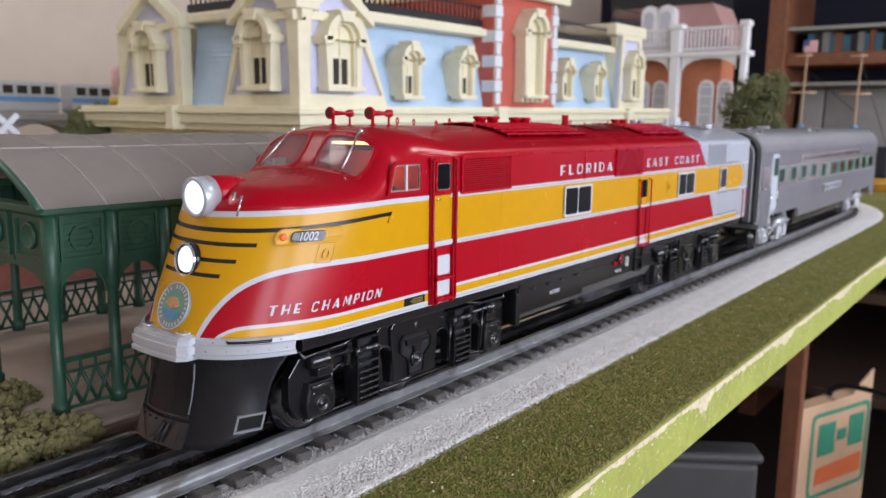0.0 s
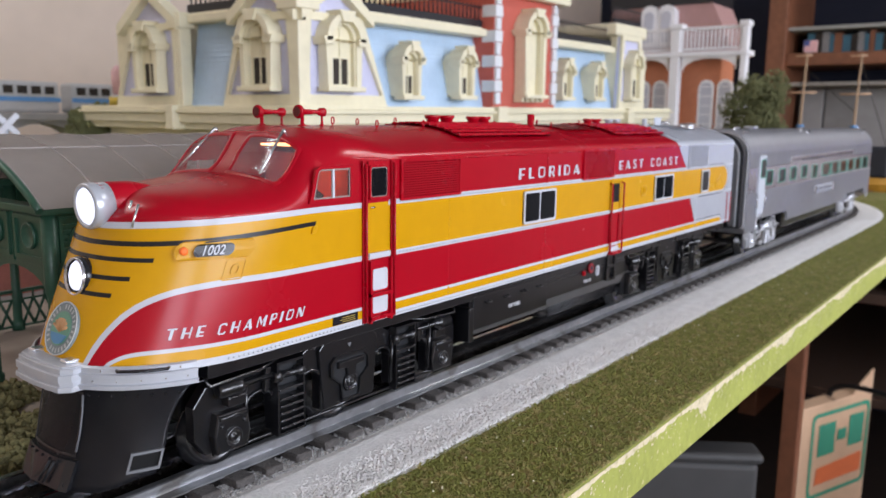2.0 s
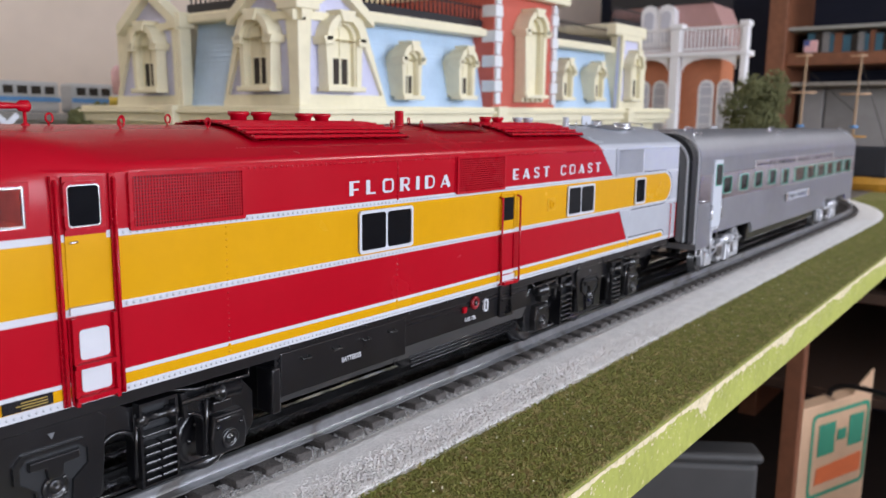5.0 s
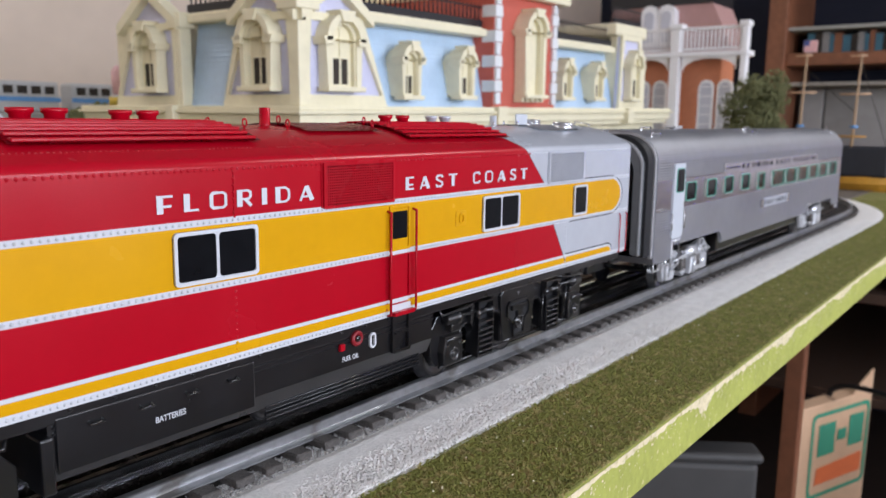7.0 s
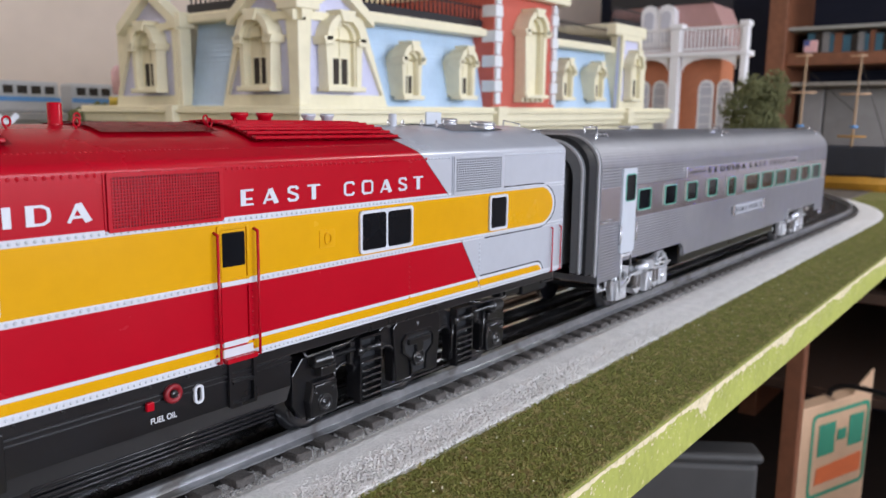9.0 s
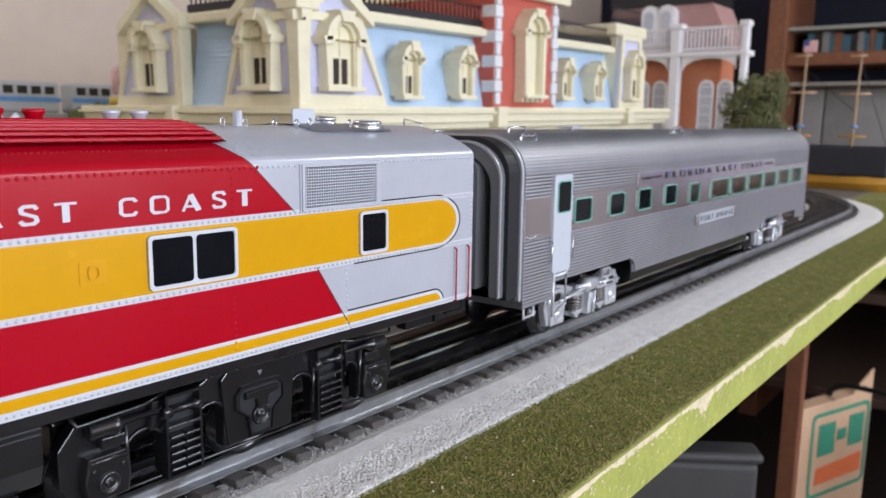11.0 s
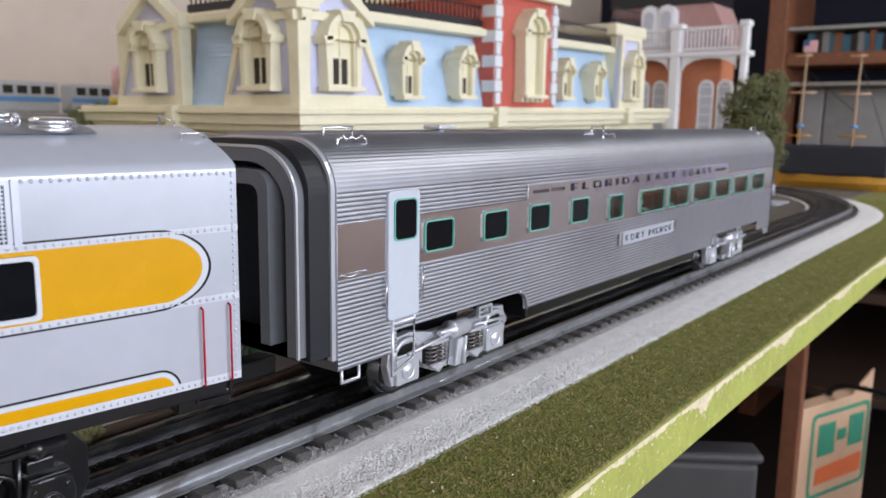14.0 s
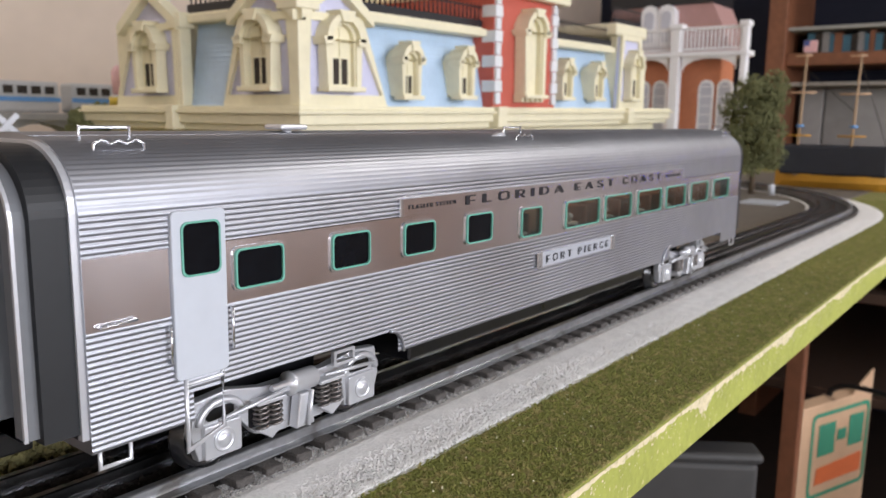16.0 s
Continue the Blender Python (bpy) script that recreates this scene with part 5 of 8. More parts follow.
def roof_gear():
    def roof_panel(x0, x1, half, rise, mat, label, slats=0):
        bm = bmesh.new()
        n = 10
        rows_ = []
        for x in (x0, x1):
            rows_.append([bm.verts.new((x - LX, -half + 2 * half * k / n, roof_z(x, -half + 2 * half * k / n) + rise)) for k in range(n + 1)])
        for k in range(n):
            bm.faces.new((rows_[0][k], rows_[0][k + 1], rows_[1][k + 1], rows_[1][k])).smooth = True
        bmesh.ops.solidify(bm, geom=bm.faces[:], thickness=rise + 0.0006)
        bmesh.ops.recalc_face_normals(bm, faces=bm.faces[:])
        panel = part("roof_hatch", bm, mat, LOCO, label)
        for k in range(slats):
            y = -half + 2 * half * (k + 0.5) / slats
            z = roof_z(x0, y) + rise
            part("slat", box(bmesh.new(), x1 - LX + 0.001, x0 - LX - 0.001, y - half / slats * 0.55, y + half / slats * 0.55, z - 0.0003, z + 0.0006, 0.0002, 1), mat, panel)
        return panel

    roof_panel(-0.2633, -0.329, 0.0240, 0.0009, M_RED, "red slatted roof hatch", 14)
    roof_panel(-0.3520, -0.385, 0.0173, 0.0008, M_RED, "red raised roof hatch")
    roof_panel(-0.3911, -0.4515, 0.0245, 0.0009, M_RED, "red slatted roof hatch", 14)
    roof_panel(-0.4887, -0.5231, 0.0172, 0.0006, M_SILVER, "silver roof hatch")
    for x, y, h, r, mat in [(-0.2766, 0.001, 0.0040, 0.0031, M_RED), (-0.2843, 0.002, 0.0040, 0.0031, M_RED), (-0.3008, 0.003, 0.0038, 0.0029, M_RED), (-0.3085, 0.003, 0.0038, 0.0029, M_RED), (-0.4039, 0.002, 0.0037, 0.0026, M_RED), (-0.4133, 0.002, 0.0037, 0.0026, M_RED), (-0.4341, -0.001, 0.0037, 0.0024, M_SILVER), (-0.4415, 0.0, 0.0037, 0.0024, M_SILVER)]:
        z = roof_z(x, y)
        bm = lathe(bmesh.new(), (x - LX, y, z), (0, 0, 1), [(0, r * 0.72), (h * 0.6, r * 0.78), (h * 0.75, r), (h, r), (h, r * 0.7), (h * 0.6, r * 0.6)], 20)
        part("exhaust_pipe", bm, mat, LOCO, "short flared exhaust stack")
    for x, y, h, r, mat in ((-0.3495, 0.001, 0.0055, 0.0017, M_RED), (-0.4701, 0.004, 0.0045, 0.0015, M_SILVER)):
        z = roof_z(x, y)
        part("roof_pipe", lathe(bmesh.new(), (x - LX, y, z - 0.0005), (0, 0, 1), [(0, r * 1.3), (0.0008, r), (h, r), (h + 0.0003, r * 0.8)], 18), mat, LOCO, "upright roof pipe")
    z = roof_z(-0.497, 0)
    part("roof_box", box(bmesh.new(), -0.5035 - LX, -0.494 - LX, -0.0005, 0.0005, z, z + 0.0052, 0.0009, 3), M_GREYPAINT, LOCO, "pale grey upright roof plate")
    for x, y, r in ((-0.5072, 0.001, 0.0036), (-0.5151, 0.0125, 0.0048)):
        z = roof_z(x, y)
        bm = lathe(bmesh.new(), (x - LX, y, z - 0.0003), (0, 0.05, 1), [(0, r * 0.95), (0.0012, r), (0.0014, r * 0.86), (0.0018, r * 0.86), (0.0020, r * 0.98), (0.0028, r * 0.98), (0.0032, r * 0.8)], 28)
        part("roof_vent", bm, M_CHROME, LOCO, "round silver roof vent")
    ring = bmesh.new()
    pts = [(0.0011 * math.cos(a), 0, 0.0017 + 0.0011 * math.sin(a)) for a in [radians(-70 + 320 * k / 12) for k in range(13)]]
    wire(ring, [(0, 0, -0.0004)] + pts, 0.00026, 5)
    red = part("lift_ring", ring, M_RED, LOCO, "red lifting ring")
    spots = [(-0.2182, 0.0055), (-0.2325, 0.012), (-0.2453, -0.0093), (-0.2505, 0.0045), (-0.2585, 0.011), (-0.3335, 0.0115), (-0.3375, -0.011), (-0.349, 0.012), (-0.355, 0.001), (-0.386, 0.012), (-0.3905, 0.004), (-0.3945, 0.012)]
    red.matrix_basis = pose(spots[0][0] - LX, spots[0][1], roof_z(*spots[0]), 0, 0, 20)
    for x, y in spots[1:]:
        again(red, LOCO, pose(x - LX, y, roof_z(x, y), 0, 0, 20))
    sil = again(red, LOCO, pose(-0.460 - LX, 0.011, roof_z(-0.460, 0.011), 0, 0, 20))
    sil.data = red.data.copy()
    sil.data.materials[0] = M_CHROME
    sil["label"] = "silver lifting ring"
    for x, y in ((-0.4675, 0.011), (-0.478, 0.011), (-0.4855, 0.012), (-0.4925, 0.010), (-0.508, 0.0115)):
        again(sil, LOCO, pose(x - LX, y, roof_z(x, y), 0, 0, 20))
    # horns
    for y, x0, z in ((0.0070, -0.2013, 0.0967), (-0.0113, -0.2005, 0.0966)):
        base = roof_z(x0 - 0.004, y)
        horn = part("horn", lathe(bmesh.new(), (x0 - LX, y, z), (-1, 0, 0), [(0, 0.0019), (0.0005, 0.0022), (0.0012, 0.0021), (0.0022, 0.0013), (0.0032, 0.0009), (0.0088, 0.0006), (0.0096, 0.0013), (0.0114, 0.0014), (0.0118, 0.0010)], 18), M_RED, LOCO, "red trumpet horn")
        for dx, r in ((-0.0022, 0.0006), (-0.0106, 0.0004)):
            b = roof_z(x0 + dx, y)
            part("horn_stand", lathe(bmesh.new(), (x0 + dx - LX, y, b - 0.0003), (0, 0, 1), [(0, r * 2.6), (0.0006, r * 2.2), (0.0010, r), (z - b + 0.0003, r)], 12), M_RED, horn, "red stand")
        # the horn's red darkened on a flat disc, as the shade inside its mouth
        part("horn_mouth", lathe(bmesh.new(), (x0 + 0.00012 - LX, y, z), (-1, 0, 0), [(0, 0.0015), (0.0002, 0.0014)], 16), material("dark_red_shade", (0.10, 0.004, 0.006), 0.6), horn, "dark red disc for the shade in the horn")
    # rear roof grab irons, red rear rails
    bm = wire(bmesh.new(), [(-0.5415 - LX, 0.019, roof_z(-0.53, 0.019)), (-0.5415 - LX, 0.0196, roof_z(-0.53, 0.0196) + 0.0014), (-0.5475 - LX, 0.0196, roof_z(-0.53, 0.0196) + 0.0014), (-0.5475 - LX, 0.019, roof_z(-0.53, 0.019))], 0.0003)
    part("grab_iron", bm, M_CHROME, LOCO, "silver roof grab iron")
    bm = wire(bmesh.new(), [(-0.5440 - LX, 0.003, roof_z(-0.53, 0.003)), (-0.5440 - LX, 0.003, 0.0948), (-0.5440 - LX, 0.011, 0.0934), (-0.5440 - LX, 0.011, roof_z(-0.53, 0.011))], 0.0003)
    part("grab_iron", bm, M_CHROME, LOCO, "silver roof grab iron")
    for x in (-0.5385, -0.5455):
        bm = wire(bmesh.new(), [(x - LX, W, 0.0515), (x - LX, W + 0.0010, 0.0510), (x - LX, W + 0.0010, 0.0330), (x - LX, W, 0.0325)], 0.00028)
        part("grab_rail", bm, M_RED, LOCO, "thin red grab rail")


roof_gear()

# ---- underframe and trucks of the locomotive ----
M_UNDER = material("satin_black_underframe", (0.006, 0.006, 0.0075), 0.30, vary=0.25, scale=80, coat=0.7)
SPINNERS = []


def axle(parent, x, r, y_half, mat, label):
    """A wheel set: two flanged wheels on an axle; it turns as the train rolls."""
    bm = bmesh.new()
    for s in (1, -1):
        lathe(bm, (0, s * (y_half - 0.004), 0), (0, s, 0), [(0, r * 0.3), (0, r + 0.0013), (0.0008, r + 0.0013), (0.0012, r), (0.0042, r * 0.985), (0.0042, r * 0.8), (0.0034, r * 0.72), (0.0034, r * 0.3), (0.0044, r * 0.22)], 28)
        for k in range(6):
            a = k * math.pi / 3
            bead(bm, r * 0.5 * math.cos(a), s * (y_half - 0.0006), r * 0.5 * math.sin(a), 0.0009, (0, s, 0))
    rod(bm, (0, -y_half, 0), (0, y_half, 0), 0.0016, seg=12)
    ob = part("wheel_set", bm, mat, parent, label)
    SPINNERS.append((ob, (x, 0, r), r))
    return ob


def loco_truck(xc):
    """A six-wheel truck: cast side frames with arched openings, journal boxes, ladder steps, brake gear and a framed centre hanger."""
    tr = part("truck", box(bmesh.new(), xc - 0.05 - LX, xc + 0.05 - LX, -0.011, 0.011, 0.012, 0.022, 0.001), M_UNDER, LOCO, "black six-wheel truck")
    for dx in (-0.0445, 0.0, 0.0445):
        axle(tr, xc + dx - LX, 0.0092, 0.0195, M_UNDER, "black wheel set")

    def opening(c, half, zb, zt):
        return [(c - half, zb)] + [(c - half * math.cos(math.pi * k / 8), zt - half * 0.8 + half * 0.8 * math.sin(math.pi * k / 8)) for k in range(9)] + [(c + half, zb)]

    tread = part("tread", box(bmesh.new(), -0.0021, 0.0021, -0.0016, 0.0016, -0.0004, 0.0004, 0.00035, 2), M_UNDER, tr)
    laid = False
    for s in (1, -1):
        def to(y0, s=s):
            return lambda u, v, w: (xc + u - LX, s * (y0 + w), v)
        top = [(0.0560, 0.0205), (0.0520, 0.0252), (0.0400, 0.0262), (0.0300, 0.0255), (0.0190, 0.0262), (0.0130, 0.0292), (-0.0130, 0.0292), (-0.0190, 0.0262), (-0.0300, 0.0255), (-0.0400, 0.0262), (-0.0520, 0.0252), (-0.0560, 0.0205)]
        holes = ((-0.0348, 0.0048, 0.0195), (-0.0158, 0.0042, 0.0205), (0.0158, 0.0042, 0.0205), (0.0348, 0.0048, 0.0195))
        low = [(-0.0560, 0.0115), (-0.0525, 0.0066)]
        for c, half, zt in holes:
            low += opening(c, half, 0.0066 if abs(c) > 0.02 else 0.0074, zt)
        low += [(0.0525, 0.0066), (0.0560, 0.0115)]
        part("side_frame", prism(bmesh.new(), low + top, to(0.0222), 0.0034, 0.0003), M_UNDER, tr, "black cast side frame")
        for c, half, zt in holes:
            pts = [(xc + u - LX, s * 0.0258, v) for u, v in opening(c, half + 0.0003, 0.0078, zt + 0.0004)]
            part("arch_rib", wire(bmesh.new(), pts, 0.00055, 6), M_UNDER, tr)
        for cx in (-0.0458, 0.0458):
            jb = part("journal_box", prism(bmesh.new(), [(cx - 0.0050, 0.0068), (cx + 0.0050, 0.0068), (cx + 0.0058, 0.0120), (cx + 0.0046, 0.0178), (cx - 0.0046, 0.0178), (cx - 0.0058, 0.0120)], to(0.0256), 0.0030, 0.0006), M_UNDER, tr, "black journal box")
            part("box_cap", lathe(bmesh.new(), (xc + cx - LX, s * 0.0284, 0.0108), (0, s, 0), [(0, 0.0027), (0.0007, 0.0026), (0.0007, 0.0019), (0.0003, 0.0017), (0.0003, 0.0009), (0.0012, 0.0007)], 18), M_UNDER, jb)
            part("box_lip", rod(bmesh.new(), (xc + cx - 0.0044 - LX, s * 0.0285, 0.0166), (xc + cx + 0.0044 - LX, s * 0.0285, 0.0166), 0.0007, seg=8), M_UNDER, jb)
            for e in (-0.0036, 0.0036):
                part("bolt", lathe(bmesh.new(), (xc + cx + e - LX, s * 0.0284, 0.0145), (0, s, 0), [(0, 0.0007), (0.0005, 0.0006), (0.0007, 0.0003)], 8), M_UNDER, jb)
        # centre plate: a framed opening with a bolted hanger in it
        plate = part("centre_plate", prism(bmesh.new(), [(-0.0108, 0.0074), (0.0108, 0.0074), (0.0118, 0.0150), (0.0128, 0.0262), (0.0095, 0.0294), (-0.0095, 0.0294), (-0.0128, 0.0262), (-0.0118, 0.0150)], to(0.0256), 0.0012, 0.0003), M_UNDER, tr)
        outer = [(-0.0040, 0.0080), (0.0040, 0.0080), (0.0046, 0.0140), (0.0088, 0.0172), (0.0088, 0.0212), (0.0068, 0.0232), (-0.0068, 0.0232), (-0.0088, 0.0212), (-0.0088, 0.0172), (-0.0046, 0.0140)]
        inner = [(u * 0.86, 0.0156 + (v - 0.0156) * 0.88) for u, v in outer]
        part("plate_rim", ring_prism(bmesh.new(), outer, inner, to(0.0268), 0.0009), M_UNDER, plate)
        # a thin black sheet inside the rim stands for the shade of an opening
        part("plate_shade", prism(bmesh.new(), inner, to(0.0268), 0.0001), M_RUBBER, plate, "flat dark sheet for a recess's shade")
        hang = part("hanger", prism(bmesh.new(), [(-0.0016, 0.0160), (0.0016, 0.0160), (0.0020, 0.0188), (0.0056, 0.0192), (0.0056, 0.0212), (-0.0056, 0.0212), (-0.0056, 0.0192), (-0.0020, 0.0188)], to(0.0268), 0.0014, 0.0003), M_UNDER, tr)
        part("hanger_cap", lathe(bmesh.new(), (xc - LX, s * 0.0268, 0.0138), (0, s, 0), [(0, 0.0031), (0.0010, 0.0030), (0.0010, 0.0021), (0.0006, 0.0019), (0.0006, 0.0011), (0.0016, 0.0009), (0.0018, 0.0002)], 20), M_UNDER, hang)
        for k in range(4):
            a = math.pi / 4 + k * math.pi / 2
            part("bolt", lathe(bmesh.new(), (xc + 0.0026 * math.cos(a) - LX, s * 0.0276, 0.0138 + 0.0026 * math.sin(a)), (0, s, 0), [(0, 0.0006), (0.0005, 0.0005), (0.0006, 0.0002)], 7), M_UNDER, hang)
        part("plate_mark", prism(bmesh.new(), [(-0.0008, 0.0262), (0.0008, 0.0262), (0.0, 0.0248)], to(0.0268), 0.0002), M_DIAPH, plate)
        # ladder steps between the axles: two columns of treads in a frame, a tie bar and a spring cap above
        for cx in (-0.0253, 0.0253):
            fr = part("step_frame", ring_prism(bmesh.new(), [(cx - 0.0052, 0.0056), (cx + 0.0052, 0.0056), (cx + 0.0052, 0.0272), (cx - 0.0052, 0.0272)], [(cx - 0.0045, 0.0063), (cx + 0.0045, 0.0063), (cx + 0.0045, 0.0264), (cx - 0.0045, 0.0264)], to(0.0256), 0.0030), M_UNDER, tr, "black step frame")
            # black sheet in place of the shade behind the treads
            part("step_back", box(bmesh.new(), xc + cx - 0.0045 - LX, xc + cx + 0.0045 - LX, min(s * 0.0256, s * 0.0258), max(s * 0.0256, s * 0.0258), 0.0063, 0.0264), M_RUBBER, fr, "flat dark sheet for a recess's shade")
            for k in range(5):
                for e in (-0.0022, 0.0022):
                    m = Matrix.Translation((xc + cx + e - LX, s * 0.0275, 0.0078 + k * 0.0021))
                    if laid:
                        again(tread, tr, m)
                    else:
                        tread.matrix_basis = m
                        laid = True
            part("step_bar", box(bmesh.new(), xc + cx - 0.0048 - LX, xc + cx + 0.0048 - LX, min(s * 0.0262, s * 0.0290), max(s * 0.0262, s * 0.0290), 0.0186, 0.0194, 0.0003), M_UNDER, fr)
            part("spring_cap", lathe(bmesh.new(), (xc + cx - 0.0056 - LX, s * 0.0272, 0.0228), (1, 0, 0), [(0, 0.0008), (0.0003, 0.0017), (0.0024, 0.0017), (0.0026, 0.0010), (0.0086, 0.0010), (0.0088, 0.0017), (0.0109, 0.0017), (0.0112, 0.0008)], 12), M_UNDER, fr)
        # brake cylinders, levers and rods on top
        for cx, d in ((-0.0440, 1), (0.0440, -1)):
            cyl = part("brake_cylinder", lathe(bmesh.new(), (xc + cx - 0.0060 * d - LX, s * 0.0275, 0.0240), (d, 0, 0), [(0, 0.0010), (0.0004, 0.0022), (0.0056, 0.0022), (0.0058, 0.0027), (0.0072, 0.0027), (0.0074, 0.0019), (0.0082, 0.0019), (0.0084, 0.0009), (0.0180, 0.0008)], 16), M_UNDER, tr, "black brake cylinder")
            part("bracket", box(bmesh.new(), xc + cx - 0.003 - LX, xc + cx + 0.003 - LX, min(s * 0.0245, s * 0.0285), max(s * 0.0245, s * 0.0285), 0.0188, 0.0218, 0.0005), M_UNDER, cyl)
            part("lever", prism(bmesh.new(), [(cx + 0.0098 * d, 0.0195), (cx + 0.0112 * d, 0.0195), (cx + 0.0122 * d, 0.0265), (cx + 0.0104 * d, 0.0265)], to(0.0262), 0.0016, 0.0003), M_UNDER, cyl)
            part("pipe", wire(bmesh.new(), [(xc + cx - 0.0095 * d - LX, s * 0.0270, 0.0285), (xc + cx - 0.0085 * d - LX, s * 0.0282, 0.0262), (xc + cx + 0.0080 * d - LX, s * 0.0282, 0.0268), (xc + cx + 0.0150 * d - LX, s * 0.0272, 0.0282)], 0.0005, 6), M_UNDER, cyl)
        for u in (-0.0200, 0.0200, -0.0398, 0.0398):
            part("hanger_rod", rod(bmesh.new(), (xc + u - LX, s * 0.0264, 0.0085), (xc + u * 1.01 - LX, s * 0.0268, 0.0238), 0.0006, seg=8), M_UNDER, tr)
        part("brake_rail", rod(bmesh.new(), (xc - 0.050 - LX, s * 0.0250, 0.0058), (xc + 0.050 - LX, s * 0.0250, 0.0058), 0.0005, seg=8), M_UNDER, tr)
    return tr


FRONT_PIVOT, REAR_PIVOT = -0.2035, -0.4575
FRONT_TRUCK, REAR_TRUCK = loco_truck(FRONT_PIVOT), loco_truck(REAR_PIVOT)


def loco_under():
    fl = part("underframe", box(bmesh.new(), -0.546 - LX, -0.150 - LX, -0.029, 0.029, 0.0285, 0.0324, 0.0004), M_UNDER, LOCO, "black underframe")
    out = [(-0.0285, 0.0325), (-0.0285, 0.0195), (-0.0265, 0.0145), (-0.022, 0.0122), (0.022, 0.0122), (0.0265, 0.0145), (0.0285, 0.0195), (0.0285, 0.0325)]
    tank = part("fuel_tank", prism(bmesh.new(), out, lambda u, v, w: (-0.3985 - LX + w, u, v), 0.1335), M_UNDER, LOCO, "black fuel and battery tank")
    # upper ledge, ribs, covers and side plates
    for z in (0.0262, 0.0276):
        part("ledge", box(bmesh.new(), -0.3985 - LX, -0.266 - LX, 0.0285, 0.0291, z, z + 0.0005), M_UNDER, tank)
    part("battery_cover", box(bmesh.new(), -0.3205 - LX, -0.2665 - LX, 0.0285, 0.0294, 0.0170, 0.0300, 0.0004), M_UNDER, tank, "black battery cover")
    part("end_plate", box(bmesh.new(), -0.2655 - LX, -0.2625 - LX, 0.0235, 0.0305, 0.0135, 0.0265, 0.0005), M_UNDER, tank)
    for k in range(4):
        x = -0.274 - 0.0125 * k
        part("handle", wire(bmesh.new(), [(x - LX, 0.0293, 0.0272), (x - LX, 0.0305, 0.0268), (x - 0.003 - LX, 0.0305, 0.0268), (x - 0.003 - LX, 0.0293, 0.0272)], 0.0003), M_UNDER, tank)
    for k in range(12):
        part("bolt", lathe(bmesh.new(), (-0.27 - 0.0105 * k - LX, 0.0288, 0.0310), (0, 1, 0), [(0, 0.0006), (0.0004, 0.0005), (0.0006, 0.0002)], 8), M_UNDER, tank)
    air = part("air_tank", lathe(bmesh.new(), (-0.3935 - LX, 0.0225, 0.0140), (1, 0, 0), [(0, 0.001), (0.0008, 0.0040), (0.068, 0.0040), (0.0705, 0.001)], 20), M_UNDER, LOCO, "black air reservoir")
    for k in range(7):
        z = 0.0112 + 0.00115 * k
        part("rib", wire(bmesh.new(), [(-0.3935 - LX, 0.0268 - 0.0001 * k, z), (-0.326 - LX, 0.0268 - 0.0001 * k, z)], 0.00042), M_BLACK, air)
    ring = lathe(bmesh.new(), (-0.3600 - LX, 0.0290, 0.0279), (0, 1, 0), [(0, 0.0025), (0.0008, 0.0025), (0.0012, 0.0021), (0.0012, 0.0015), (0.0007, 0.0013), (0.0007, 0.0001)], 22)
    part("filler_cap", ring, material("dull_red_fitting", (0.22, 0.008, 0.014), 0.4), tank, "dark red filler cap")
    part("cap_centre", lathe(bmesh.new(), (-0.3600 - LX, 0.0297, 0.0279), (0, 1, 0), [(0, 0.0011), (0.0006, 0.0010), (0.0008, 0.0003)], 14), M_UNDER, tank, "black cap centre")
    part("valve_box", box(bmesh.new(), -0.3546 - LX, -0.3526 - LX, 0.0288, 0.0300, 0.0252, 0.0274, 0.0003), M_RED, tank, "small red valve box")
    g = part("sight_gauge", ring_prism(bmesh.new(), rounded(-0.3688 - LX, -0.3660 - LX, 0.0232, 0.0282, 0.0013), rounded(-0.3681 - LX, -0.3667 - LX, 0.0239, 0.0275, 0.0006), on_side(0.0288), 0.0008), M_WHITE, tank, "white-rimmed sight gauge")
    part("step_well", ring_prism(bmesh.new(), rounded(-0.3855 - LX, -0.3765 - LX, 0.0190, 0.0322, 0.0006), rounded(-0.3845 - LX, -0.3775 - LX, 0.0200, 0.0315, 0.0004), on_side(0.0288), 0.0010), M_UNDER, tank, "black step well")
    part("well_step", box(bmesh.new(), -0.3845 - LX, -0.3775 - LX, 0.0285, 0.0305, 0.0255, 0.0262), M_UNDER, tank)
    for text, x0, z in (("BATTERIES", -0.2902, 0.0218), ("FUEL OIL", -0.3535, 0.0218)):
        m = Matrix(((-1, 0, 0, x0 - LX), (0, 0, 1, 0.0296), (0, 1, 0, z), (0, 0, 0, 1)))
        ob = lettering("tank_lettering", text, 0.0021, M_WHITE, LOCO, m, 1.0, 0.00006, 0.85, "small white words")
        ob.data.flip_normals()
    # rear coupler and hoses
    part("rear_coupler", box(bmesh.new(), -0.562 - LX, -0.546 - LX, -0.0028, 0.0028, 0.0150, 0.0195, 0.0008), M_UNDER, LOCO, "black coupler")
    part("rear_step", ring_prism(bmesh.new(), [(-0.5480 - LX, 0.0270), (-0.5385 - LX, 0.0270), (-0.5385 - LX, 0.0325), (-0.5480 - LX, 0.0325)], [(-0.5474 - LX, 0.0276), (-0.5391 - LX, 0.0276), (-0.5391 - LX, 0.0322), (-0.5474 - LX, 0.0322)], on_side(0.0270), 0.0010), M_UNDER, LOCO, "black rear step")
    bm = box(bmesh.new(), -0.5515 - LX, REAR_X - LX, -0.0100, 0.0100, 0.034, 0.080, 0.0006)
    part("rear_door", bm, M_RUBBER, LOCO, "black rear gangway")


loco_under()

# ---- passenger car parts ----
def C(x):
    return x - CX


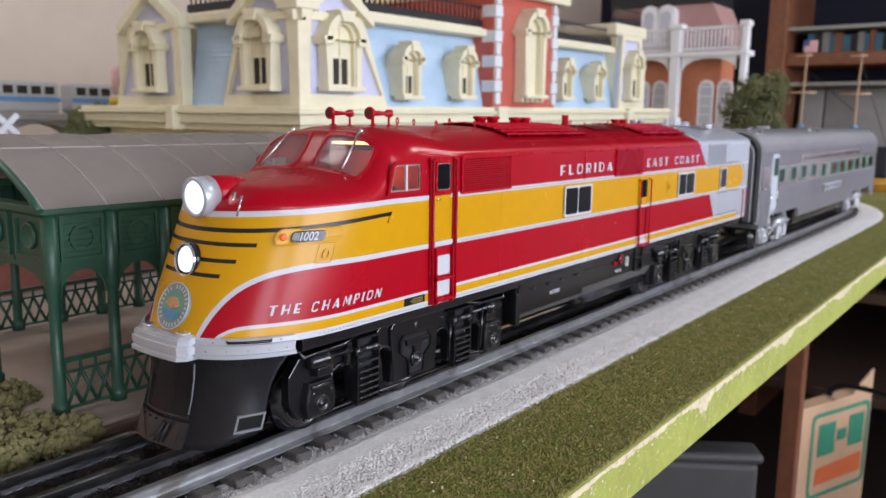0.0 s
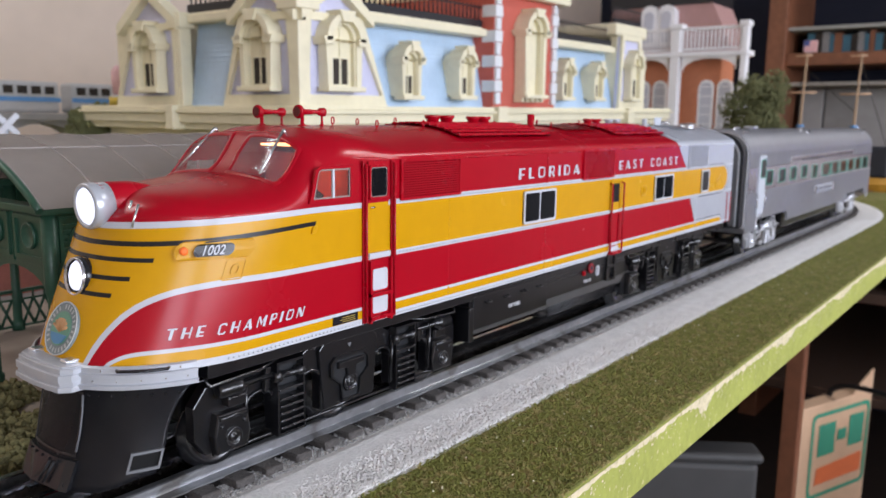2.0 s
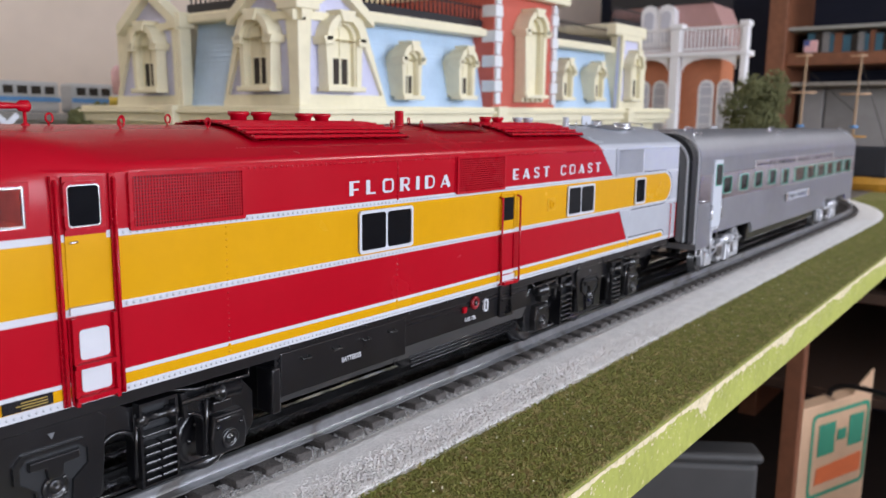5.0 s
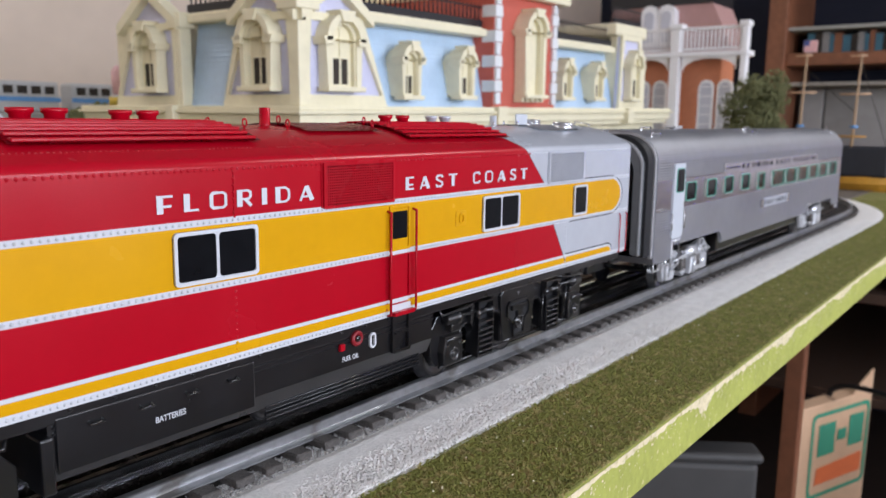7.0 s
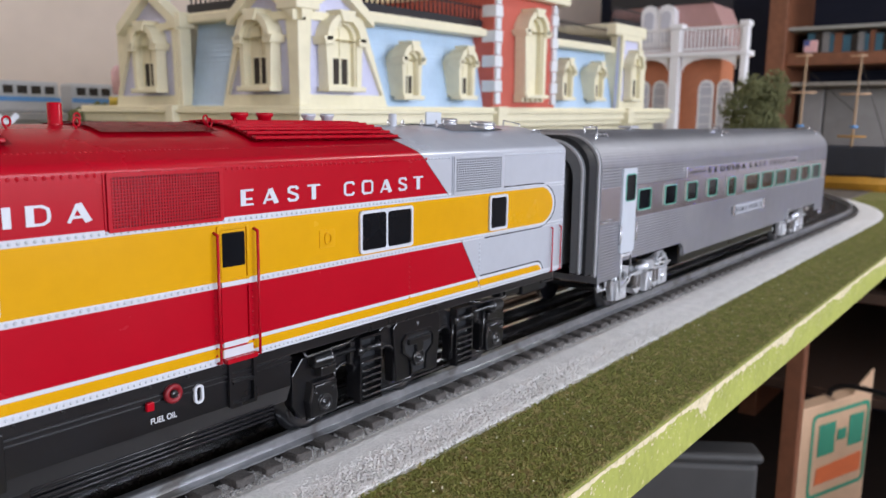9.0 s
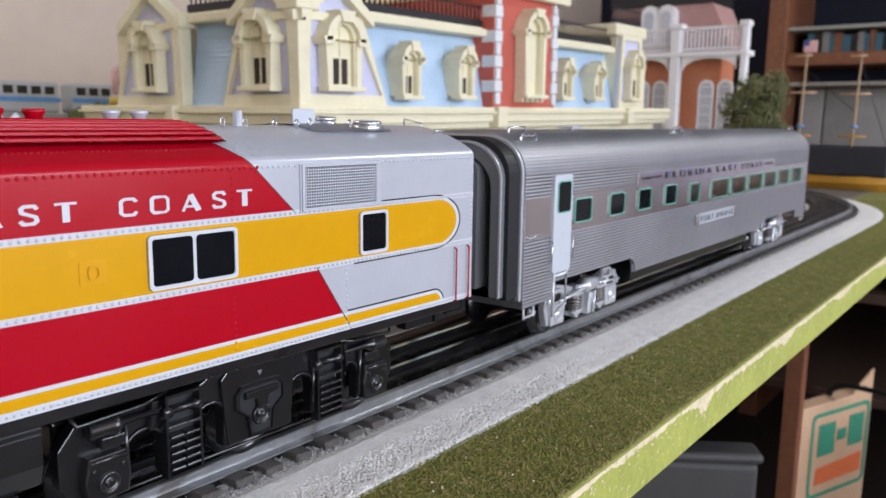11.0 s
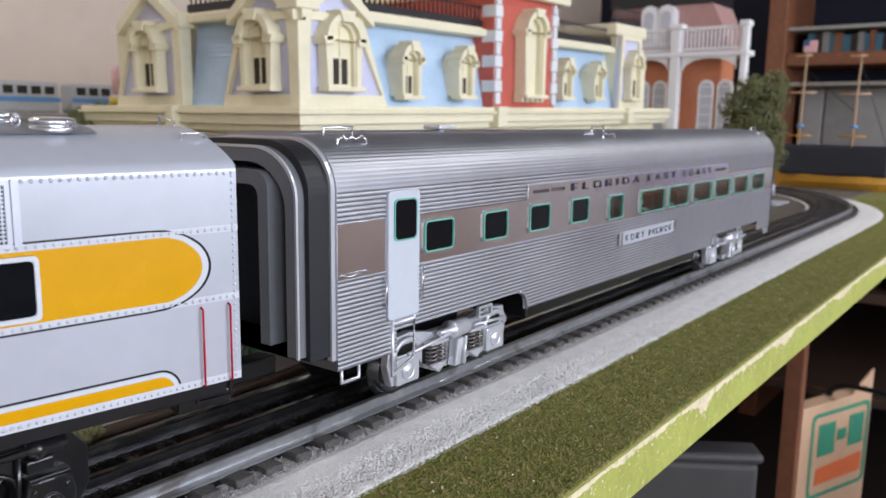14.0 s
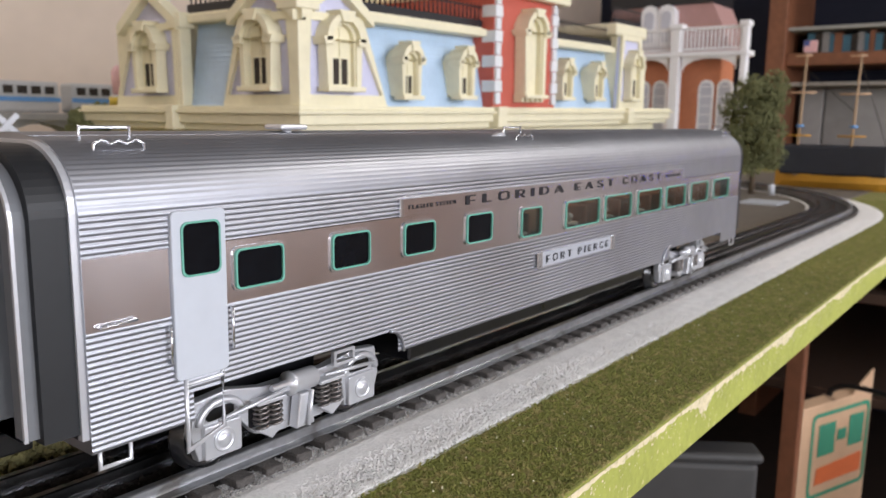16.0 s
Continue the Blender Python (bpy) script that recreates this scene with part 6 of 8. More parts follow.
def car_panel(name, x0, x1, z0, z1, mat, depth=0.0005, r=0.0005, y=W, parent=None, label="", bevel=0.0):
    return part(name, prism(bmesh.new(), rounded(C(x1), C(x0), z0, z1, r), on_side(y), depth, bevel), mat, parent or CAR, label)


def car_frame(name, x0, x1, z0, z1, b, mat, depth, r, parent, label="", y=W):
    return part(name, ring_prism(bmesh.new(), rounded(C(x1), C(x0), z0, z1, r), rounded(C(x1) + b, C(x0) - b, z0 + b, z1 - b, max(r - b * 0.4, 0.0004)), on_side(y), depth), mat, parent, label)


M_CARGLASS = material("green_tinted_glass", (0.02, 0.035, 0.03), 0.05, vary=0.1)
M_CARGLASS.node_tree.nodes["Principled BSDF"].inputs["Alpha"].default_value = 0.40


def car_details():
    wins = [(-0.6236, -0.6392, 0), (-0.6578, -0.6734, 0), (-0.6898, -0.7054, 0), (-0.7240, -0.7396, 0), (-0.7603, -0.7752, 1), (-0.7958, -0.8268, 1), (-0.8330, -0.8612, 1), (-0.8692, -0.8985, 1), (-0.9056, -0.9325, 1), (-0.9418, -0.9690, 1), (-0.9794, -1.0070, 1)]
    seat = material("orange_brown_seat", (0.30, 0.10, 0.05), 0.7, vary=0.2)
    linen = material("cream_table_cloth", (0.75, 0.70, 0.58), 0.7, vary=0.1)
    for k, (x0, x1, lit) in enumerate(wins):
        z0, z1 = (0.0514, 0.0616) if not lit else (0.0496, 0.0608)
        back = car_panel("side_window", x0, x1, z0, z1, M_GLASSDARK if not lit else M_CARGLASS, 0.0004, 0.0014, label="dark window with a green glass rim" if not lit else "window showing the lit interior, green glass rim")
        car_frame("glass_rim", x0 + 0.0002, x1 - 0.0002, z0 - 0.0002, z1 + 0.0002, 0.0005, M_GREENEDGE, 0.0010, 0.0016, back, "green glass edge")
        car_frame("window_frame", x0 + 0.0008, x1 - 0.0008, z0 - 0.0008, z1 + 0.0008, 0.0007, M_CHROME, 0.0005, 0.0020, back, "bright metal frame")
        if lit:
            w = x0 - x1
            table = part("dining_table", lathe(bmesh.new(), (C(x0 - w * 0.5), 0.0245, 0.0440), (0, 0, 1), [(0, 0.001), (0.0055, 0.001), (0.0056, 0.0050), (0.0064, 0.0050)], 14), linen, CAR, "small cream dining table")
            part("table_lamp", lathe(bmesh.new(), (C(x0 - w * 0.5), 0.0255, 0.0504), (0, 0, 1), [(0, 0.0008), (0.002, 0.0006), (0.0022, 0.0017), (0.0042, 0.0010)], 10), linen, table, "cream table lamp")
            for d in (0.16, 0.84):
                part("seat_back", box(bmesh.new(), C(x0 - w * d) - 0.0012, C(x0 - w * d) + 0.0012, 0.0150, 0.0285, 0.0440, 0.0575, 0.0010), seat, CAR, "orange-brown seat back")
    # an unseen glowing strip added to light the saloon from its ceiling, and the floor
    inside = part("saloon_wall", box(bmesh.new(), C(-1.015), C(-0.775), 0.0040, 0.0050, 0.040, 0.066), material("tan_inner_wall", (0.35, 0.20, 0.12), 0.7, vary=0.2), CAR, "tan inner wall")
    part("saloon_floor", box(bmesh.new(), C(-1.015), C(-0.765), 0.005, 0.0290, 0.0435, 0.0440), M_DARK, inside, "dark floor")
    part("fill_strip", box(bmesh.new(), C(-1.010), C(-0.79), 0.0140, 0.0190, 0.0660, 0.0665), glowing("saloon_fill_glow", (1.0, 0.86, 0.62), 4.0), inside, "added glowing strip that lights the saloon")
    # vestibule door with window and grab rails
    door = car_panel("vestibule_door", -0.6050, -0.6204, 0.0315, 0.0728, M_GREYPAINT, 0.0011, 0.0014, label="plain light grey vestibule door", bevel=0.0003)
    car_frame("door_glass_rim", -0.6074, -0.6186, 0.0568, 0.0702, 0.0005, M_GREENEDGE, 0.0015, 0.0018, door, "green glass edge")
    car_panel("door_pane", -0.6079, -0.6181, 0.0573, 0.0697, M_GLASSDARK, 0.0014, 0.0015, parent=door, label="dark pane")
    for x, z0, z1 in ((-0.6217, 0.0365, 0.0472), (-0.6038, 0.0365, 0.0455)):
        part("grab_rail", wire(bmesh.new(), [(C(x), W, z1), (C(x), W + 0.0013, z1 - 0.0003), (C(x), W + 0.0013, z0 + 0.0003), (C(x), W, z0)], 0.0004), M_CHROME, door, "silver grab rail")
    part("step_frame", wire(bmesh.new(), [(C(-0.6080), W + 0.0002, 0.0320), (C(-0.6080), W + 0.0002, 0.0130), (C(-0.6188), W + 0.0002, 0.0165), (C(-0.6188), W + 0.0002, 0.0325), (C(-0.6188), W + 0.0002, 0.0300), (C(-0.6080), W + 0.0002, 0.0300)], 0.0006, 8), M_TRUCK, door, "silver boarding step")
    # blank panel ahead of the door and its grab handle
    car_panel("blank_panel", C_FRONT, -0.6045, 0.0478, 0.0642, M_ALUFLAT, 0.0003, 0.0003, label="smooth panel ahead of the door")
    part("handle", wire(bmesh.new(), [(C(-0.5865), W, 0.0488), (C(-0.5865), W + 0.0014, 0.0488), (C(-0.5950), W + 0.0014, 0.0492), (C(-0.5950), W, 0.0492)], 0.00035), M_CHROME, CAR, "small silver handle")
    # name boards
    nb = car_panel("letter_board", -0.6880, -0.9265, 0.0643, 0.0698, M_ALUFLAT, 0.0009, 0.0004, label="smooth letter board with dark letters")
    part("board_end", box(bmesh.new(), C(-0.6885), C(-0.6868), W, W + 0.0013, 0.0641, 0.0700, 0.0002), M_CHROME, nb, "bright end strip")
    for k in range(5):
        part("rivet", box(bmesh.new(), C(-0.6881), C(-0.6871), W + 0.0013, W + 0.0015, 0.0648 + k * 0.0011, 0.0653 + k * 0.0011), M_CHROME, nb)
    ink = material("dark_letter_paint", (0.015, 0.015, 0.02), 0.4, vary=0.2)

    def car_text(text, x0, x1, z, h, y):
        deco_text("car_lettering", text, x0 - x1, h, lambda u, v, w: (C(x0 - u), y - 0.0001 + w, z + v), ink, CAR, "dark block letters")

    car_text("FLAGLER SYSTEM", -0.6915, -0.7165, 0.0664, 0.0013, W + 0.00095)
    for word, x0, x1 in (("FLORIDA", -0.7225, -0.7925), ("EAST", -0.8020, -0.8400), ("COAST", -0.8500, -0.8960)):
        car_text(word, x0, x1, 0.0655, 0.0032, W + 0.00095)
    for k in range(8):
        part("writing_bar", box(bmesh.new(), C(-0.9035 - 0.0026 * k) - 0.0009, C(-0.9035 - 0.0026 * k) + 0.0009, W + 0.0009, W + 0.00100, 0.0662, 0.0676), ink, nb)
    sg = car_panel("name_sign", -0.7722, -0.8432, 0.0358, 0.0418, M_SILVER, 0.0010, 0.0004, label="pale name sign with dark letters and bright ends")
    for x in (-0.7722, -0.8392):
        part("sign_end", box(bmesh.new(), C(x - 0.0040), C(x), W, W + 0.0016, 0.0354, 0.0422, 0.0004), M_CHROME, sg, "bright ribbed end")
    car_text("FORT PIERCE", -0.7795, -0.8370, 0.0372, 0.0030, W + 0.00105)
    # rim strip of the wheel openings
    for xa, xb in ((-0.6830, -0.6898), (-0.9165, -0.9062)):
        pts = [(C(xa + (xb - xa) * math.sin(a)), W + 0.0006, 0.0200 + 0.0078 * math.cos(a)) for a in [math.pi / 2 * k / 8 for k in range(9)]]
        part("opening_rim", wire(bmesh.new(), pts, 0.0006, 6), M_ALU, CAR, "bright opening rim")
        cor = bmesh.new()
        prism(cor, [(C(xa), 0.0276)] + [(p[0], p[2]) for p in pts] + [(C(xb), 0.0276)], on_side(W - 0.0012), 0.0011)
        part("opening_corner", cor, M_ALU, CAR, "fluted corner plate")
    # roof fittings
    vent = part("roof_vent", lathe(bmesh.new(), (C(-0.6631), 0.0070, 0.0895), (0, 0, 1), [(0, 0.0022), (0.0010, 0.0017), (0.0019, 0.0017)], 16), M_TRUCK, CAR, "silver roof vent")
    part("vent_cap", box(bmesh.new(), C(-0.6685), C(-0.6578), 0.0030, 0.0110, 0.0912, 0.0928, 0.0006), M_TRUCK, vent, "silver cap")
    for x in (-0.5925, -0.7690, -1.018):
        for dy, dz in ((0.0170, 0.0895), (0.0230, 0.0870)):
            pts = [(0, -0.0022), (0, 0.0026), (-0.0125, 0.0026), (-0.0125, -0.0022)] if dy < 0.02 else [(0, -0.0030), (0, 0.0014), (-0.0020, 0.0024), (-0.0040, 0.0014), (-0.0060, 0.0022), (-0.0080, 0.0014), (-0.0105, 0.0024), (-0.0125, 0.0014), (-0.0125, -0.0030)]
            part("roof_rail", wire(bmesh.new(), [(C(x + dx), dy, dz + h) for dx, h in pts], 0.00040), M_CHROME, CAR, "bent silver roof rail")
    part("roof_scoop", prism(bmesh.new(), [(0, 0), (0.016, 0), (0.013, 0.0022), (0.010, 0.0014)], lambda u, v, w: (C(-0.752 - u), 0.0165 + w, 0.0882 + v), 0.0030, 0.0003), M_TRUCK, CAR, "silver roof scoop")
    # end frames, diaphragms
    for x, d in ((C_FRONT, 1), (C_REAR, -1)):
        n = 14
        def hoop(half, top, base, r):
            pts = [(half, base)]
            for k in range(n + 1):
                a = math.pi / 2 * k / n
                pts.append((half - r + r * math.cos(a), top - r * 0.85 + r * 0.85 * math.sin(a)))
            return pts + [(-u, v) for u, v in pts[::-1]]
        for nm, depth, half, top, base, inn, mat, lab in (("end_cap", 0.0016, 0.0308, 0.0893, 0.0235, 0.0020, M_TRUCK, "silver end cap"), ("rubber_hoop", 0.0095, 0.0300, 0.0885, 0.0250, 0.0060, M_RUBBER, "black rubber fairing"), ("diaphragm", 0.0125, 0.0282, 0.0868, 0.0262, 0.0046, M_DIAPH, "grey diaphragm hoop"), ("inner_hoop", 0.0145, 0.0185, 0.0800, 0.0290, 0.0042, M_DIAPH, "grey inner hoop")):
            o, i = hoop(half, top, base, 0.0175 if half > 0.02 else 0.006), hoop(half - inn, top - inn, base, 0.0160 if half > 0.02 else 0.004)
            part(nm, ring_prism(bmesh.new(), o, i, lambda u, v, w, x=x, d=d: (C(x + d * w), u, v), depth), mat, CAR, lab)
        part("silver_hoop", ring_prism(bmesh.new(), hoop(0.0284, 0.0870, 0.0260, 0.0175), hoop(0.0276, 0.0862, 0.0260, 0.0172), lambda u, v, w, x=x, d=d: (C(x + d * (0.0120 + w)), u, v), 0.0008), M_TRUCK, CAR, "silver hoop edge")
        part("end_wall", prism(bmesh.new(), hoop(0.0285, 0.0870, 0.0235, 0.0175), lambda u, v, w, x=x: (C(x) - 0.001 + w, u, v), 0.002), M_RUBBER, CAR, "black end wall")
        part("coupler", box(bmesh.new(), min(C(x), C(x + d * 0.021)), max(C(x), C(x + d * 0.021)), -0.004, 0.004, 0.0140, 0.0200, 0.0008), M_UNDER, CAR, "black coupler")
        part("corner_step", wire(bmesh.new(), [(C(x - d * 0.002), W - 0.0005, 0.0205), (C(x - d * 0.002), W - 0.0005, 0.0160), (C(x - d * 0.0095), W - 0.0005, 0.0160), (C(x - d * 0.0095), W - 0.0005, 0.0205)], 0.0005, 8), M_TRUCK, CAR, "silver corner step")
    part("underfloor", box(bmesh.new(), C(-1.028), C(-0.585), -0.0295, 0.0295, 0.0275, 0.0290), M_UNDER, CAR, "black underfloor")
    part("underfloor_box", box(bmesh.new(), C(-0.895), C(-0.700), -0.026, 0.026, 0.0125, 0.0270, 0.001), M_UNDER, CAR, "black underfloor equipment")


car_details()


def car_truck(xc):
    """A four-wheel silver truck with springs, swing hangers and brake cylinders."""
    tr = part("truck", box(bmesh.new(), C(xc) - 0.018, C(xc) + 0.018, -0.014, 0.014, 0.012, 0.022, 0.001), M_UNDER, CAR, "silver four-wheel truck")
    for dx in (-0.0268, 0.0268):
        axle(tr, C(xc + dx), 0.0088, 0.0195, M_UNDER, "dark wheel set")
    for s in (1, -1):
        def at(y0):
            return lambda u, v, w: (C(xc + u), s * (y0 + w), v)
        # cast frame: end pedestals with slots, dropped centre
        out = [(-0.0360, 0.0125), (-0.0345, 0.0215), (-0.0240, 0.0225), (-0.0120, 0.0200), (0.0120, 0.0200), (0.0240, 0.0225), (0.0345, 0.0215), (0.0360, 0.0125), (0.0335, 0.0050), (0.0205, 0.0050), (0.0195, 0.0120), (0.0150, 0.0070), (0.0100, 0.0052), (-0.0100, 0.0052), (-0.0150, 0.0070), (-0.0195, 0.0120), (-0.0205, 0.0050), (-0.0335, 0.0050)]
        part("side_frame", prism(bmesh.new(), out, at(0.0215), 0.0030, 0.0004), M_TRUCK, tr, "silver cast side frame")
        for cx in (-0.0268, 0.0268):
            jb = part("journal_box", prism(bmesh.new(), rounded(cx - 0.0060, cx + 0.0060, 0.0052, 0.0145, 0.0008), at(0.0245), 0.0016, 0.0004), M_TRUCK, tr, "silver journal box")
            part("box_cap", lathe(bmesh.new(), (C(xc + cx), s * 0.0261, 0.0098), (0, s, 0), [(0, 0.0033), (0.0005, 0.0033), (0.0005, 0.0028), (0.0003, 0.0027), (0.0003, 0.0021), (0.0008, 0.0019), (0.0008, 0.0002)], 24), M_TRUCK, jb)
            pts = [(C(xc + cx + 0.0070 * math.cos(a)), s * 0.0252, 0.0150 + 0.0055 * math.sin(a)) for a in [math.pi * k / 12 for k in range(13)]]
            part("arch_rib", wire(bmesh.new(), pts, 0.0011, 8), M_TRUCK, tr)
            # the frame is not pierced: a black patch paints the slot's shade
            part("slot", prism(bmesh.new(), rounded(cx - 0.0045, cx + 0.0045, 0.0152, 0.0186, 0.0012), at(0.0245), 0.0003), M_UNDER, tr, "flat black patch for a slot's shade")
        for cx in (-0.0118, 0.0118):
            for e in (-0.0024, 0.0024):
                pts = [(C(xc + cx + e) + 0.0021 * math.cos(a), s * 0.0262 + 0.0021 * math.sin(a), 0.0092 + 0.0072 * a / (10 * math.pi)) for a in [math.pi / 4 * k for k in range(41)]]
                part("coil_spring", wire(bmesh.new(), pts, 0.00042, 5), material("dark_spring_steel", (0.22, 0.20, 0.19), 0.35, 0.8), tr, "dark coil spring")
            part("spring_seat", prism(bmesh.new(), [(cx - 0.0052, 0.0092), (cx + 0.0052, 0.0092), (cx, 0.0056)], at(0.0240), 0.0040, 0.0003), M_TRUCK, tr)
            part("spring_cap", box(bmesh.new(), C(xc + cx) - 0.0050, C(xc + cx) + 0.0050, min(s * 0.0238, s * 0.0285), max(s * 0.0238, s * 0.0285), 0.0162, 0.0174, 0.0003), M_TRUCK, tr)
            # black patch on the frame for the shade behind the springs
            part("spring_shade", prism(bmesh.new(), rounded(cx - 0.0056, cx + 0.0056, 0.0092, 0.0165, 0.0008), at(0.0245), 0.0002), M_UNDER, tr, "flat dark sheet for a recess's shade")
        cyl = part("brake_cylinder", lathe(bmesh.new(), (C(xc - 0.0050), s * 0.0270, 0.0196), (1, 0, 0), [(0, 0.0018), (0.0005, 0.0032), (0.0085, 0.0032), (0.0090, 0.0036), (0.0102, 0.0036), (0.0106, 0.0014), (0.0160, 0.0010)], 18), M_TRUCK, tr, "silver brake cylinder")
        part("hanger", prism(bmesh.new(), [(-0.0035, 0.0060), (0.0035, 0.0060), (0.0020, 0.0160), (-0.0020, 0.0160)], at(0.0255), 0.0036, 0.0005), M_TRUCK, tr, "silver swing hanger")
        part("hanger_rod", rod(bmesh.new(), (C(xc), s * 0.0300, 0.0065), (C(xc - 0.002), s * 0.0295, 0.0165), 0.0007, seg=8), M_TRUCK, tr)
        for a, b in (((-0.030, 0.0180), (-0.008, 0.0192)), ((0.006, 0.0188), (0.030, 0.0165))):
            part("brake_rod", rod(bmesh.new(), (C(xc + a[0]), s * 0.0285, a[1]), (C(xc + b[0]), s * 0.0285, b[1]), 0.0006, seg=8), M_TRUCK, tr)
        part("bolster_bracket", ring_prism(bmesh.new(), rounded(-0.0220, -0.0130, 0.0202, 0.0250, 0.0004), rounded(-0.0210, -0.0140, 0.0212, 0.0240, 0.0003), at(0.0262), 0.0014), M_TRUCK, tr)
    return tr


car_truck(-0.6495)
car_truck(-0.9560)

# ---- the mansard-roofed building ----
def wall_to(parent_x, parent_v, facing):
    """Outline u along a wall, v up, w outwards. facing 'y': towards the viewer; facing 'x': towards the train's front."""
    if facing == "y":
        return lambda u, v, w: (-u, parent_v + w, v)
    return lambda u, v, w: (parent_x + w, -u, v)


def arch(cx, z0, z1, half, n=10, spring=None):
    """Outline of a round-headed opening."""
    zs = z1 - half if spring is None else spring
    pts = [(cx - half, z0), (cx + half, z0)]
    for k in range(n + 1):
        a = math.pi * k / n
        pts.append((cx + half * math.cos(a), zs + (z1 - zs) * math.sin(a)))
    return pts


def dormer(parent, to, c, z0, z1, w, panes=True, deep=0.0105, tall=False):
    """A round-headed dormer window: hood, jambs, sill, keystone and a small sash with dark panes."""
    h = w / 2
    body = part("dormer_window", prism(bmesh.new(), arch(c, z0 + 0.003, z1 - 0.005, h * 0.80), lambda u, v, d: to(u, v, d - 0.012), 0.012 + deep * 0.35), M_CREAM, parent, "cream round-headed dormer window")
    part("surround", ring_prism(bmesh.new(), arch(c, z0 + 0.003, z1 - 0.004, h * 0.82, 14), arch(c, z0 + 0.003, z1 - 0.0095, h * 0.52, 14), lambda u, v, d: to(u, v, d), deep * 0.75), M_CREAM, body)
    zs = z1 - h * 0.85
    part("hood", ring_prism(bmesh.new(), [p for p in arch(c, zs - 0.002, z1 - 0.001, h * 0.94, 14)], [p for p in arch(c, zs - 0.002, z1 - 0.0065, h * 0.68, 14)], lambda u, v, d: to(u, v, d - 0.004), deep + 0.006), M_CREAM, body, "projecting arched hood")
    for s in (-1, 1):
        part("capital", prism(bmesh.new(), [(c + s * h * 0.60, zs - 0.006), (c + s * h * 1.0, zs - 0.006), (c + s * h * 1.1, zs), (c + s * h * 0.60, zs)][::s], lambda u, v, d: to(u, v, d - 0.002), deep + 0.004), M_CREAM, body)
        part("jamb", prism(bmesh.new(), [(c + s * h * 0.58, z0 + 0.004), (c + s * h * 0.80, z0 + 0.004), (c + s * h * 0.88, zs - 0.006), (c + s * h * 0.58, zs - 0.006)][::s], lambda u, v, d: to(u, v, d), deep * 0.9), M_CREAM, body)
    part("keystone", prism(bmesh.new(), [(c - h * 0.22, z1 - 0.008), (c + h * 0.22, z1 - 0.008), (c + h * 0.40, z1 + 0.001), (c - h * 0.40, z1 + 0.001)], lambda u, v, d: to(u, v, d - 0.002), deep + 0.006, 0.0004), M_CREAM, body)
    part("sill", prism(bmesh.new(), [(c - h * 0.92, z0), (c + h * 0.92, z0), (c + h * 0.92, z0 + 0.004), (c - h * 0.92, z0 + 0.004)], lambda u, v, d: to(u, v, d), deep + 0.002, 0.0005), M_CREAM, body)
    if panes:
        zt = z0 + (z1 - z0) * 0.42
        for s in (-1, 1):
            part("pane", prism(bmesh.new(), [(c + s * h * 0.06, z0 + 0.006), (c + s * h * 0.34, z0 + 0.006), (c + s * h * 0.34, zt), (c + s * h * 0.06, zt)][::s], lambda u, v, d: to(u, v, d + deep * 0.36), 0.0003), M_DARK, body, "dark small pane")
        part("sash_bar", prism(bmesh.new(), [(c - h * 0.45, zt), (c + h * 0.45, zt), (c + h * 0.45, zt + 0.0016), (c - h * 0.45, zt + 0.0016)], lambda u, v, d: to(u, v, d + deep * 0.36), 0.0012), M_CREAM, body)
        part("sash_post", prism(bmesh.new(), [(c - h * 0.05, zt), (c + h * 0.05, zt), (c + h * 0.05, z1 - 0.012), (c - h * 0.05, z1 - 0.012)], lambda u, v, d: to(u, v, d + deep * 0.36), 0.0010), M_CREAM, body)
    else:
        part("blind", prism(bmesh.new(), arch(c, z0 + 0.02, z1 - 0.012, h * 0.45), lambda u, v, d: to(u, v, d + deep * 0.36), 0.0012), M_CREAM, body)
        for k in range(5):
            u = c - h * 0.8 + h * 0.4 * k
            part("dentil", prism(bmesh.new(), [(u - 0.0022, z0 - 0.004), (u + 0.0022, z0 - 0.004), (u + 0.0022, z0), (u - 0.0022, z0)], lambda u, v, d: to(u, v, d), deep * 0.7), M_CREAM, body)
    return body


def siding(parent, u0, u1, z0, z1, at, lean, facing, t0=0.0, t1=0.0):
    """A mansard slope of lapped shingle courses, each course a strip proud of the one above; t0, t1 slant the ends."""
    n = max(6, round((z1 - z0) / 0.0042))
    for k in range(n):
        a, b = k / n, (k + 1) / n
        ua, ub = u0 + t0 * (a + b) / 2, u1 + t1 * (a + b) / 2
        za, zb = z0 + (z1 - z0) * a, z0 + (z1 - z0) * b
        bm = bmesh.new()
        def P(u, z, off):
            d = at - lean * (z - z0) / (z1 - z0) + off
            return (-u, d, z) if facing == "y" else (d, -u, z)
        q = [P(ua, za, 0.0007), P(ub, za, 0.0007), P(ub, zb, 0.0), P(ua, zb, 0.0)]
        r = [P(ua, za, -0.004), P(ub, za, -0.004), P(ub, zb, -0.004), P(ua, zb, -0.004)]
        vs = [bm.verts.new(p) for p in q + r]
        for f in ((0, 1, 2, 3), (7, 6, 5, 4), (0, 4, 5, 1), (1, 5, 6, 2), (2, 6, 7, 3), (3, 7, 4, 0)):
            bm.faces.new([vs[i] for i in f])
        bmesh.ops.recalc_face_normals(bm, faces=bm.faces[:])
        part("shingle_course", bm, M_BLUE, parent)


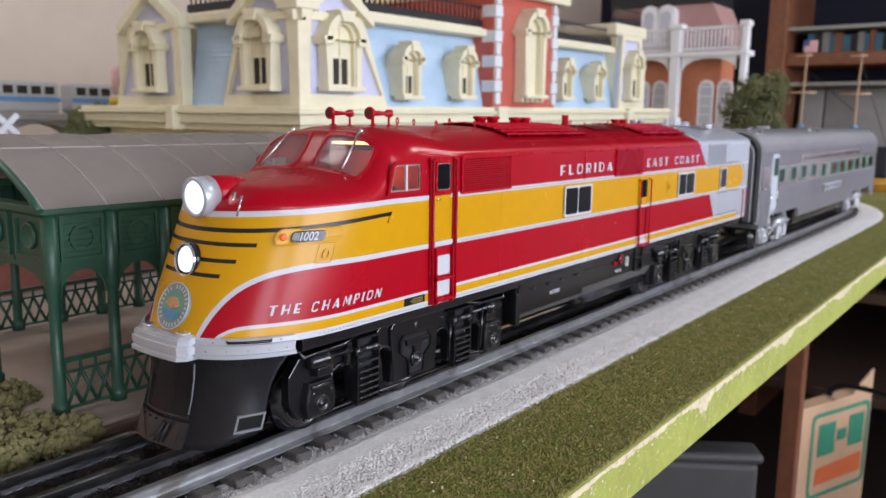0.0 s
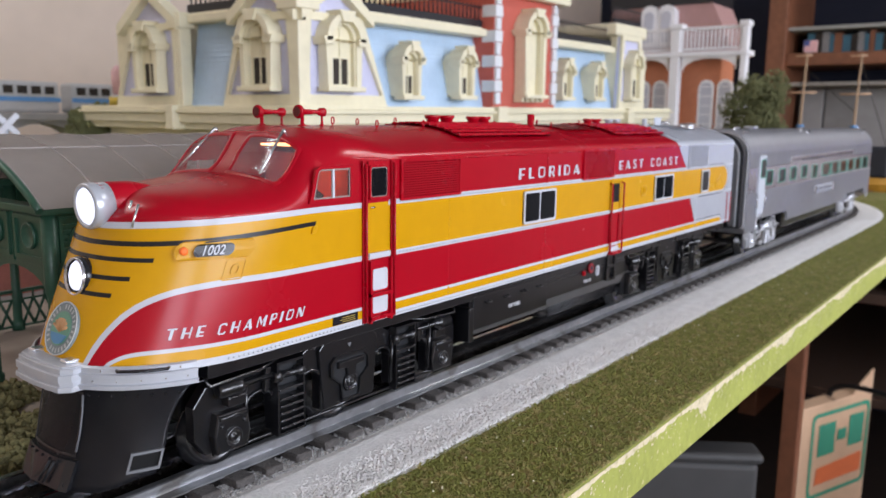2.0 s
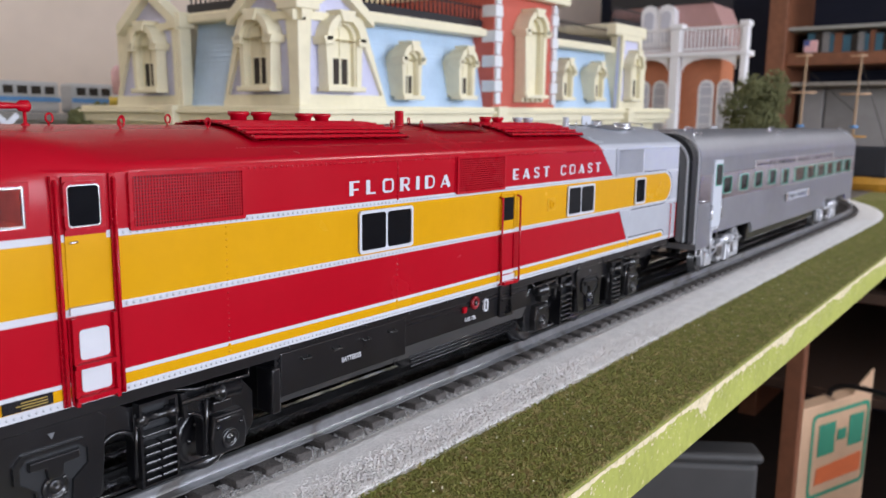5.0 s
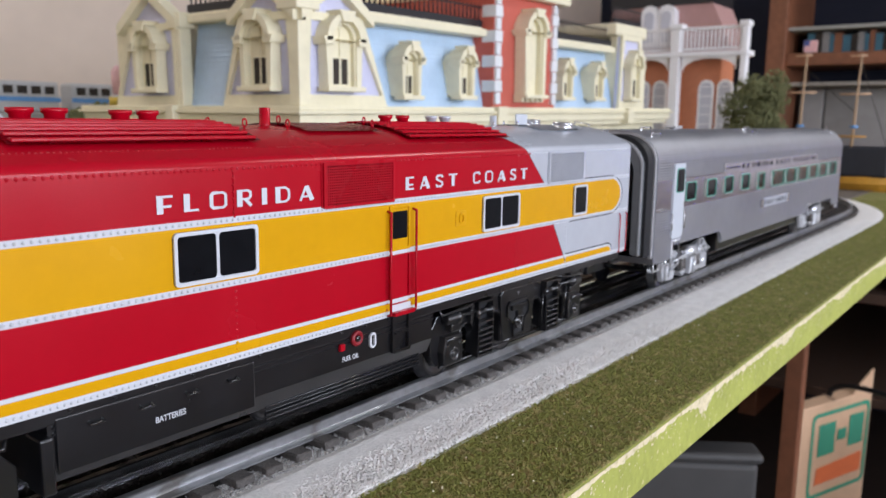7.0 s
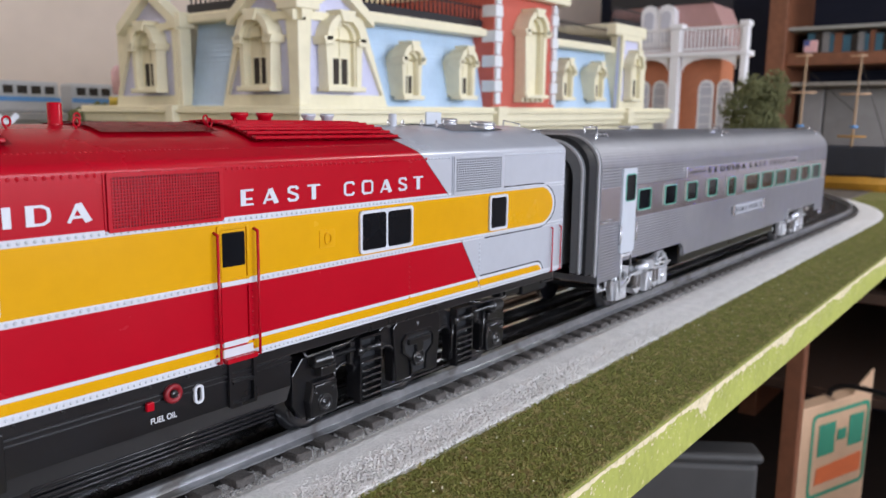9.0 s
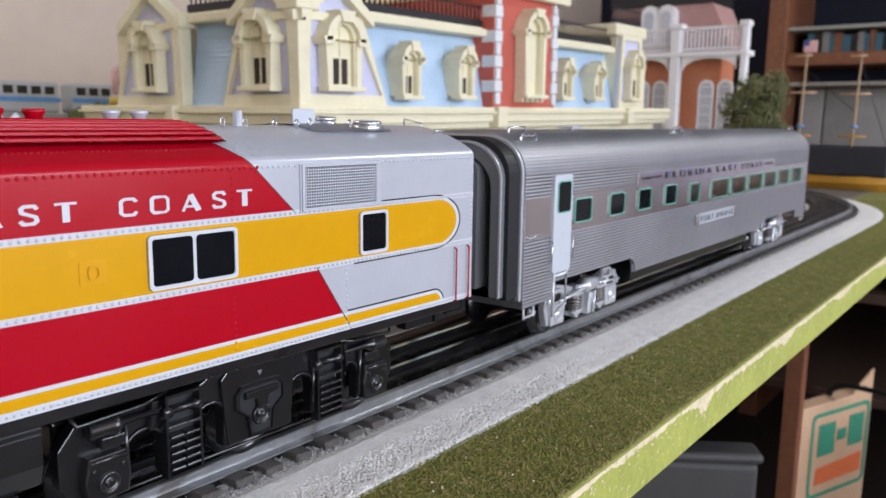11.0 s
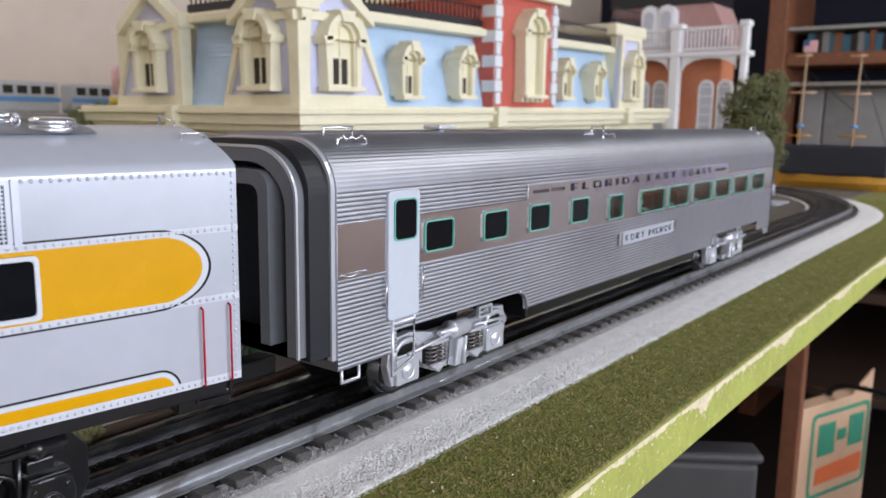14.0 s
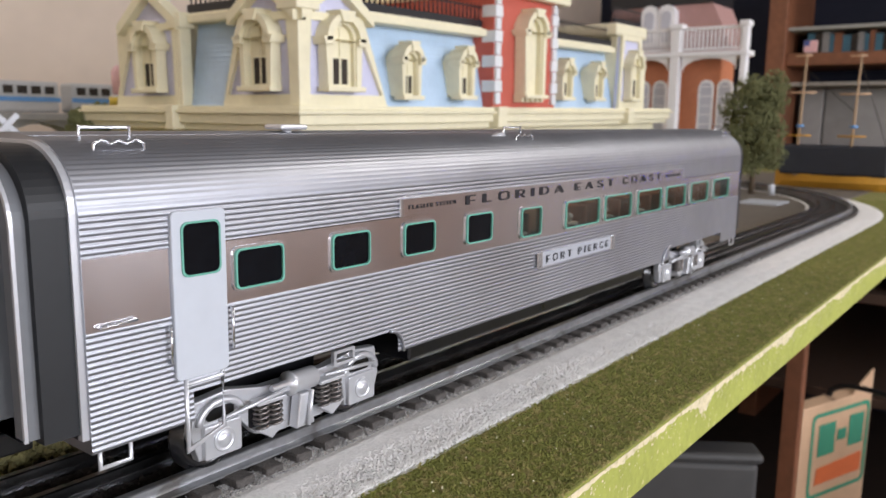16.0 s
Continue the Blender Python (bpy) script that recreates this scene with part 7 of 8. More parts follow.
def cresting(parent, u0, u1, z, at, facing):
    """Black iron cresting: rails and small pointed bars."""
    mk = (lambda u, d, zz: (-u, d, zz)) if facing == "y" else (lambda u, d, zz: (d, -u, zz))
    def bar(name, ua, ub, da, db, za, zb):
        p, q = mk(ua, da, za), mk(ub, db, zb)
        return part(name, box(bmesh.new(), min(p[0], q[0]), max(p[0], q[0]), min(p[1], q[1]), max(p[1], q[1]), za, zb), M_CREST, parent)
    rail = bar("cresting", u0, u1, at - 0.003, at, z, z + 0.007)
    tagged(rail, "black iron roof cresting")
    bar("cresting_rail", u0, u1, at - 0.002, at - 0.0005, z + 0.019, z + 0.0205)
    u = u0 + 0.003
    while u < u1:
        p = mk(u, at - 0.0012, z + 0.006)
        bm = rod(bmesh.new(), p, (p[0], p[1], z + 0.023), 0.0011, 0.0005, 5)
        part("cresting_bar", bm, M_CREST, parent)
        u += 0.0068


def gable_panel(parent, u0, u1, t0, t1, z0, z1, at, facing, gabled=True):
    """The lilac panel of a corner wing in its cream border; t0, t1: how far the sides lean in at the top."""
    mk = (lambda u, v, w: (-u, at + w, v)) if facing == "y" else (lambda u, v, w: (at + w, -u, v))
    part("wing_panel", prism(bmesh.new(), [(u0, z0), (u1, z0), (u1 + t1, z1), (u0 + t0, z1)], lambda u, v, w: mk(u, v, w - 0.004), 0.004), M_LILAC, parent, "lilac rough panel")
    b = 0.0065
    part("wing_border", ring_prism(bmesh.new(), [(u0, z0), (u1, z0), (u1 + t1, z1), (u0 + t0, z1)], [(u0 + b, z0 + b * 1.4), (u1 - b, z0 + b * 1.4), (u1 + t1 - b, z1 - b), (u0 + t0 + b, z1 - b)], mk, 0.0035), M_CREAM, parent, "cream raised border")
    if not gabled:
        return
    mid = (u0 + u1 + t0 + t1) / 2
    half = (u1 + t1 - u0 - t0) / 2
    part("gable", prism(bmesh.new(), [(mid - half, z1), (mid + half, z1), (mid, z1 + half * 0.75)], lambda u, v, w: mk(u, v, w - 0.012), 0.012), M_LILAC, parent, "lilac gable")
    for s in (-1, 1):
        part("gable_board", prism(bmesh.new(), [(mid + s * half * 1.25, z1 - 0.008), (mid + s * half * 1.25, z1 + 0.001), (mid, z1 + half * 0.9), (mid, z1 + half * 0.9 - 0.010)][::s], lambda u, v, w: mk(u, v, w - 0.004), 0.013), M_CREAM, parent, "cream gable board")


def mansard_building():
    B = thing("mansard_building", (-0.434, -0.28, GZ), "cream, pale blue and red model building with mansard roof", "building")
    B.rotation_euler = (0, radians(0.9), 0)
    g = -GZ
    zc0, zc1 = 0.0884 + g, 0.1035 + g
    # lower storey and the great cornice in steps
    part("lower_wall", box(bmesh.new(), -0.72, -0.012, -0.300, -0.012, 0.0, zc0), M_CREAM, B, "cream lower wall")
    for out, za, zb in ((0.004, zc0 - 0.006, zc0), (0.009, zc0, zc0 + 0.0085), (0.013, zc0 + 0.0085, zc0 + 0.0115), (0.010, zc0 + 0.0115, zc1)):
        part("cornice", box(bmesh.new(), -0.728 - out * 0.3, out, -0.305 - out, out, za, zb, 0.0008), M_CREAM, B, "cream moulded cornice")
    for u in (0.258, 0.572):
        part("cornice_block", box(bmesh.new(), -u - 0.016, -u, -0.005, 0.016, zc0 - 0.006, zc1 + 0.0006, 0.0008), M_CREAM, B, "cream cornice block")
    for v in (0.148,):
        part("cornice_block", box(bmesh.new(), -0.005, 0.016, -v - 0.012, -v, zc0 - 0.006, zc1 + 0.0006, 0.0008), M_CREAM, B, "cream cornice block")
    z0, z1 = zc1, 0.1745 + g
    # slopes
    siding(B, 0.095, 0.262, z0, z1, -0.004, 0.014, "y", -0.02, 0)
    siding(B, 0.382, 0.560, z0, z1, -0.004, 0.014, "y")
    siding(B, 0.088, 0.146, z0, z1, -0.004, 0.010, "x", -0.012, 0)
    part("roof_core", box(bmesh.new(), -0.70, -0.020, -0.290, -0.020, z0, z1 + 0.004), M_CREAM, B, "cream core under the slopes")
    for a, b, f in ((0.075, 0.262, "y"), (0.382, 0.556, "y"), (0.07, 0.150, "x")):
        p = (-b, -a, -0.030, 0.0, z1, z1 + 0.0075) if f == "y" else (-0.030, 0.0, -b, -a, z1, z1 + 0.0075)
        part("upper_trim", box(bmesh.new(), *p, 0.0012), M_CREAM, B, "cream upper trim")
        q = (-b, -a, -0.030, -0.006, z1 + 0.0075, z1 + 0.0095) if f == "y" else (-0.030, -0.006, -b, -a, z1 + 0.0075, z1 + 0.0095)
        part("trim_step", box(bmesh.new(), *q), M_CREAM, B)
        cresting(B, a + 0.004, b, z1 + 0.0095, -0.006, f)
    # corner wings with gables
    gable_panel(B, 0.0, 0.099, 0.004, -0.030, z0, z1 + 0.002, 0.0, "y")
    gable_panel(B, 0.0, 0.092, 0.004, -0.024, z0, z1 + 0.002, 0.0, "x")
    gable_panel(B, 0.152, 0.258, 0.004, -0.026, z0, z1 + 0.002, 0.0, "x")
    gable_panel(B, 0.556, 0.634, 0.006, -0.012, z0, z1 + 0.024, 0.004, "y", False)
    part("right_wing", box(bmesh.new(), -0.630, -0.560, -0.10, 0.0, z0, z1 + 0.030), M_CREAM, B, "cream wing body")
    part("right_wing_trim", box(bmesh.new(), -0.638, -0.542, -0.12, 0.008, z1 + 0.022, z1 + 0.038, 0.003), M_CREAM, B, "cream wing trim")
    cresting(B, 0.548, 0.634, z1 + 0.038, 0.000, "y")
    cresting(B, -0.006, 0.10, z1 + 0.036, 0.006, "x")
    part("corner_post", box(bmesh.new(), -0.008, 0.0040, -0.008, 0.0040, z0, z1 + 0.012, 0.001), M_CREAM, B, "cream corner post")
    part("corner_post_cap", box(bmesh.new(), -0.014, 0.010, -0.014, 0.010, z1 + 0.002, z1 + 0.012, 0.001), M_CREAM, B, "cream post cap")
    for v in (0.146, 0.153):
        part("post", box(bmesh.new(), -0.006, 0.0055, -v - 0.006, -v, z0, z1 + 0.010, 0.001), M_CREAM, B, "cream wall post")
    part("post_cap", box(bmesh.new(), -0.008, 0.0080, -0.163, -0.142, z1 - 0.004, z1 + 0.006, 0.001), M_CREAM, B, "cream post cap")
    # dormers
    fy, fx = wall_to(0, 0.002, "y"), wall_to(0.002, 0, "x")
    dormer(B, fy, 0.0390, 0.1150 + g, 0.1775 + g, 0.047)
    dormer(B, wall_to(0, 0.0, "y"), 0.1263, 0.1095 + g, 0.1600 + g, 0.031)
    dormer(B, wall_to(0, 0.0, "y"), 0.2105, 0.1105 + g, 0.1610 + g, 0.031)
    dormer(B, wall_to(0, 0.0, "y"), 0.4140, 0.1120 + g, 0.1600 + g, 0.031)
    dormer(B, wall_to(0, 0.0, "y"), 0.4950, 0.1120 + g, 0.1600 + g, 0.031)
    dormer(B, wall_to(0, 0.006, "y"), 0.5930, 0.1130 + g, 0.1790 + g, 0.042)
    dormer(B, fx, 0.0390, 0.1150 + g, 0.1775 + g, 0.045)
    dormer(B, fx, 0.1940, 0.1150 + g, 0.1775 + g, 0.045)
    # the red tower with white quoins
    part("tower", box(bmesh.new(), -0.384, -0.257, -0.15, 0.008, z0, 0.30), M_BRICK, B, "red tower wall")
    for u in (0.257, 0.372):
        for k in range(15):
            w = 0.0115 if k % 2 else 0.0065
            za = z0 + 0.003 + k * 0.0125
            part("quoin", box(bmesh.new(), -(u + 0.006) - w / 2 - 0.001, -(u + 0.006) + w / 2 + 0.001, -0.006 if k % 2 else -0.001, 0.0115, za, za + 0.0118, 0.0007, 1), M_QUOIN, B, "pale quoin block")
    dormer(B, wall_to(0, 0.009, "y"), 0.3180, 0.1130 + g, 0.2050 + g, 0.050, panes=False, deep=0.015)
    part("tower_cornice", box(bmesh.new(), -0.397, -0.244, -0.16, 0.020, 0.2165 + g, 0.2260 + g, 0.002), M_CREAM, B, "cream tower cornice")
    return B


mansard_building()


# ---- the station canopy ----
def canopy():
    K = thing("station_canopy", (-0.123, -0.060, -0.0045), "dark green cast-iron station canopy with dusty arched roof", "canopy")
    n, pitch, span = 9, 0.0205, 0.120
    length = n * pitch
    ztop, zf = 0.0690, 0.0500
    panel_in = lambda u, v, w: (-u, w, v)
    for row, y in ((0, 0.0), (1, -span)):
        for k in range(n + 1):
            x = -k * pitch
            post = part("post", lathe(bmesh.new(), (x, y, 0), (0, 0, 1), [(0, 0.0030), (0.004, 0.0030), (0.0045, 0.0022), (0.040, 0.0019), (0.042, 0.0026), (ztop, 0.0026)], 8), M_IRON, K, "green iron post")
        for k in range(n):
            x0 = -k * pitch - 0.0022
            x1 = x0 - pitch + 0.0044
            # frieze panel: frame, louvres, ring
            fr = part("frieze_panel", box(bmesh.new(), x1 - 0.002, x0 + 0.002, y - 0.0008, y + 0.0006, zf, ztop), M_IRON, K, "green louvred frieze panel")
            part("panel_frame", ring_prism(bmesh.new(), rounded(x1 + 0.0004, x0 - 0.0004, zf + 0.0015, ztop - 0.0025, 0.0004, 2), rounded(x1 + 0.0016, x0 - 0.0016, zf + 0.0027, ztop - 0.0037, 0.0003, 2), on_side(y + 0.0006), 0.0010), M_IRON, fr)
            cx, cz = (x0 + x1) / 2, (zf + ztop) / 2 - 0.0004
            if row == 0:
                for j in range(6):
                    z = zf + 0.0036 + j * 0.0019
                    part("louvre", box(bmesh.new(), x1 + 0.0018, x0 - 0.0018, y + 0.0004, y + 0.0013, z, z + 0.0009), M_IRON, fr)
                part("medallion", ring_prism(bmesh.new(), rounded(cx - 0.0045, cx + 0.0045, cz - 0.0045, cz + 0.0045, 0.00449, 5), rounded(cx - 0.0036, cx + 0.0036, cz - 0.0036, cz + 0.0036, 0.00359, 5), on_side(y + 0.0006), 0.0011), M_IRON, fr, "round ring")
            # arch bracket under the frieze
            m = 8
            half = (x0 - x1) / 2
            lower = [(cx + half * math.cos(math.pi * j / m), zf - 0.0105 + 0.0090 * math.sin(math.pi * j / m)) for j in range(m + 1)]
            part("arch", prism(bmesh.new(), [(x0 + 0.001, zf)] + [(x0 + 0.001, zf - 0.0105)] + lower + [(x1 - 0.001, zf - 0.0105), (x1 - 0.001, zf)], on_side(y - 0.0008), 0.0014), M_IRON, K, "green arch bracket")
            # lattice railing
            if row == 1 or k >= 0:
                rl = part("railing", box(bmesh.new(), x1 - 0.001, x0 + 0.001, y - 0.0008, y + 0.0008, 0.0175, 0.0190), M_IRON, K, "green lattice railing")
                part("railing_mid", box(bmesh.new(), x1 - 0.001, x0 + 0.001, y - 0.0006, y + 0.0006, 0.0138, 0.0146), M_IRON, rl)
                part("railing_foot", box(bmesh.new(), x1 - 0.001, x0 + 0.001, y - 0.0006, y + 0.0006, 0.0012, 0.0022), M_IRON, rl)
                for j in range(3):
                    a = x1 + (x0 - x1) * j / 3
                    b = x1 + (x0 - x1) * (j + 1) / 3
                    part("lattice_bar", wire(bmesh.new(), [(a, y, 0.0018), (b, y, 0.0142)], 0.0007, 4), M_IRON, rl)
                    part("lattice_bar", wire(bmesh.new(), [(b, y, 0.0018), (a, y, 0.0142)], 0.0007, 4), M_IRON, rl)
                    part("baluster", wire(bmesh.new(), [(b, y, 0.0142), (b, y, 0.0180)], 0.0006, 4), M_IRON, rl)
        part("eave_beam", box(bmesh.new(), -length - 0.004, 0.004, y - 0.0035, y + 0.0035, ztop - 0.0015, ztop + 0.0012, 0.0005), M_IRON, K, "green eave beam")
    # end screen towards the train's front
    for k in range(1, 4):
        y = -span * k / 4
        if k == 2:
            part("post", lathe(bmesh.new(), (0, -0.0475, 0), (0, 0, 1), [(0, 0.0030), (0.004, 0.0030), (0.0045, 0.0022), (0.040, 0.0019), (ztop, 0.0024)], 8), M_IRON, K, "green iron post")
    part("end_beam", box(bmesh.new(), -0.003, 0.003, -span, 0, ztop - 0.0015, ztop + 0.001, 0.0004), M_IRON, K, "green end beam")
    for k in range(5):
        y0, y1 = -span * k / 5 - 0.001, -span * (k + 1) / 5 + 0.001
        fr = part("frieze_panel", box(bmesh.new(), -0.0006, 0.0006, y1, y0, zf, ztop), M_IRON, K, "green louvred end panel")
        part("panel_frame", ring_prism(bmesh.new(), rounded(y1 + 0.001, y0 - 0.001, zf + 0.0015, ztop - 0.0025, 0.0004, 2), rounded(y1 + 0.0025, y0 - 0.0025, zf + 0.003, ztop - 0.004, 0.0003, 2), lambda u, v, w: (0.0006 + w, u, v), 0.0009), M_IRON, fr)
        part("medallion", lathe(bmesh.new(), (0.0004, (y0 + y1) / 2, (zf + ztop) / 2), (1, 0, 0), [(0, 0.0046), (0.0012, 0.0046), (0.0012, 0.0038), (0.0003, 0.0036), (0.0003, 0.0002)], 16), M_IRON, fr)
    for cy in (-0.0235, -0.084):
        half = 0.0215 if cy > -0.05 else 0.034
        lower = [(cy + half * math.cos(math.pi * j / 10), zf - 0.011 + 0.0095 * math.sin(math.pi * j / 10)) for j in range(11)]
        part("arch", prism(bmesh.new(), [(cy + half + 0.002, zf), (cy + half + 0.002, zf - 0.011)] + lower + [(cy - half - 0.002, zf - 0.011), (cy - half - 0.002, zf)], lambda u, v, w: (w - 0.0007, u, v), 0.0014), M_IRON, K, "green arch bracket")
    # arched roof sheet with ribs
    m = 24
    ends = (0.005, -length - 0.005)
    half, rise = span / 2 + 0.005, 0.0215
    zr = ztop + 0.0008
    R = (half * half + rise * rise) / (2 * rise)
    amax = math.asin(half / R)
    curve = [(-span / 2 + R * math.sin(amax * (1 - 2 * k / m)), zr + rise - R + R * math.cos(amax * (1 - 2 * k / m))) for k in range(m + 1)]
    bm = bmesh.new()
    a = [bm.verts.new((ends[0], y, z)) for y, z in curve]
    b = [bm.verts.new((ends[1], y, z)) for y, z in curve]
    for k in range(m):
        bm.faces.new((a[k], a[k + 1], b[k + 1], b[k])).smooth = True
    bmesh.ops.solidify(bm, geom=bm.faces[:], thickness=0.0008)
    bmesh.ops.recalc_face_normals(bm, faces=bm.faces[:])
    roof = part("roof", bm, M_CANOPY, K, "dusty grey translucent arched roof")
    for k in range(n + 1):
        x = 0.004 - (length + 0.008) * k / n
        part("roof_rib", wire(bmesh.new(), [(x, y, z + 0.0001) for y, z in curve], 0.0004, 5), M_CANOPYRIB, roof, "grey rib")
    for j in (7, 17):
        y, z = curve[j]
        part("roof_batten", box(bmesh.new(), ends[1], ends[0], y - 0.0003, y + 0.0003, z - 0.0002, z + 0.0003), M_CANOPYRIB, roof)
    for x in ends:
        part("end_rib", wire(bmesh.new(), [(x, y, z - 0.0006) for y, z in curve], 0.0013, 6), M_IRON, roof, "green end rib")
    return K


canopy()
PLAT = tagged(new("platform"), "tan station platform with a brown edge", "platform", kind="structure")
part("platform_top", box(bmesh.new(), -0.62, 0.3, -0.235, -0.0425, GZ + 0.0005, -0.0045, 0.0004), M_PLATFORM, PLAT, "tan platform slab")
part("platform_edge", box(bmesh.new(), -0.62, 0.3, -0.0422, -0.0385, GZ + 0.0004, -0.0052, 0.0004), M_PLATEDGE, PLAT, "brown platform edge")
part("platform_walk", box(bmesh.new(), -0.62, 0.3, -0.262, -0.2355, GZ + 0.0005, -0.0060, 0.0004), material("pale_grey_walk", (0.42, 0.40, 0.38), 0.85), PLAT, "pale grey walk")
tagged(part("brick_wall", box(bmesh.new(), -0.45, 0.3, -0.300, -0.268, GZ, 0.0200, 0.001), material("dull_pink_brick", (0.36, 0.13, 0.10), 0.8, vary=0.15, scale=60)), "low dull pink brick wall behind the platform", "wall", kind="structure")


# ---- plants ----
def clump(name, spots, mat, label, category, parent_at, seed, r0, r1, count, stuff=False):
    """A shrub of many small uneven lobes round the given spots."""
    rnd = random.Random(seed)
    verts, faces = [], []
    bm0 = bmesh.new()
    bmesh.ops.create_icosphere(bm0, subdivisions=1, radius=1.0)
    base = [v.co.copy() for v in bm0.verts]
    fac = [tuple(v.index for v in f.verts) for f in bm0.faces]
    bm0.free()
    for cx, cy, cz, R in spots:
        for k in range(count):
            d = Vector((rnd.gauss(0, 1), rnd.gauss(0, 1), rnd.gauss(0, 1))).normalized() * R * rnd.uniform(0.35, 1.0)
            d.z = abs(d.z) * 0.85 if stuff else d.z
            r = rnd.uniform(r0, r1)
            n = len(verts)
            for v in base:
                q = v * r * rnd.uniform(0.65, 1.3)
                verts.append((cx + d.x + q.x, cy + d.y + q.y, cz + d.z + q.z))
            faces.extend(tuple(i + n for i in f) for f in fac)
    me = bpy.data.meshes.new(name)
    me.from_pydata(verts, [], faces)
    me.materials.append(mat)
    ob = new(name, me)
    return ob, label, category


for k, (x, y, R) in enumerate(((-0.119, -0.043, 0.0085), (-0.110, -0.052, 0.0095), (-0.101, -0.043, 0.009), (-0.112, -0.036, 0.007), (-0.104, -0.060, 0.010), (-0.093, -0.052, 0.011), (-0.119, -0.088, 0.010), (-0.108, -0.080, 0.011), (-0.094, -0.038, 0.008))):
    ob, lab, cat = clump("lichen_bush", [(x, y, GZ + 0.002, R)], M_LICHEN, "", "", None, 20 + k, 0.0006, 0.0017, 420, True)
    tagged(ob, "olive green lichen bush beside the track", "bush", "bushes beside the platform")


def tree(name, x, y, h, crown, seed, label):
    T = thing(name, (x, y, GZ), label, "tree")
    bm = bmesh.new()
    pts = [(0, 0, -0.002), (0.002, 0.001, h * 0.3), (-0.002, 0.001, h * 0.6), (0.001, 0, h * 0.9)]
    for (a, b), (r0, r1) in zip(zip(pts, pts[1:]), ((0.0045, 0.0038), (0.0038, 0.0028), (0.0028, 0.001))):
        rod(bm, a, b, r0, r1, 9)
    rnd = random.Random(seed)
    spots = []
    for k in range(15):
        z = h * (0.25 + 0.7 * k / 14)
        a = k * 2.4
        reach = crown * (1.0 - 0.65 * abs(k / 14 - 0.35) ** 1.2) * rnd.uniform(0.55, 1.0)
        tip = (reach * 0.7 * math.cos(a), reach * 0.7 * math.sin(a), z + 0.01)
        rod(bm, (0, 0, z - 0.008), tip, 0.0016, 0.0006, 6)
        spots.append((tip[0], tip[1], tip[2], crown * 0.42))
    spots.append((0, 0, h * 0.95, crown * 0.35))
    part("trunk", bm, M_BARK, T, "brown trunk and limbs")
    ob, l, c = clump("crown", spots, M_LEAF, "", "", None, seed, 0.0008, 0.0022, 520)
    ob.parent = T
    tagged(ob, "dark green clumped foliage")
    return T


tree("model_tree", -1.197, -0.1535, 0.156, 0.056, 3, "dark green model tree at the bend of the track")
tree("model_tree", -0.435, -0.60, 0.098, 0.030, 5, "small dark model tree before the stone wall")

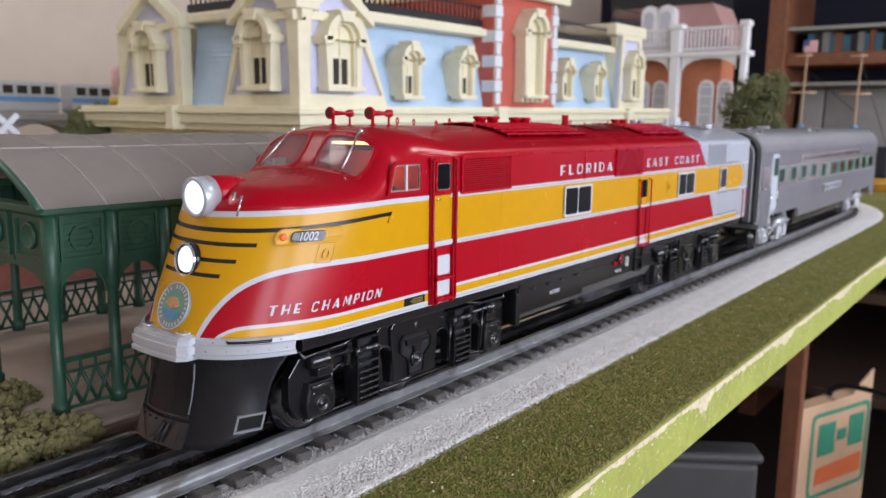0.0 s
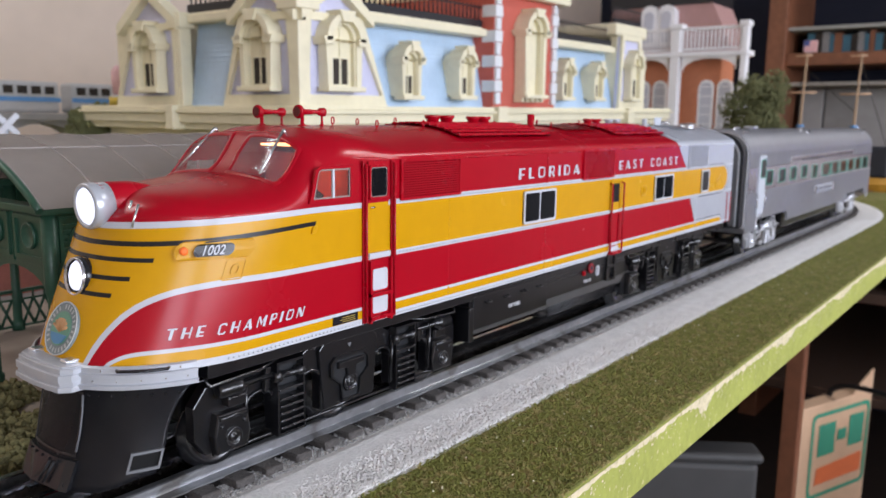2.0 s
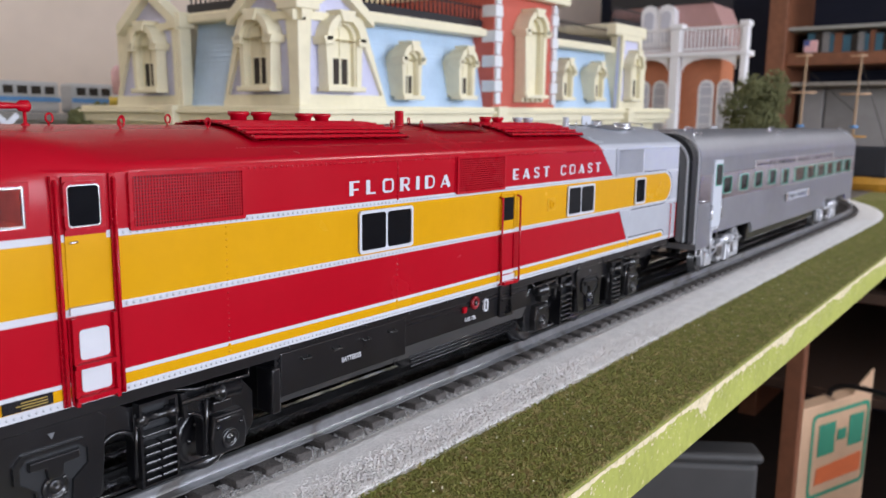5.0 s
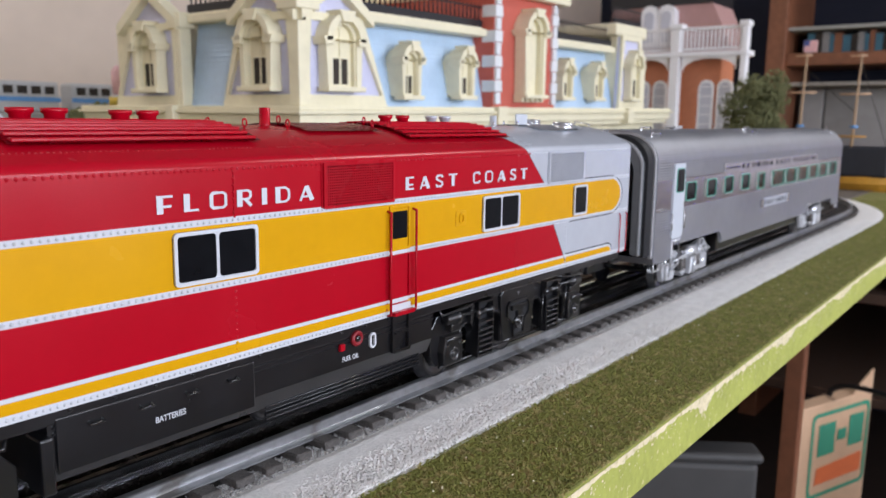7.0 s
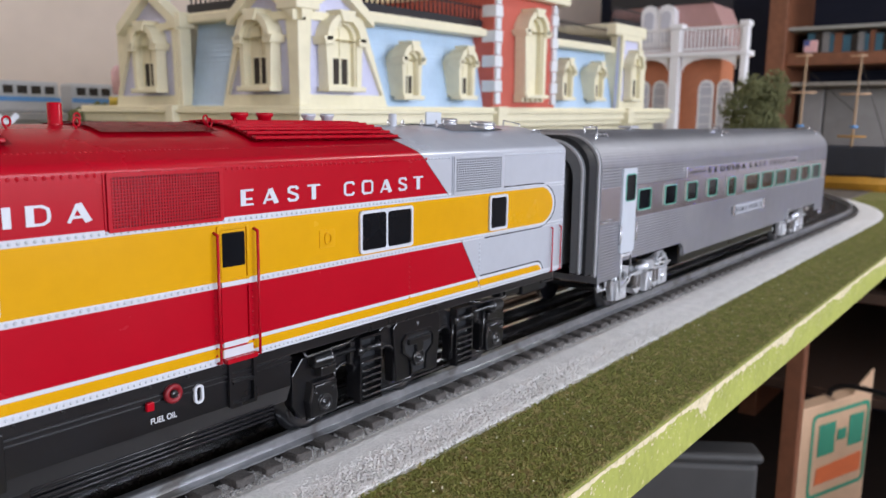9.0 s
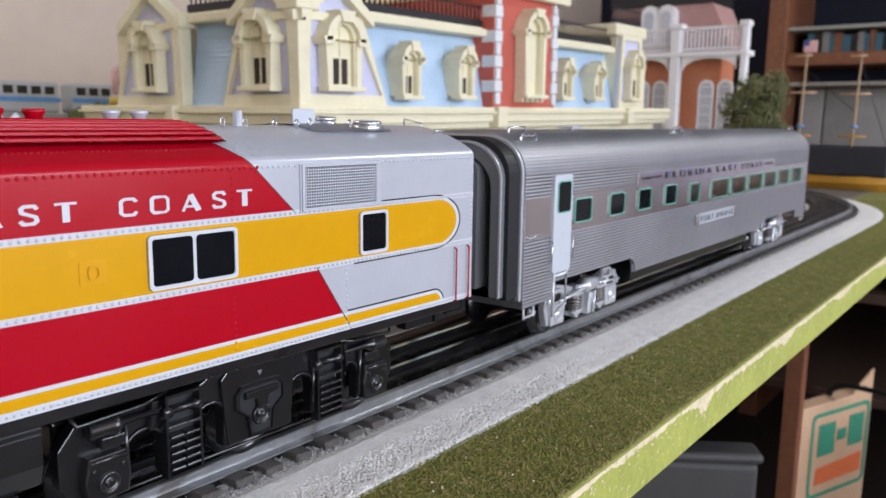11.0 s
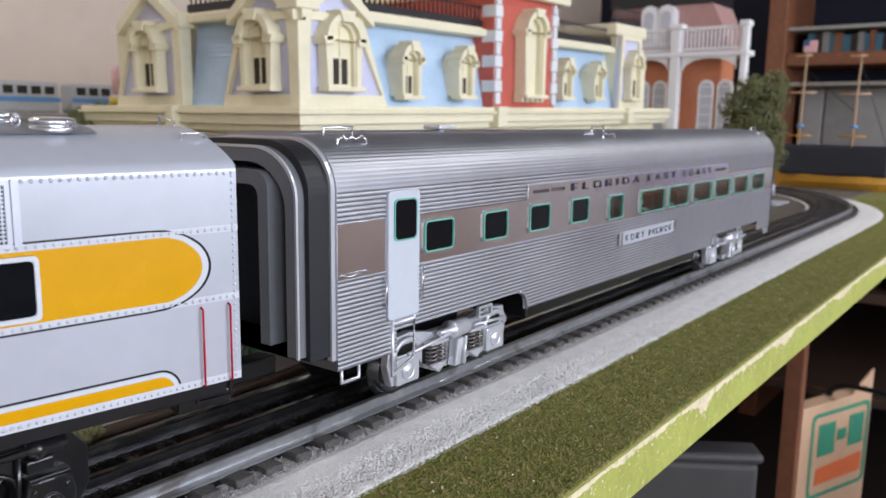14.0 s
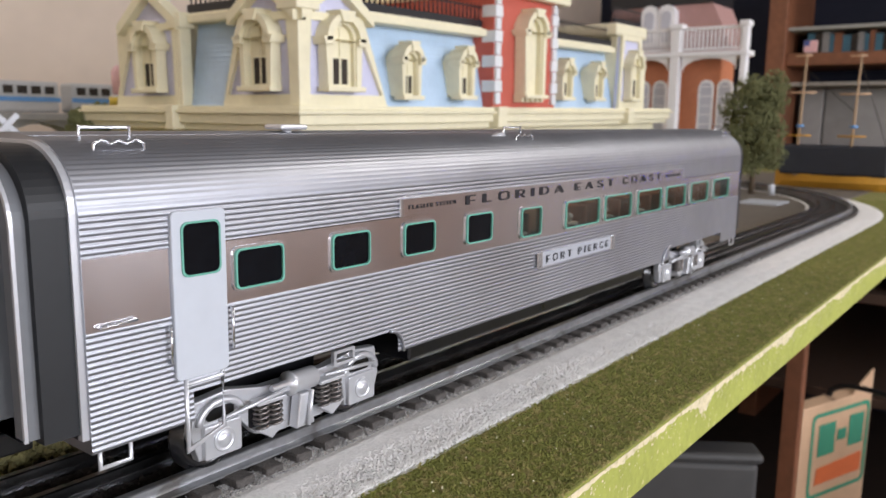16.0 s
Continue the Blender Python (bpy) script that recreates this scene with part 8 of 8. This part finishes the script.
# ---- the white-balconied building at the far end ----
def balcony_building():
    D = thing("balcony_building", (-1.70, -0.33, GZ), "terracotta model building with a white balcony and pink roof", "building")
    M_TRIM = material("white_plastic_trim", (0.88, 0.87, 0.88), 0.45, vary=0.04)
    X = lambda u, v, w: (w, -u, v - GZ)
    part("wall", box(bmesh.new(), -0.12, -0.035, -0.42, -0.062, 0.0, 0.236 - GZ), M_TERRA, D, "terracotta wall")
    part("balcony_floor", box(bmesh.new(), -0.035, 0.012, -0.30, 0.006, 0.232 - GZ, 0.243 - GZ, 0.002), M_TRIM, D, "white balcony edge")
    for k, u in enumerate((0.0, 0.150, 0.270)):
        col = part("column", box(bmesh.new(), -0.012, 0.010, -u - 0.010, -u + 0.008 * (k > 0) + 0.003, 0.0, 0.300 - GZ, 0.002), M_TRIM, D, "white square column")
        part("column_cap", box(bmesh.new(), -0.016, 0.014, -u - 0.014, -u + 0.011 * (k > 0) + 0.006, 0.290 - GZ, 0.302 - GZ, 0.002), M_TRIM, col)
    for za, zb in ((0.288, 0.294), (0.246, 0.251)):
        part("balcony_rail", box(bmesh.new(), -0.003, 0.003, -0.30, 0.0, za - GZ, zb - GZ, 0.001), M_TRIM, D, "white rail")
    for k in range(34):
        y = -0.006 - 0.0086 * k
        part("baluster", rod(bmesh.new(), (0, y, 0.250 - GZ), (0, y, 0.289 - GZ), 0.0022, seg=6), M_TRIM, D, "white baluster")
    # scalloped brackets and arched windows with pale lattice
    for u0, u1 in ((0.02, 0.134), (0.166, 0.26)):
        m = 10
        c, half = (u0 + u1) / 2, (u1 - u0) / 2
        pts = [(u0, 0.234)] + [(c - half * math.cos(math.pi * j / m), 0.205 + 0.024 * math.sin(math.pi * j / m)) for j in range(m + 1)] + [(u1, 0.234)]
        part("bracket_arch", prism(bmesh.new(), pts, lambda u, v, w: X(u, v, w - 0.006), 0.008), M_TRIM, D, "white arched bracket")
    for c in (0.050, 0.090, 0.195, 0.235):
        win = part("window", prism(bmesh.new(), arch(c, 0.02, 0.186, 0.017), lambda u, v, w: X(u, v, w - 0.037), 0.006), M_TRIM, D, "white arched window")
        part("window_lattice", prism(bmesh.new(), arch(c, 0.03, 0.180, 0.012), lambda u, v, w: X(u, v, w - 0.031), 0.001), M_LATTICE, win, "pale lattice panes")
        for j in range(7):
            part("glazing_bar", box(bmesh.new(), -0.030, -0.028, -c - 0.012, -c + 0.012, 0.05 + 0.02 * j - GZ, 0.052 + 0.02 * j - GZ), M_TRIM, win)
    bm = prism(bmesh.new(), [(0.05, 0.243), (0.36, 0.243), (0.33, 0.372), (0.11, 0.372)], lambda u, v, w: X(u, v, w - 0.20), 0.13)
    part("roof", bm, M_PINK, D, "dusty pink mansard roof")
    part("roof_ridge", box(bmesh.new(), -0.20, -0.065, -0.34, -0.10, 0.352 - GZ, 0.400 - GZ), M_CREST, D, "dark roof top")
    for c in (0.195, 0.235):
        dm = part("dormer", prism(bmesh.new(), arch(c, 0.26, 0.352, 0.019), lambda u, v, w: X(u, v, w - 0.075), 0.030), M_TRIM, D, "white round dormer")
        part("dormer_pane", prism(bmesh.new(), arch(c, 0.27, 0.338, 0.011), lambda u, v, w: X(u, v, w - 0.045), 0.002), M_LATTICE, dm, "pale pane")
    return D


balcony_building()


# ---- model ship on the far board ----
def ship():
    S = thing("model_ship", (-1.40, -0.09, GZ), "black and ochre model sailing ship with bare masts", "model ship")
    bm = bmesh.new()
    n = 12
    rings = []
    for k in range(n + 1):
        t = k / n
        y = -0.085 + 0.19 * t
        w = 0.026 * (1 - abs(2 * t - 1) ** 2.4) + 0.002
        lift = 0.008 * (2 * t - 1) ** 2
        rings.append([bm.verts.new(p) for p in ((-w * 0.4, y, 0.0), (w * 0.4, y, 0.0), (w * 0.9, y, 0.012), (w, y, 0.022 + lift), (-w, y, 0.022 + lift), (-w * 0.9, y, 0.012))])
    for a, b in zip(rings, rings[1:]):
        for k in range(6):
            j = (k + 1) % 6
            f = bm.faces.new((a[k], a[j], b[j], b[k]))
            f.material_index = 1 if k in (2, 4) else 0
    bm.faces.new(rings[0][::-1])
    bm.faces.new(rings[-1])
    bmesh.ops.recalc_face_normals(bm, faces=bm.faces[:])
    part("hull", bm, [M_DECK, M_DECK], S, "ochre yellow hull")
    part("hull_band", box(bmesh.new(), -0.024, 0.0245, -0.075, 0.085, 0.0225, 0.070, 0.004), M_HULL, S, "black upper works")
    for y, h in ((-0.050, 0.215), (0.029, 0.212)):
        mast = part("mast", rod(bmesh.new(), (0.020, y, 0.02), (0.020, y + 0.004, h), 0.0028, 0.0015, 8), material("tan_mast_wood", (0.36, 0.24, 0.14), 0.6), S, "tan mast")
        for z, half in ((h - 0.004, 0.012), (h - 0.062, 0.022), (0.085, 0.020)):
            part("yard", rod(bmesh.new(), (0.021, y - half, z), (0.021, y + half, z), 0.0016, seg=6), M_DECK if z < 0.09 else M_CARD, mast, "thin yard")
        part("mast_band", lathe(bmesh.new(), (0.020, y + 0.002, 0.098), (0, 0, 1), [(0, 0.006), (0.004, 0.006)], 10), M_SKYBLUE, mast, "pale blue band")
    for a, b in (((-0.0, -0.08, 0.03), (0.020, -0.046, 0.20)), ((0.0, 0.09, 0.03), (0.020, 0.033, 0.20)), ((0.02, -0.046, 0.19), (0.02, 0.033, 0.12))):
        part("rigging", rod(bmesh.new(), a, b, 0.0005, seg=4), M_DARK, S, "thin rigging line")
    fl = part("flag", box(bmesh.new(), 0.019, 0.021, -0.052, -0.032, 0.216, 0.234), material("pink_red_flag", (0.72, 0.42, 0.42), 0.7, vary=0.1), S, "small pink-red flag")
    part("flag_corner", box(bmesh.new(), 0.0212, 0.0216, -0.052, -0.044, 0.226, 0.234), material("flag_blue", (0.10, 0.12, 0.30), 0.7), fl, "blue corner")
    return S


ship()


# ---- wooden shelving, books and curtain at the far end ----
def shelving():
    H = thing("shelving_unit", (-2.6, -0.30, -0.85), "red-brown stained wooden shelving unit with dark back", "shelving")
    z = 0.85
    part("post", box(bmesh.new(), -0.30, 0.02, -0.243, -0.188, 0.0, z + 0.60, 0.003), M_WOOD, H, "stained wooden post")
    part("post", box(bmesh.new(), -0.30, 0.02, 0.62, 0.67, 0.0, z + 0.60, 0.003), M_WOOD, H, "stained wooden post")
    for za, zb in ((0.268, 0.305), (-0.06, -0.02), (0.56, 0.60)):
        part("shelf", box(bmesh.new(), -0.30, 0.0, -0.188, 0.62, z + za, z + zb, 0.003), M_WOOD, H, "stained wooden shelf")
    part("ledge", box(bmesh.new(), -0.30, 0.01, -0.188, 0.62, z + 0.208, z + 0.218, 0.001), material("grey_ledge", (0.30, 0.27, 0.24), 0.6), H, "grey metal ledge")
    part("upper_ledge", box(bmesh.new(), -0.28, 0.00, -0.188, 0.62, z + 0.372, z + 0.382, 0.001), material("pale_ledge", (0.34, 0.33, 0.30), 0.6), H, "pale upper ledge")
    part("back", box(bmesh.new(), -0.31, -0.30, -0.24, 0.67, 0.0, z + 0.60), M_NAVY, H, "dark back panel")
    return H


shelving()
rnd_b = random.Random(5)
y = -0.44
k = 0
while y < -0.16:
    w = rnd_b.uniform(0.012, 0.024)
    h = rnd_b.uniform(0.050, 0.064)
    m = (M_TEAL, M_DARK, M_GREYWALL, M_TEAL, M_WOOD)[k % 5]
    tagged(part("book", box(bmesh.new(), -2.76, -2.64, y, y + w - 0.001, 0.3055, 0.3055 + h, 0.001), m), "dull dark book standing on the wooden shelf", "book", "books on the shelf")
    y += w
    k += 1
for k, (y0, y1) in enumerate(((-0.47, -0.40), (-0.395, -0.31), (-0.305, -0.20), (-0.195, -0.08))):
    tagged(part("grey_panel", box(bmesh.new(), -2.75, -2.73, y0, y1, -0.02, 0.205, 0.003), M_GREYWALL if k % 2 else material("pale_grey_panel", (0.36, 0.35, 0.34), 0.8, vary=0.1)), "grey panel standing below the shelf", "panel", "grey panels below the shelf")
# far board items
tagged(part("white_post", lathe(bmesh.new(), (-1.195, -0.125, GZ), (0, 0, 1), [(0, 0.005), (0.013, 0.0045), (0.016, 0.005), (0.017, 0.003)], 12), M_WHITE), "small white post on the layout", "post")
tagged(part("white_slab", box(bmesh.new(), -1.10, -1.04, -0.125, -0.075, GZ, GZ + 0.003, 0.001), M_GREYPAINT), "flat pale grey slab inside the bend", "slab")
part("inner_ground", box(bmesh.new(), -1.75, -0.30, -0.30, -0.0265, GZ, GZ + 0.0012), material("grey_brown_yard", (0.15, 0.125, 0.10), 0.9, vary=0.2, scale=30), BOARD, "grey-brown yard inside the bend")


def toy(name, x, y, w, h, mat, label, lean=0):
    bm = box(bmesh.new(), -w / 2, w / 2, -w / 2, w / 2, 0, h, w * 0.15)
    lathe(bm, (0, 0, h), (0, 0, 1), [(0, w * 0.3), (h * 0.3, w * 0.22), (h * 0.4, w * 0.1)], 10)
    ob = tagged(part(name, bm, mat), label, "toy", "toys on the far board")
    ob.matrix_basis = pose(x, y, GZ, 0, 0, lean)


for x, y, w, h, m, c in ((-1.47, -0.035, 0.022, 0.020, M_ORANGE, "orange"), (-1.50, -0.010, 0.026, 0.028, M_SKYBLUE, "blue"), (-1.53, -0.02, 0.02, 0.034, M_RED, "red"), (-1.44, 0.0, 0.02, 0.012, M_ORANGE, "orange"), (-1.56, 0.02, 0.03, 0.03, M_WHITE, "white"), (-1.42, -0.025, 0.016, 0.009, M_CARD, "tan"), (-1.60, 0.05, 0.03, 0.045, M_SKYBLUE, "blue")):
    toy("toy_block", x, y, w, h, m, "small %s plastic toy on the far board" % c, 20)


# ---- background beyond the station ----
def viaduct():
    V = thing("stone_viaduct", (-0.50, -0.88, GZ), "dull grey model stone viaduct with arches", "viaduct")
    part("deck", box(bmesh.new(), -0.55, 0.60, -0.04, 0.03, 0.094, 0.1035, 0.001), M_CANVAS, V, "grey deck")
    x = -0.50
    while x < 0.55:
        part("pier", box(bmesh.new(), x - 0.018, x + 0.018, -0.03, 0.025, 0.0, 0.095), M_CANVAS, V, "grey pier")
        pts = [(x + 0.018, 0.095)] + [(x + 0.070 - 0.052 * math.cos(math.pi * j / 10), 0.060 + 0.030 * math.sin(math.pi * j / 10)) for j in range(11)] + [(x + 0.122, 0.095)]
        part("arch", prism(bmesh.new(), pts, lambda u, v, w: (u, w - 0.02, v), 0.04), M_CANVAS, V, "grey arch")
        x += 0.140
    return V


viaduct()


def rail_car(x, label):
    V = thing("tram_car", (x, -0.88, 0.0955), label, "model train", "blue and white train on the viaduct")
    part("body", box(bmesh.new(), -0.066, 0.066, -0.016, 0.018, 0.0, 0.040, 0.004), material("pale_grey_white_body", (0.48, 0.48, 0.48), 0.5), V, "pale grey body")
    part("stripe", box(bmesh.new(), -0.0664, 0.0664, 0.0182, 0.0190, 0.014, 0.020), M_SKYBLUE, V, "blue stripe")
    for k in range(7):
        part("window", box(bmesh.new(), -0.058 + 0.0175 * k, -0.046 + 0.0175 * k, 0.0182, 0.0190, 0.024, 0.034), M_DARK, V, "dark window")
    return V


for k, x in enumerate((-0.62, -0.472, -0.324, -0.176)):
    rail_car(x, "blurred blue and white model passenger train on viaduct")
tw = thing("toy_tower", (-0.481, -0.62, GZ), "pink and white toy tower with yellow band", "toy")
part("shaft", lathe(bmesh.new(), (0, 0, 0), (0, 0, 1), [(0, 0.011), (0.11, 0.009), (0.112, 0.010), (0.124, 0.0095)], 14), M_WHITE, tw, "white shaft")
part("crown", lathe(bmesh.new(), (0, 0, 0.1245), (0, 0, 1), [(0, 0.0075), (0.024, 0.0085), (0.030, 0.005), (0.0315, 0.001)], 14), material("pale_pink_plastic", (0.80, 0.50, 0.52), 0.5), tw, "pale pink top")
part("band", lathe(bmesh.new(), (0, 0, 0.112), (0, 0, 1), [(0, 0.0115), (0.010, 0.0115)], 14), material("yellow_band", (0.70, 0.50, 0.06), 0.5), tw, "yellow band")
xs = thing("crossing_sign", (-0.284, -0.45, GZ), "white crossed railway crossing sign on a post", "sign")
part("post", rod(bmesh.new(), (0, 0, 0), (0, 0, 0.095), 0.0016, seg=8), M_GREYPAINT, xs, "grey post")
for s in (1, -1):
    bm = box(bmesh.new(), -0.011, 0.011, 0.0018, 0.0028, -0.0022, 0.0022)
    ob = part("board", bm, M_WHITE, xs, "white board")
    ob.matrix_basis = pose(0, 0.0006 * (s + 1), 0.0945, 0, 45 * s, 0)


# ---- under the layout ----
leg = thing("table_leg", (-1.25, -0.0815, -0.85), "red-brown painted wooden table leg under the layout", "table leg")
part("leg_post", box(bmesh.new(), -0.0125, 0.0125, -0.0125, 0.0125, 0, 0.85 + GZ - 0.0185, 0.0015), M_WOOD, leg, "red-brown post")
part("leg_foot", box(bmesh.new(), -0.017, 0.017, -0.017, 0.017, 0, 0.02, 0.002), M_WOOD, leg, "wider foot")
slab("under_panel", (-3.3, -1.60, -0.8, -0.6, -0.85, GZ - 0.02), M_DARK, "dark boarding under the layout", "panel")
crate = thing("storage_crate", (-0.978, -0.050, -0.85), "dark grey rounded plastic bin under the layout", "bin")
crate.rotation_euler = (0, 0, radians(34))
part("body", box(bmesh.new(), -0.036, 0.000, -0.236, -0.004, 0, 0.527, 0.008, 4), M_BIN, crate, "dark grey body")
part("lid", box(bmesh.new(), -0.040, 0.004, -0.240, 0.0, 0.5275, 0.541, 0.006, 3), M_BIN, crate, "dark grey lid")


def carton():
    c = thing("cardboard_box", (-1.3745, -0.0955, -0.85), "brown cardboard moving carton with green and orange print", "box")
    c.rotation_euler = (0, 0, radians(-20.6))
    part("carton", box(bmesh.new(), -0.212, 0.0, -0.030, 0.0, 0.0, 0.470, 0.002), M_CARD, c, "brown carton")
    part("flap", prism(bmesh.new(), [(-0.212, 0.470), (-0.150, 0.470), (-0.172, 0.486), (-0.212, 0.510)], lambda u, v, w: (u, -0.004 + w, v), 0.003), M_CARD, c, "open brown flap")
    X = lambda u, v, w: (-u, 0.0005 + w, v)
    part("print_border", ring_prism(bmesh.new(), rounded(0.034, 0.206, 0.298, 0.454, 0.012), rounded(0.041, 0.199, 0.305, 0.447, 0.009), X, 0.0006), M_GREENINK, c, "green border")
    part("print_band", prism(bmesh.new(), [(0.054, 0.322), (0.192, 0.322), (0.192, 0.358), (0.058, 0.352)], X, 0.0007), M_ORANGE, c, "orange band")
    for u0, u1, v0, v1 in ((0.056, 0.104, 0.374, 0.432), (0.112, 0.138, 0.394, 0.414), (0.146, 0.190, 0.376, 0.434)):
        part("print_block", prism(bmesh.new(), [(u0, v0), (u1, v0), (u1, v1), (u0, v1)], X, 0.0008), M_GREENINK, c, "dark green block shape")
    return c


carton()
cable = thing("black_cable", (-1.44, -0.005, -0.85), "loose black cable drooping over the carton", "cable")
pts = [(0.0 - 0.05 * math.cos(a), 0.02 - 0.09 * math.cos(a), 0.475 + 0.030 * math.sin(a)) for a in [math.pi * k / 16 for k in range(17)]] + [(0.06, 0.12, 0.40), (0.07, 0.12, 0.0)]
part("cord", wire(bmesh.new(), [(-0.05, -0.075, 0.460)] + pts[1:], 0.0045, 8), M_RUBBER, cable, "black cord")
tagged(part("blue_bag", box(bmesh.new(), -1.45, -1.36, 0.10, 0.22, -0.85, -0.36, 0.03, 3), material("dull_blue_fabric", (0.10, 0.16, 0.30), 0.8, vary=0.2)), "dull blue bag standing behind the carton", "bag")
for k, z in enumerate((-0.42, -0.22, -0.11)):
    tagged(part("low_shelf", box(bmesh.new(), -2.9, -1.65, -0.25, 0.7, z - 0.02, z, 0.002), material("dark_brown_shelf", (0.07, 0.035, 0.02), 0.7, vary=0.2)), "dark brown shelf under the far board", "shelf", kind="structure")
tagged(part("wicker_basket", box(bmesh.new(), -1.85, -1.68, -0.02, 0.3, -0.219, -0.125, 0.01), material("dark_wicker", (0.14, 0.07, 0.03), 0.8, vary=0.5, scale=40)), "dark woven basket on the low shelf", "basket")

# the blue screen beside the far end of the layout, whose light shows in the bright car side
scr = thing("small_blue_screen", (-1.81, 0.62, -0.85), "small device with a glowing blue screen on a stand", "screen")
part("stand", box(bmesh.new(), -0.02, 0.02, -0.02, 0.02, 0, 0.87, 0.003), M_BLACK, scr, "black stand")
part("case", box(bmesh.new(), -0.012, 0.004, -0.05, 0.05, 0.74, 0.99, 0.004), M_BLACK, scr, "black case")
part("display", box(bmesh.new(), 0.0042, 0.0052, -0.011, 0.011, 0.76, 0.98), glowing("blue_display", (0.02, 0.04, 1.0), 11.0), scr, "glowing blue display")
scr.rotation_euler = (0, 0, radians(-22))


# ---- what moves: the train rolls forward along the straight track ----
def rolled_at(run, t):
    """How far the train has rolled at a time."""
    for (t0, a), (t1, b) in zip(run, run[1:]):
        if t <= t1:
            return a + (b - a) * (t - t0) / (t1 - t0)
    return run[-1][1]


def turned(x, angle):
    """A turn about the upright line at x, in the locomotive's space."""
    return Matrix.Translation((x, 0, 0)) @ Matrix.Rotation(angle, 4, "Z") @ Matrix.Translation((-x, 0, 0))


def motions():
    run = [(0.0, 0.0), (0.5, 0.0), (0.75, 0.0012), (1.0, 0.0054), (1.5, 0.0186), (2.0, 0.0323), (2.5, 0.0475), (3.0, 0.0631), (3.5, 0.0787), (4.0, 0.0942),
           (4.2, 0.1006), (5.25, 0.1333), (6.3, 0.1663), (7.0, 0.1882), (8.0, 0.2194), (9.0, 0.2528), (10.2, 0.2921), (11.3, 0.3290), (12.0, 0.3539), (13.0, 0.3880),
           (13.5, 0.4041), (14.0, 0.4220), (14.5, 0.4399), (15.0, 0.4603), (15.5, 0.4841), (15.8, 0.4962), (15.9, 0.4984), (16.0, 0.4986)]
    # the locomotive draws on the coupler a little, and turns about its rear truck as its front truck runs into the bend
    slack = lambda t: 0.0 if t < 9.05 else min(0.0030, 0.0030 * (t - 9.0) / 2.3) if t < 11.4 else 0.0030 + 0.0008 * min(1.0, (t - 11.3) / 2.0) + 0.0012 * max(0.0, min(1.0, (t - 13.4) / 1.1))
    span = FRONT_PIVOT - REAR_PIVOT
    loco_rows, front_rows, rear_rows = [], [], []
    fine = sorted(set([t for t, d in run] + [8.5 + 0.5 * k for k in range(15)]))
    for t in fine:
        d = rolled_at(run, t) + slack(t)
        e = max(0.0, d + FRONT_PIVOT - LEAD_X)
        turn = math.asin(min(0.9, e * e / (2 * LEAD_R) / span))
        arm = LX - REAR_PIVOT
        loco_rows.append((t, pose(REAR_PIVOT + d + arm * math.cos(turn), -arm * math.sin(turn), 0, 0, 0, -math.degrees(turn))))
        front_rows.append((t, turned(FRONT_PIVOT - LX, turn - e / LEAD_R)))
        rear_rows.append((t, turned(REAR_PIVOT - LX, turn)))
    walk(LOCO, loco_rows)
    walk(FRONT_TRUCK, front_rows)
    walk(REAR_TRUCK, rear_rows)
    walk(CAR, [(t, pose(CX + d, 0, 0)) for t, d in run])

    # the wheels turn by as much as the train has rolled
    for ob, (x, y, z), r in SPINNERS:
        walk(ob, [(k * 0.25, pose(x, y, z, 0, math.degrees(rolled_at(run, k * 0.25) / r), 0)) for k in range(65)])


motions()
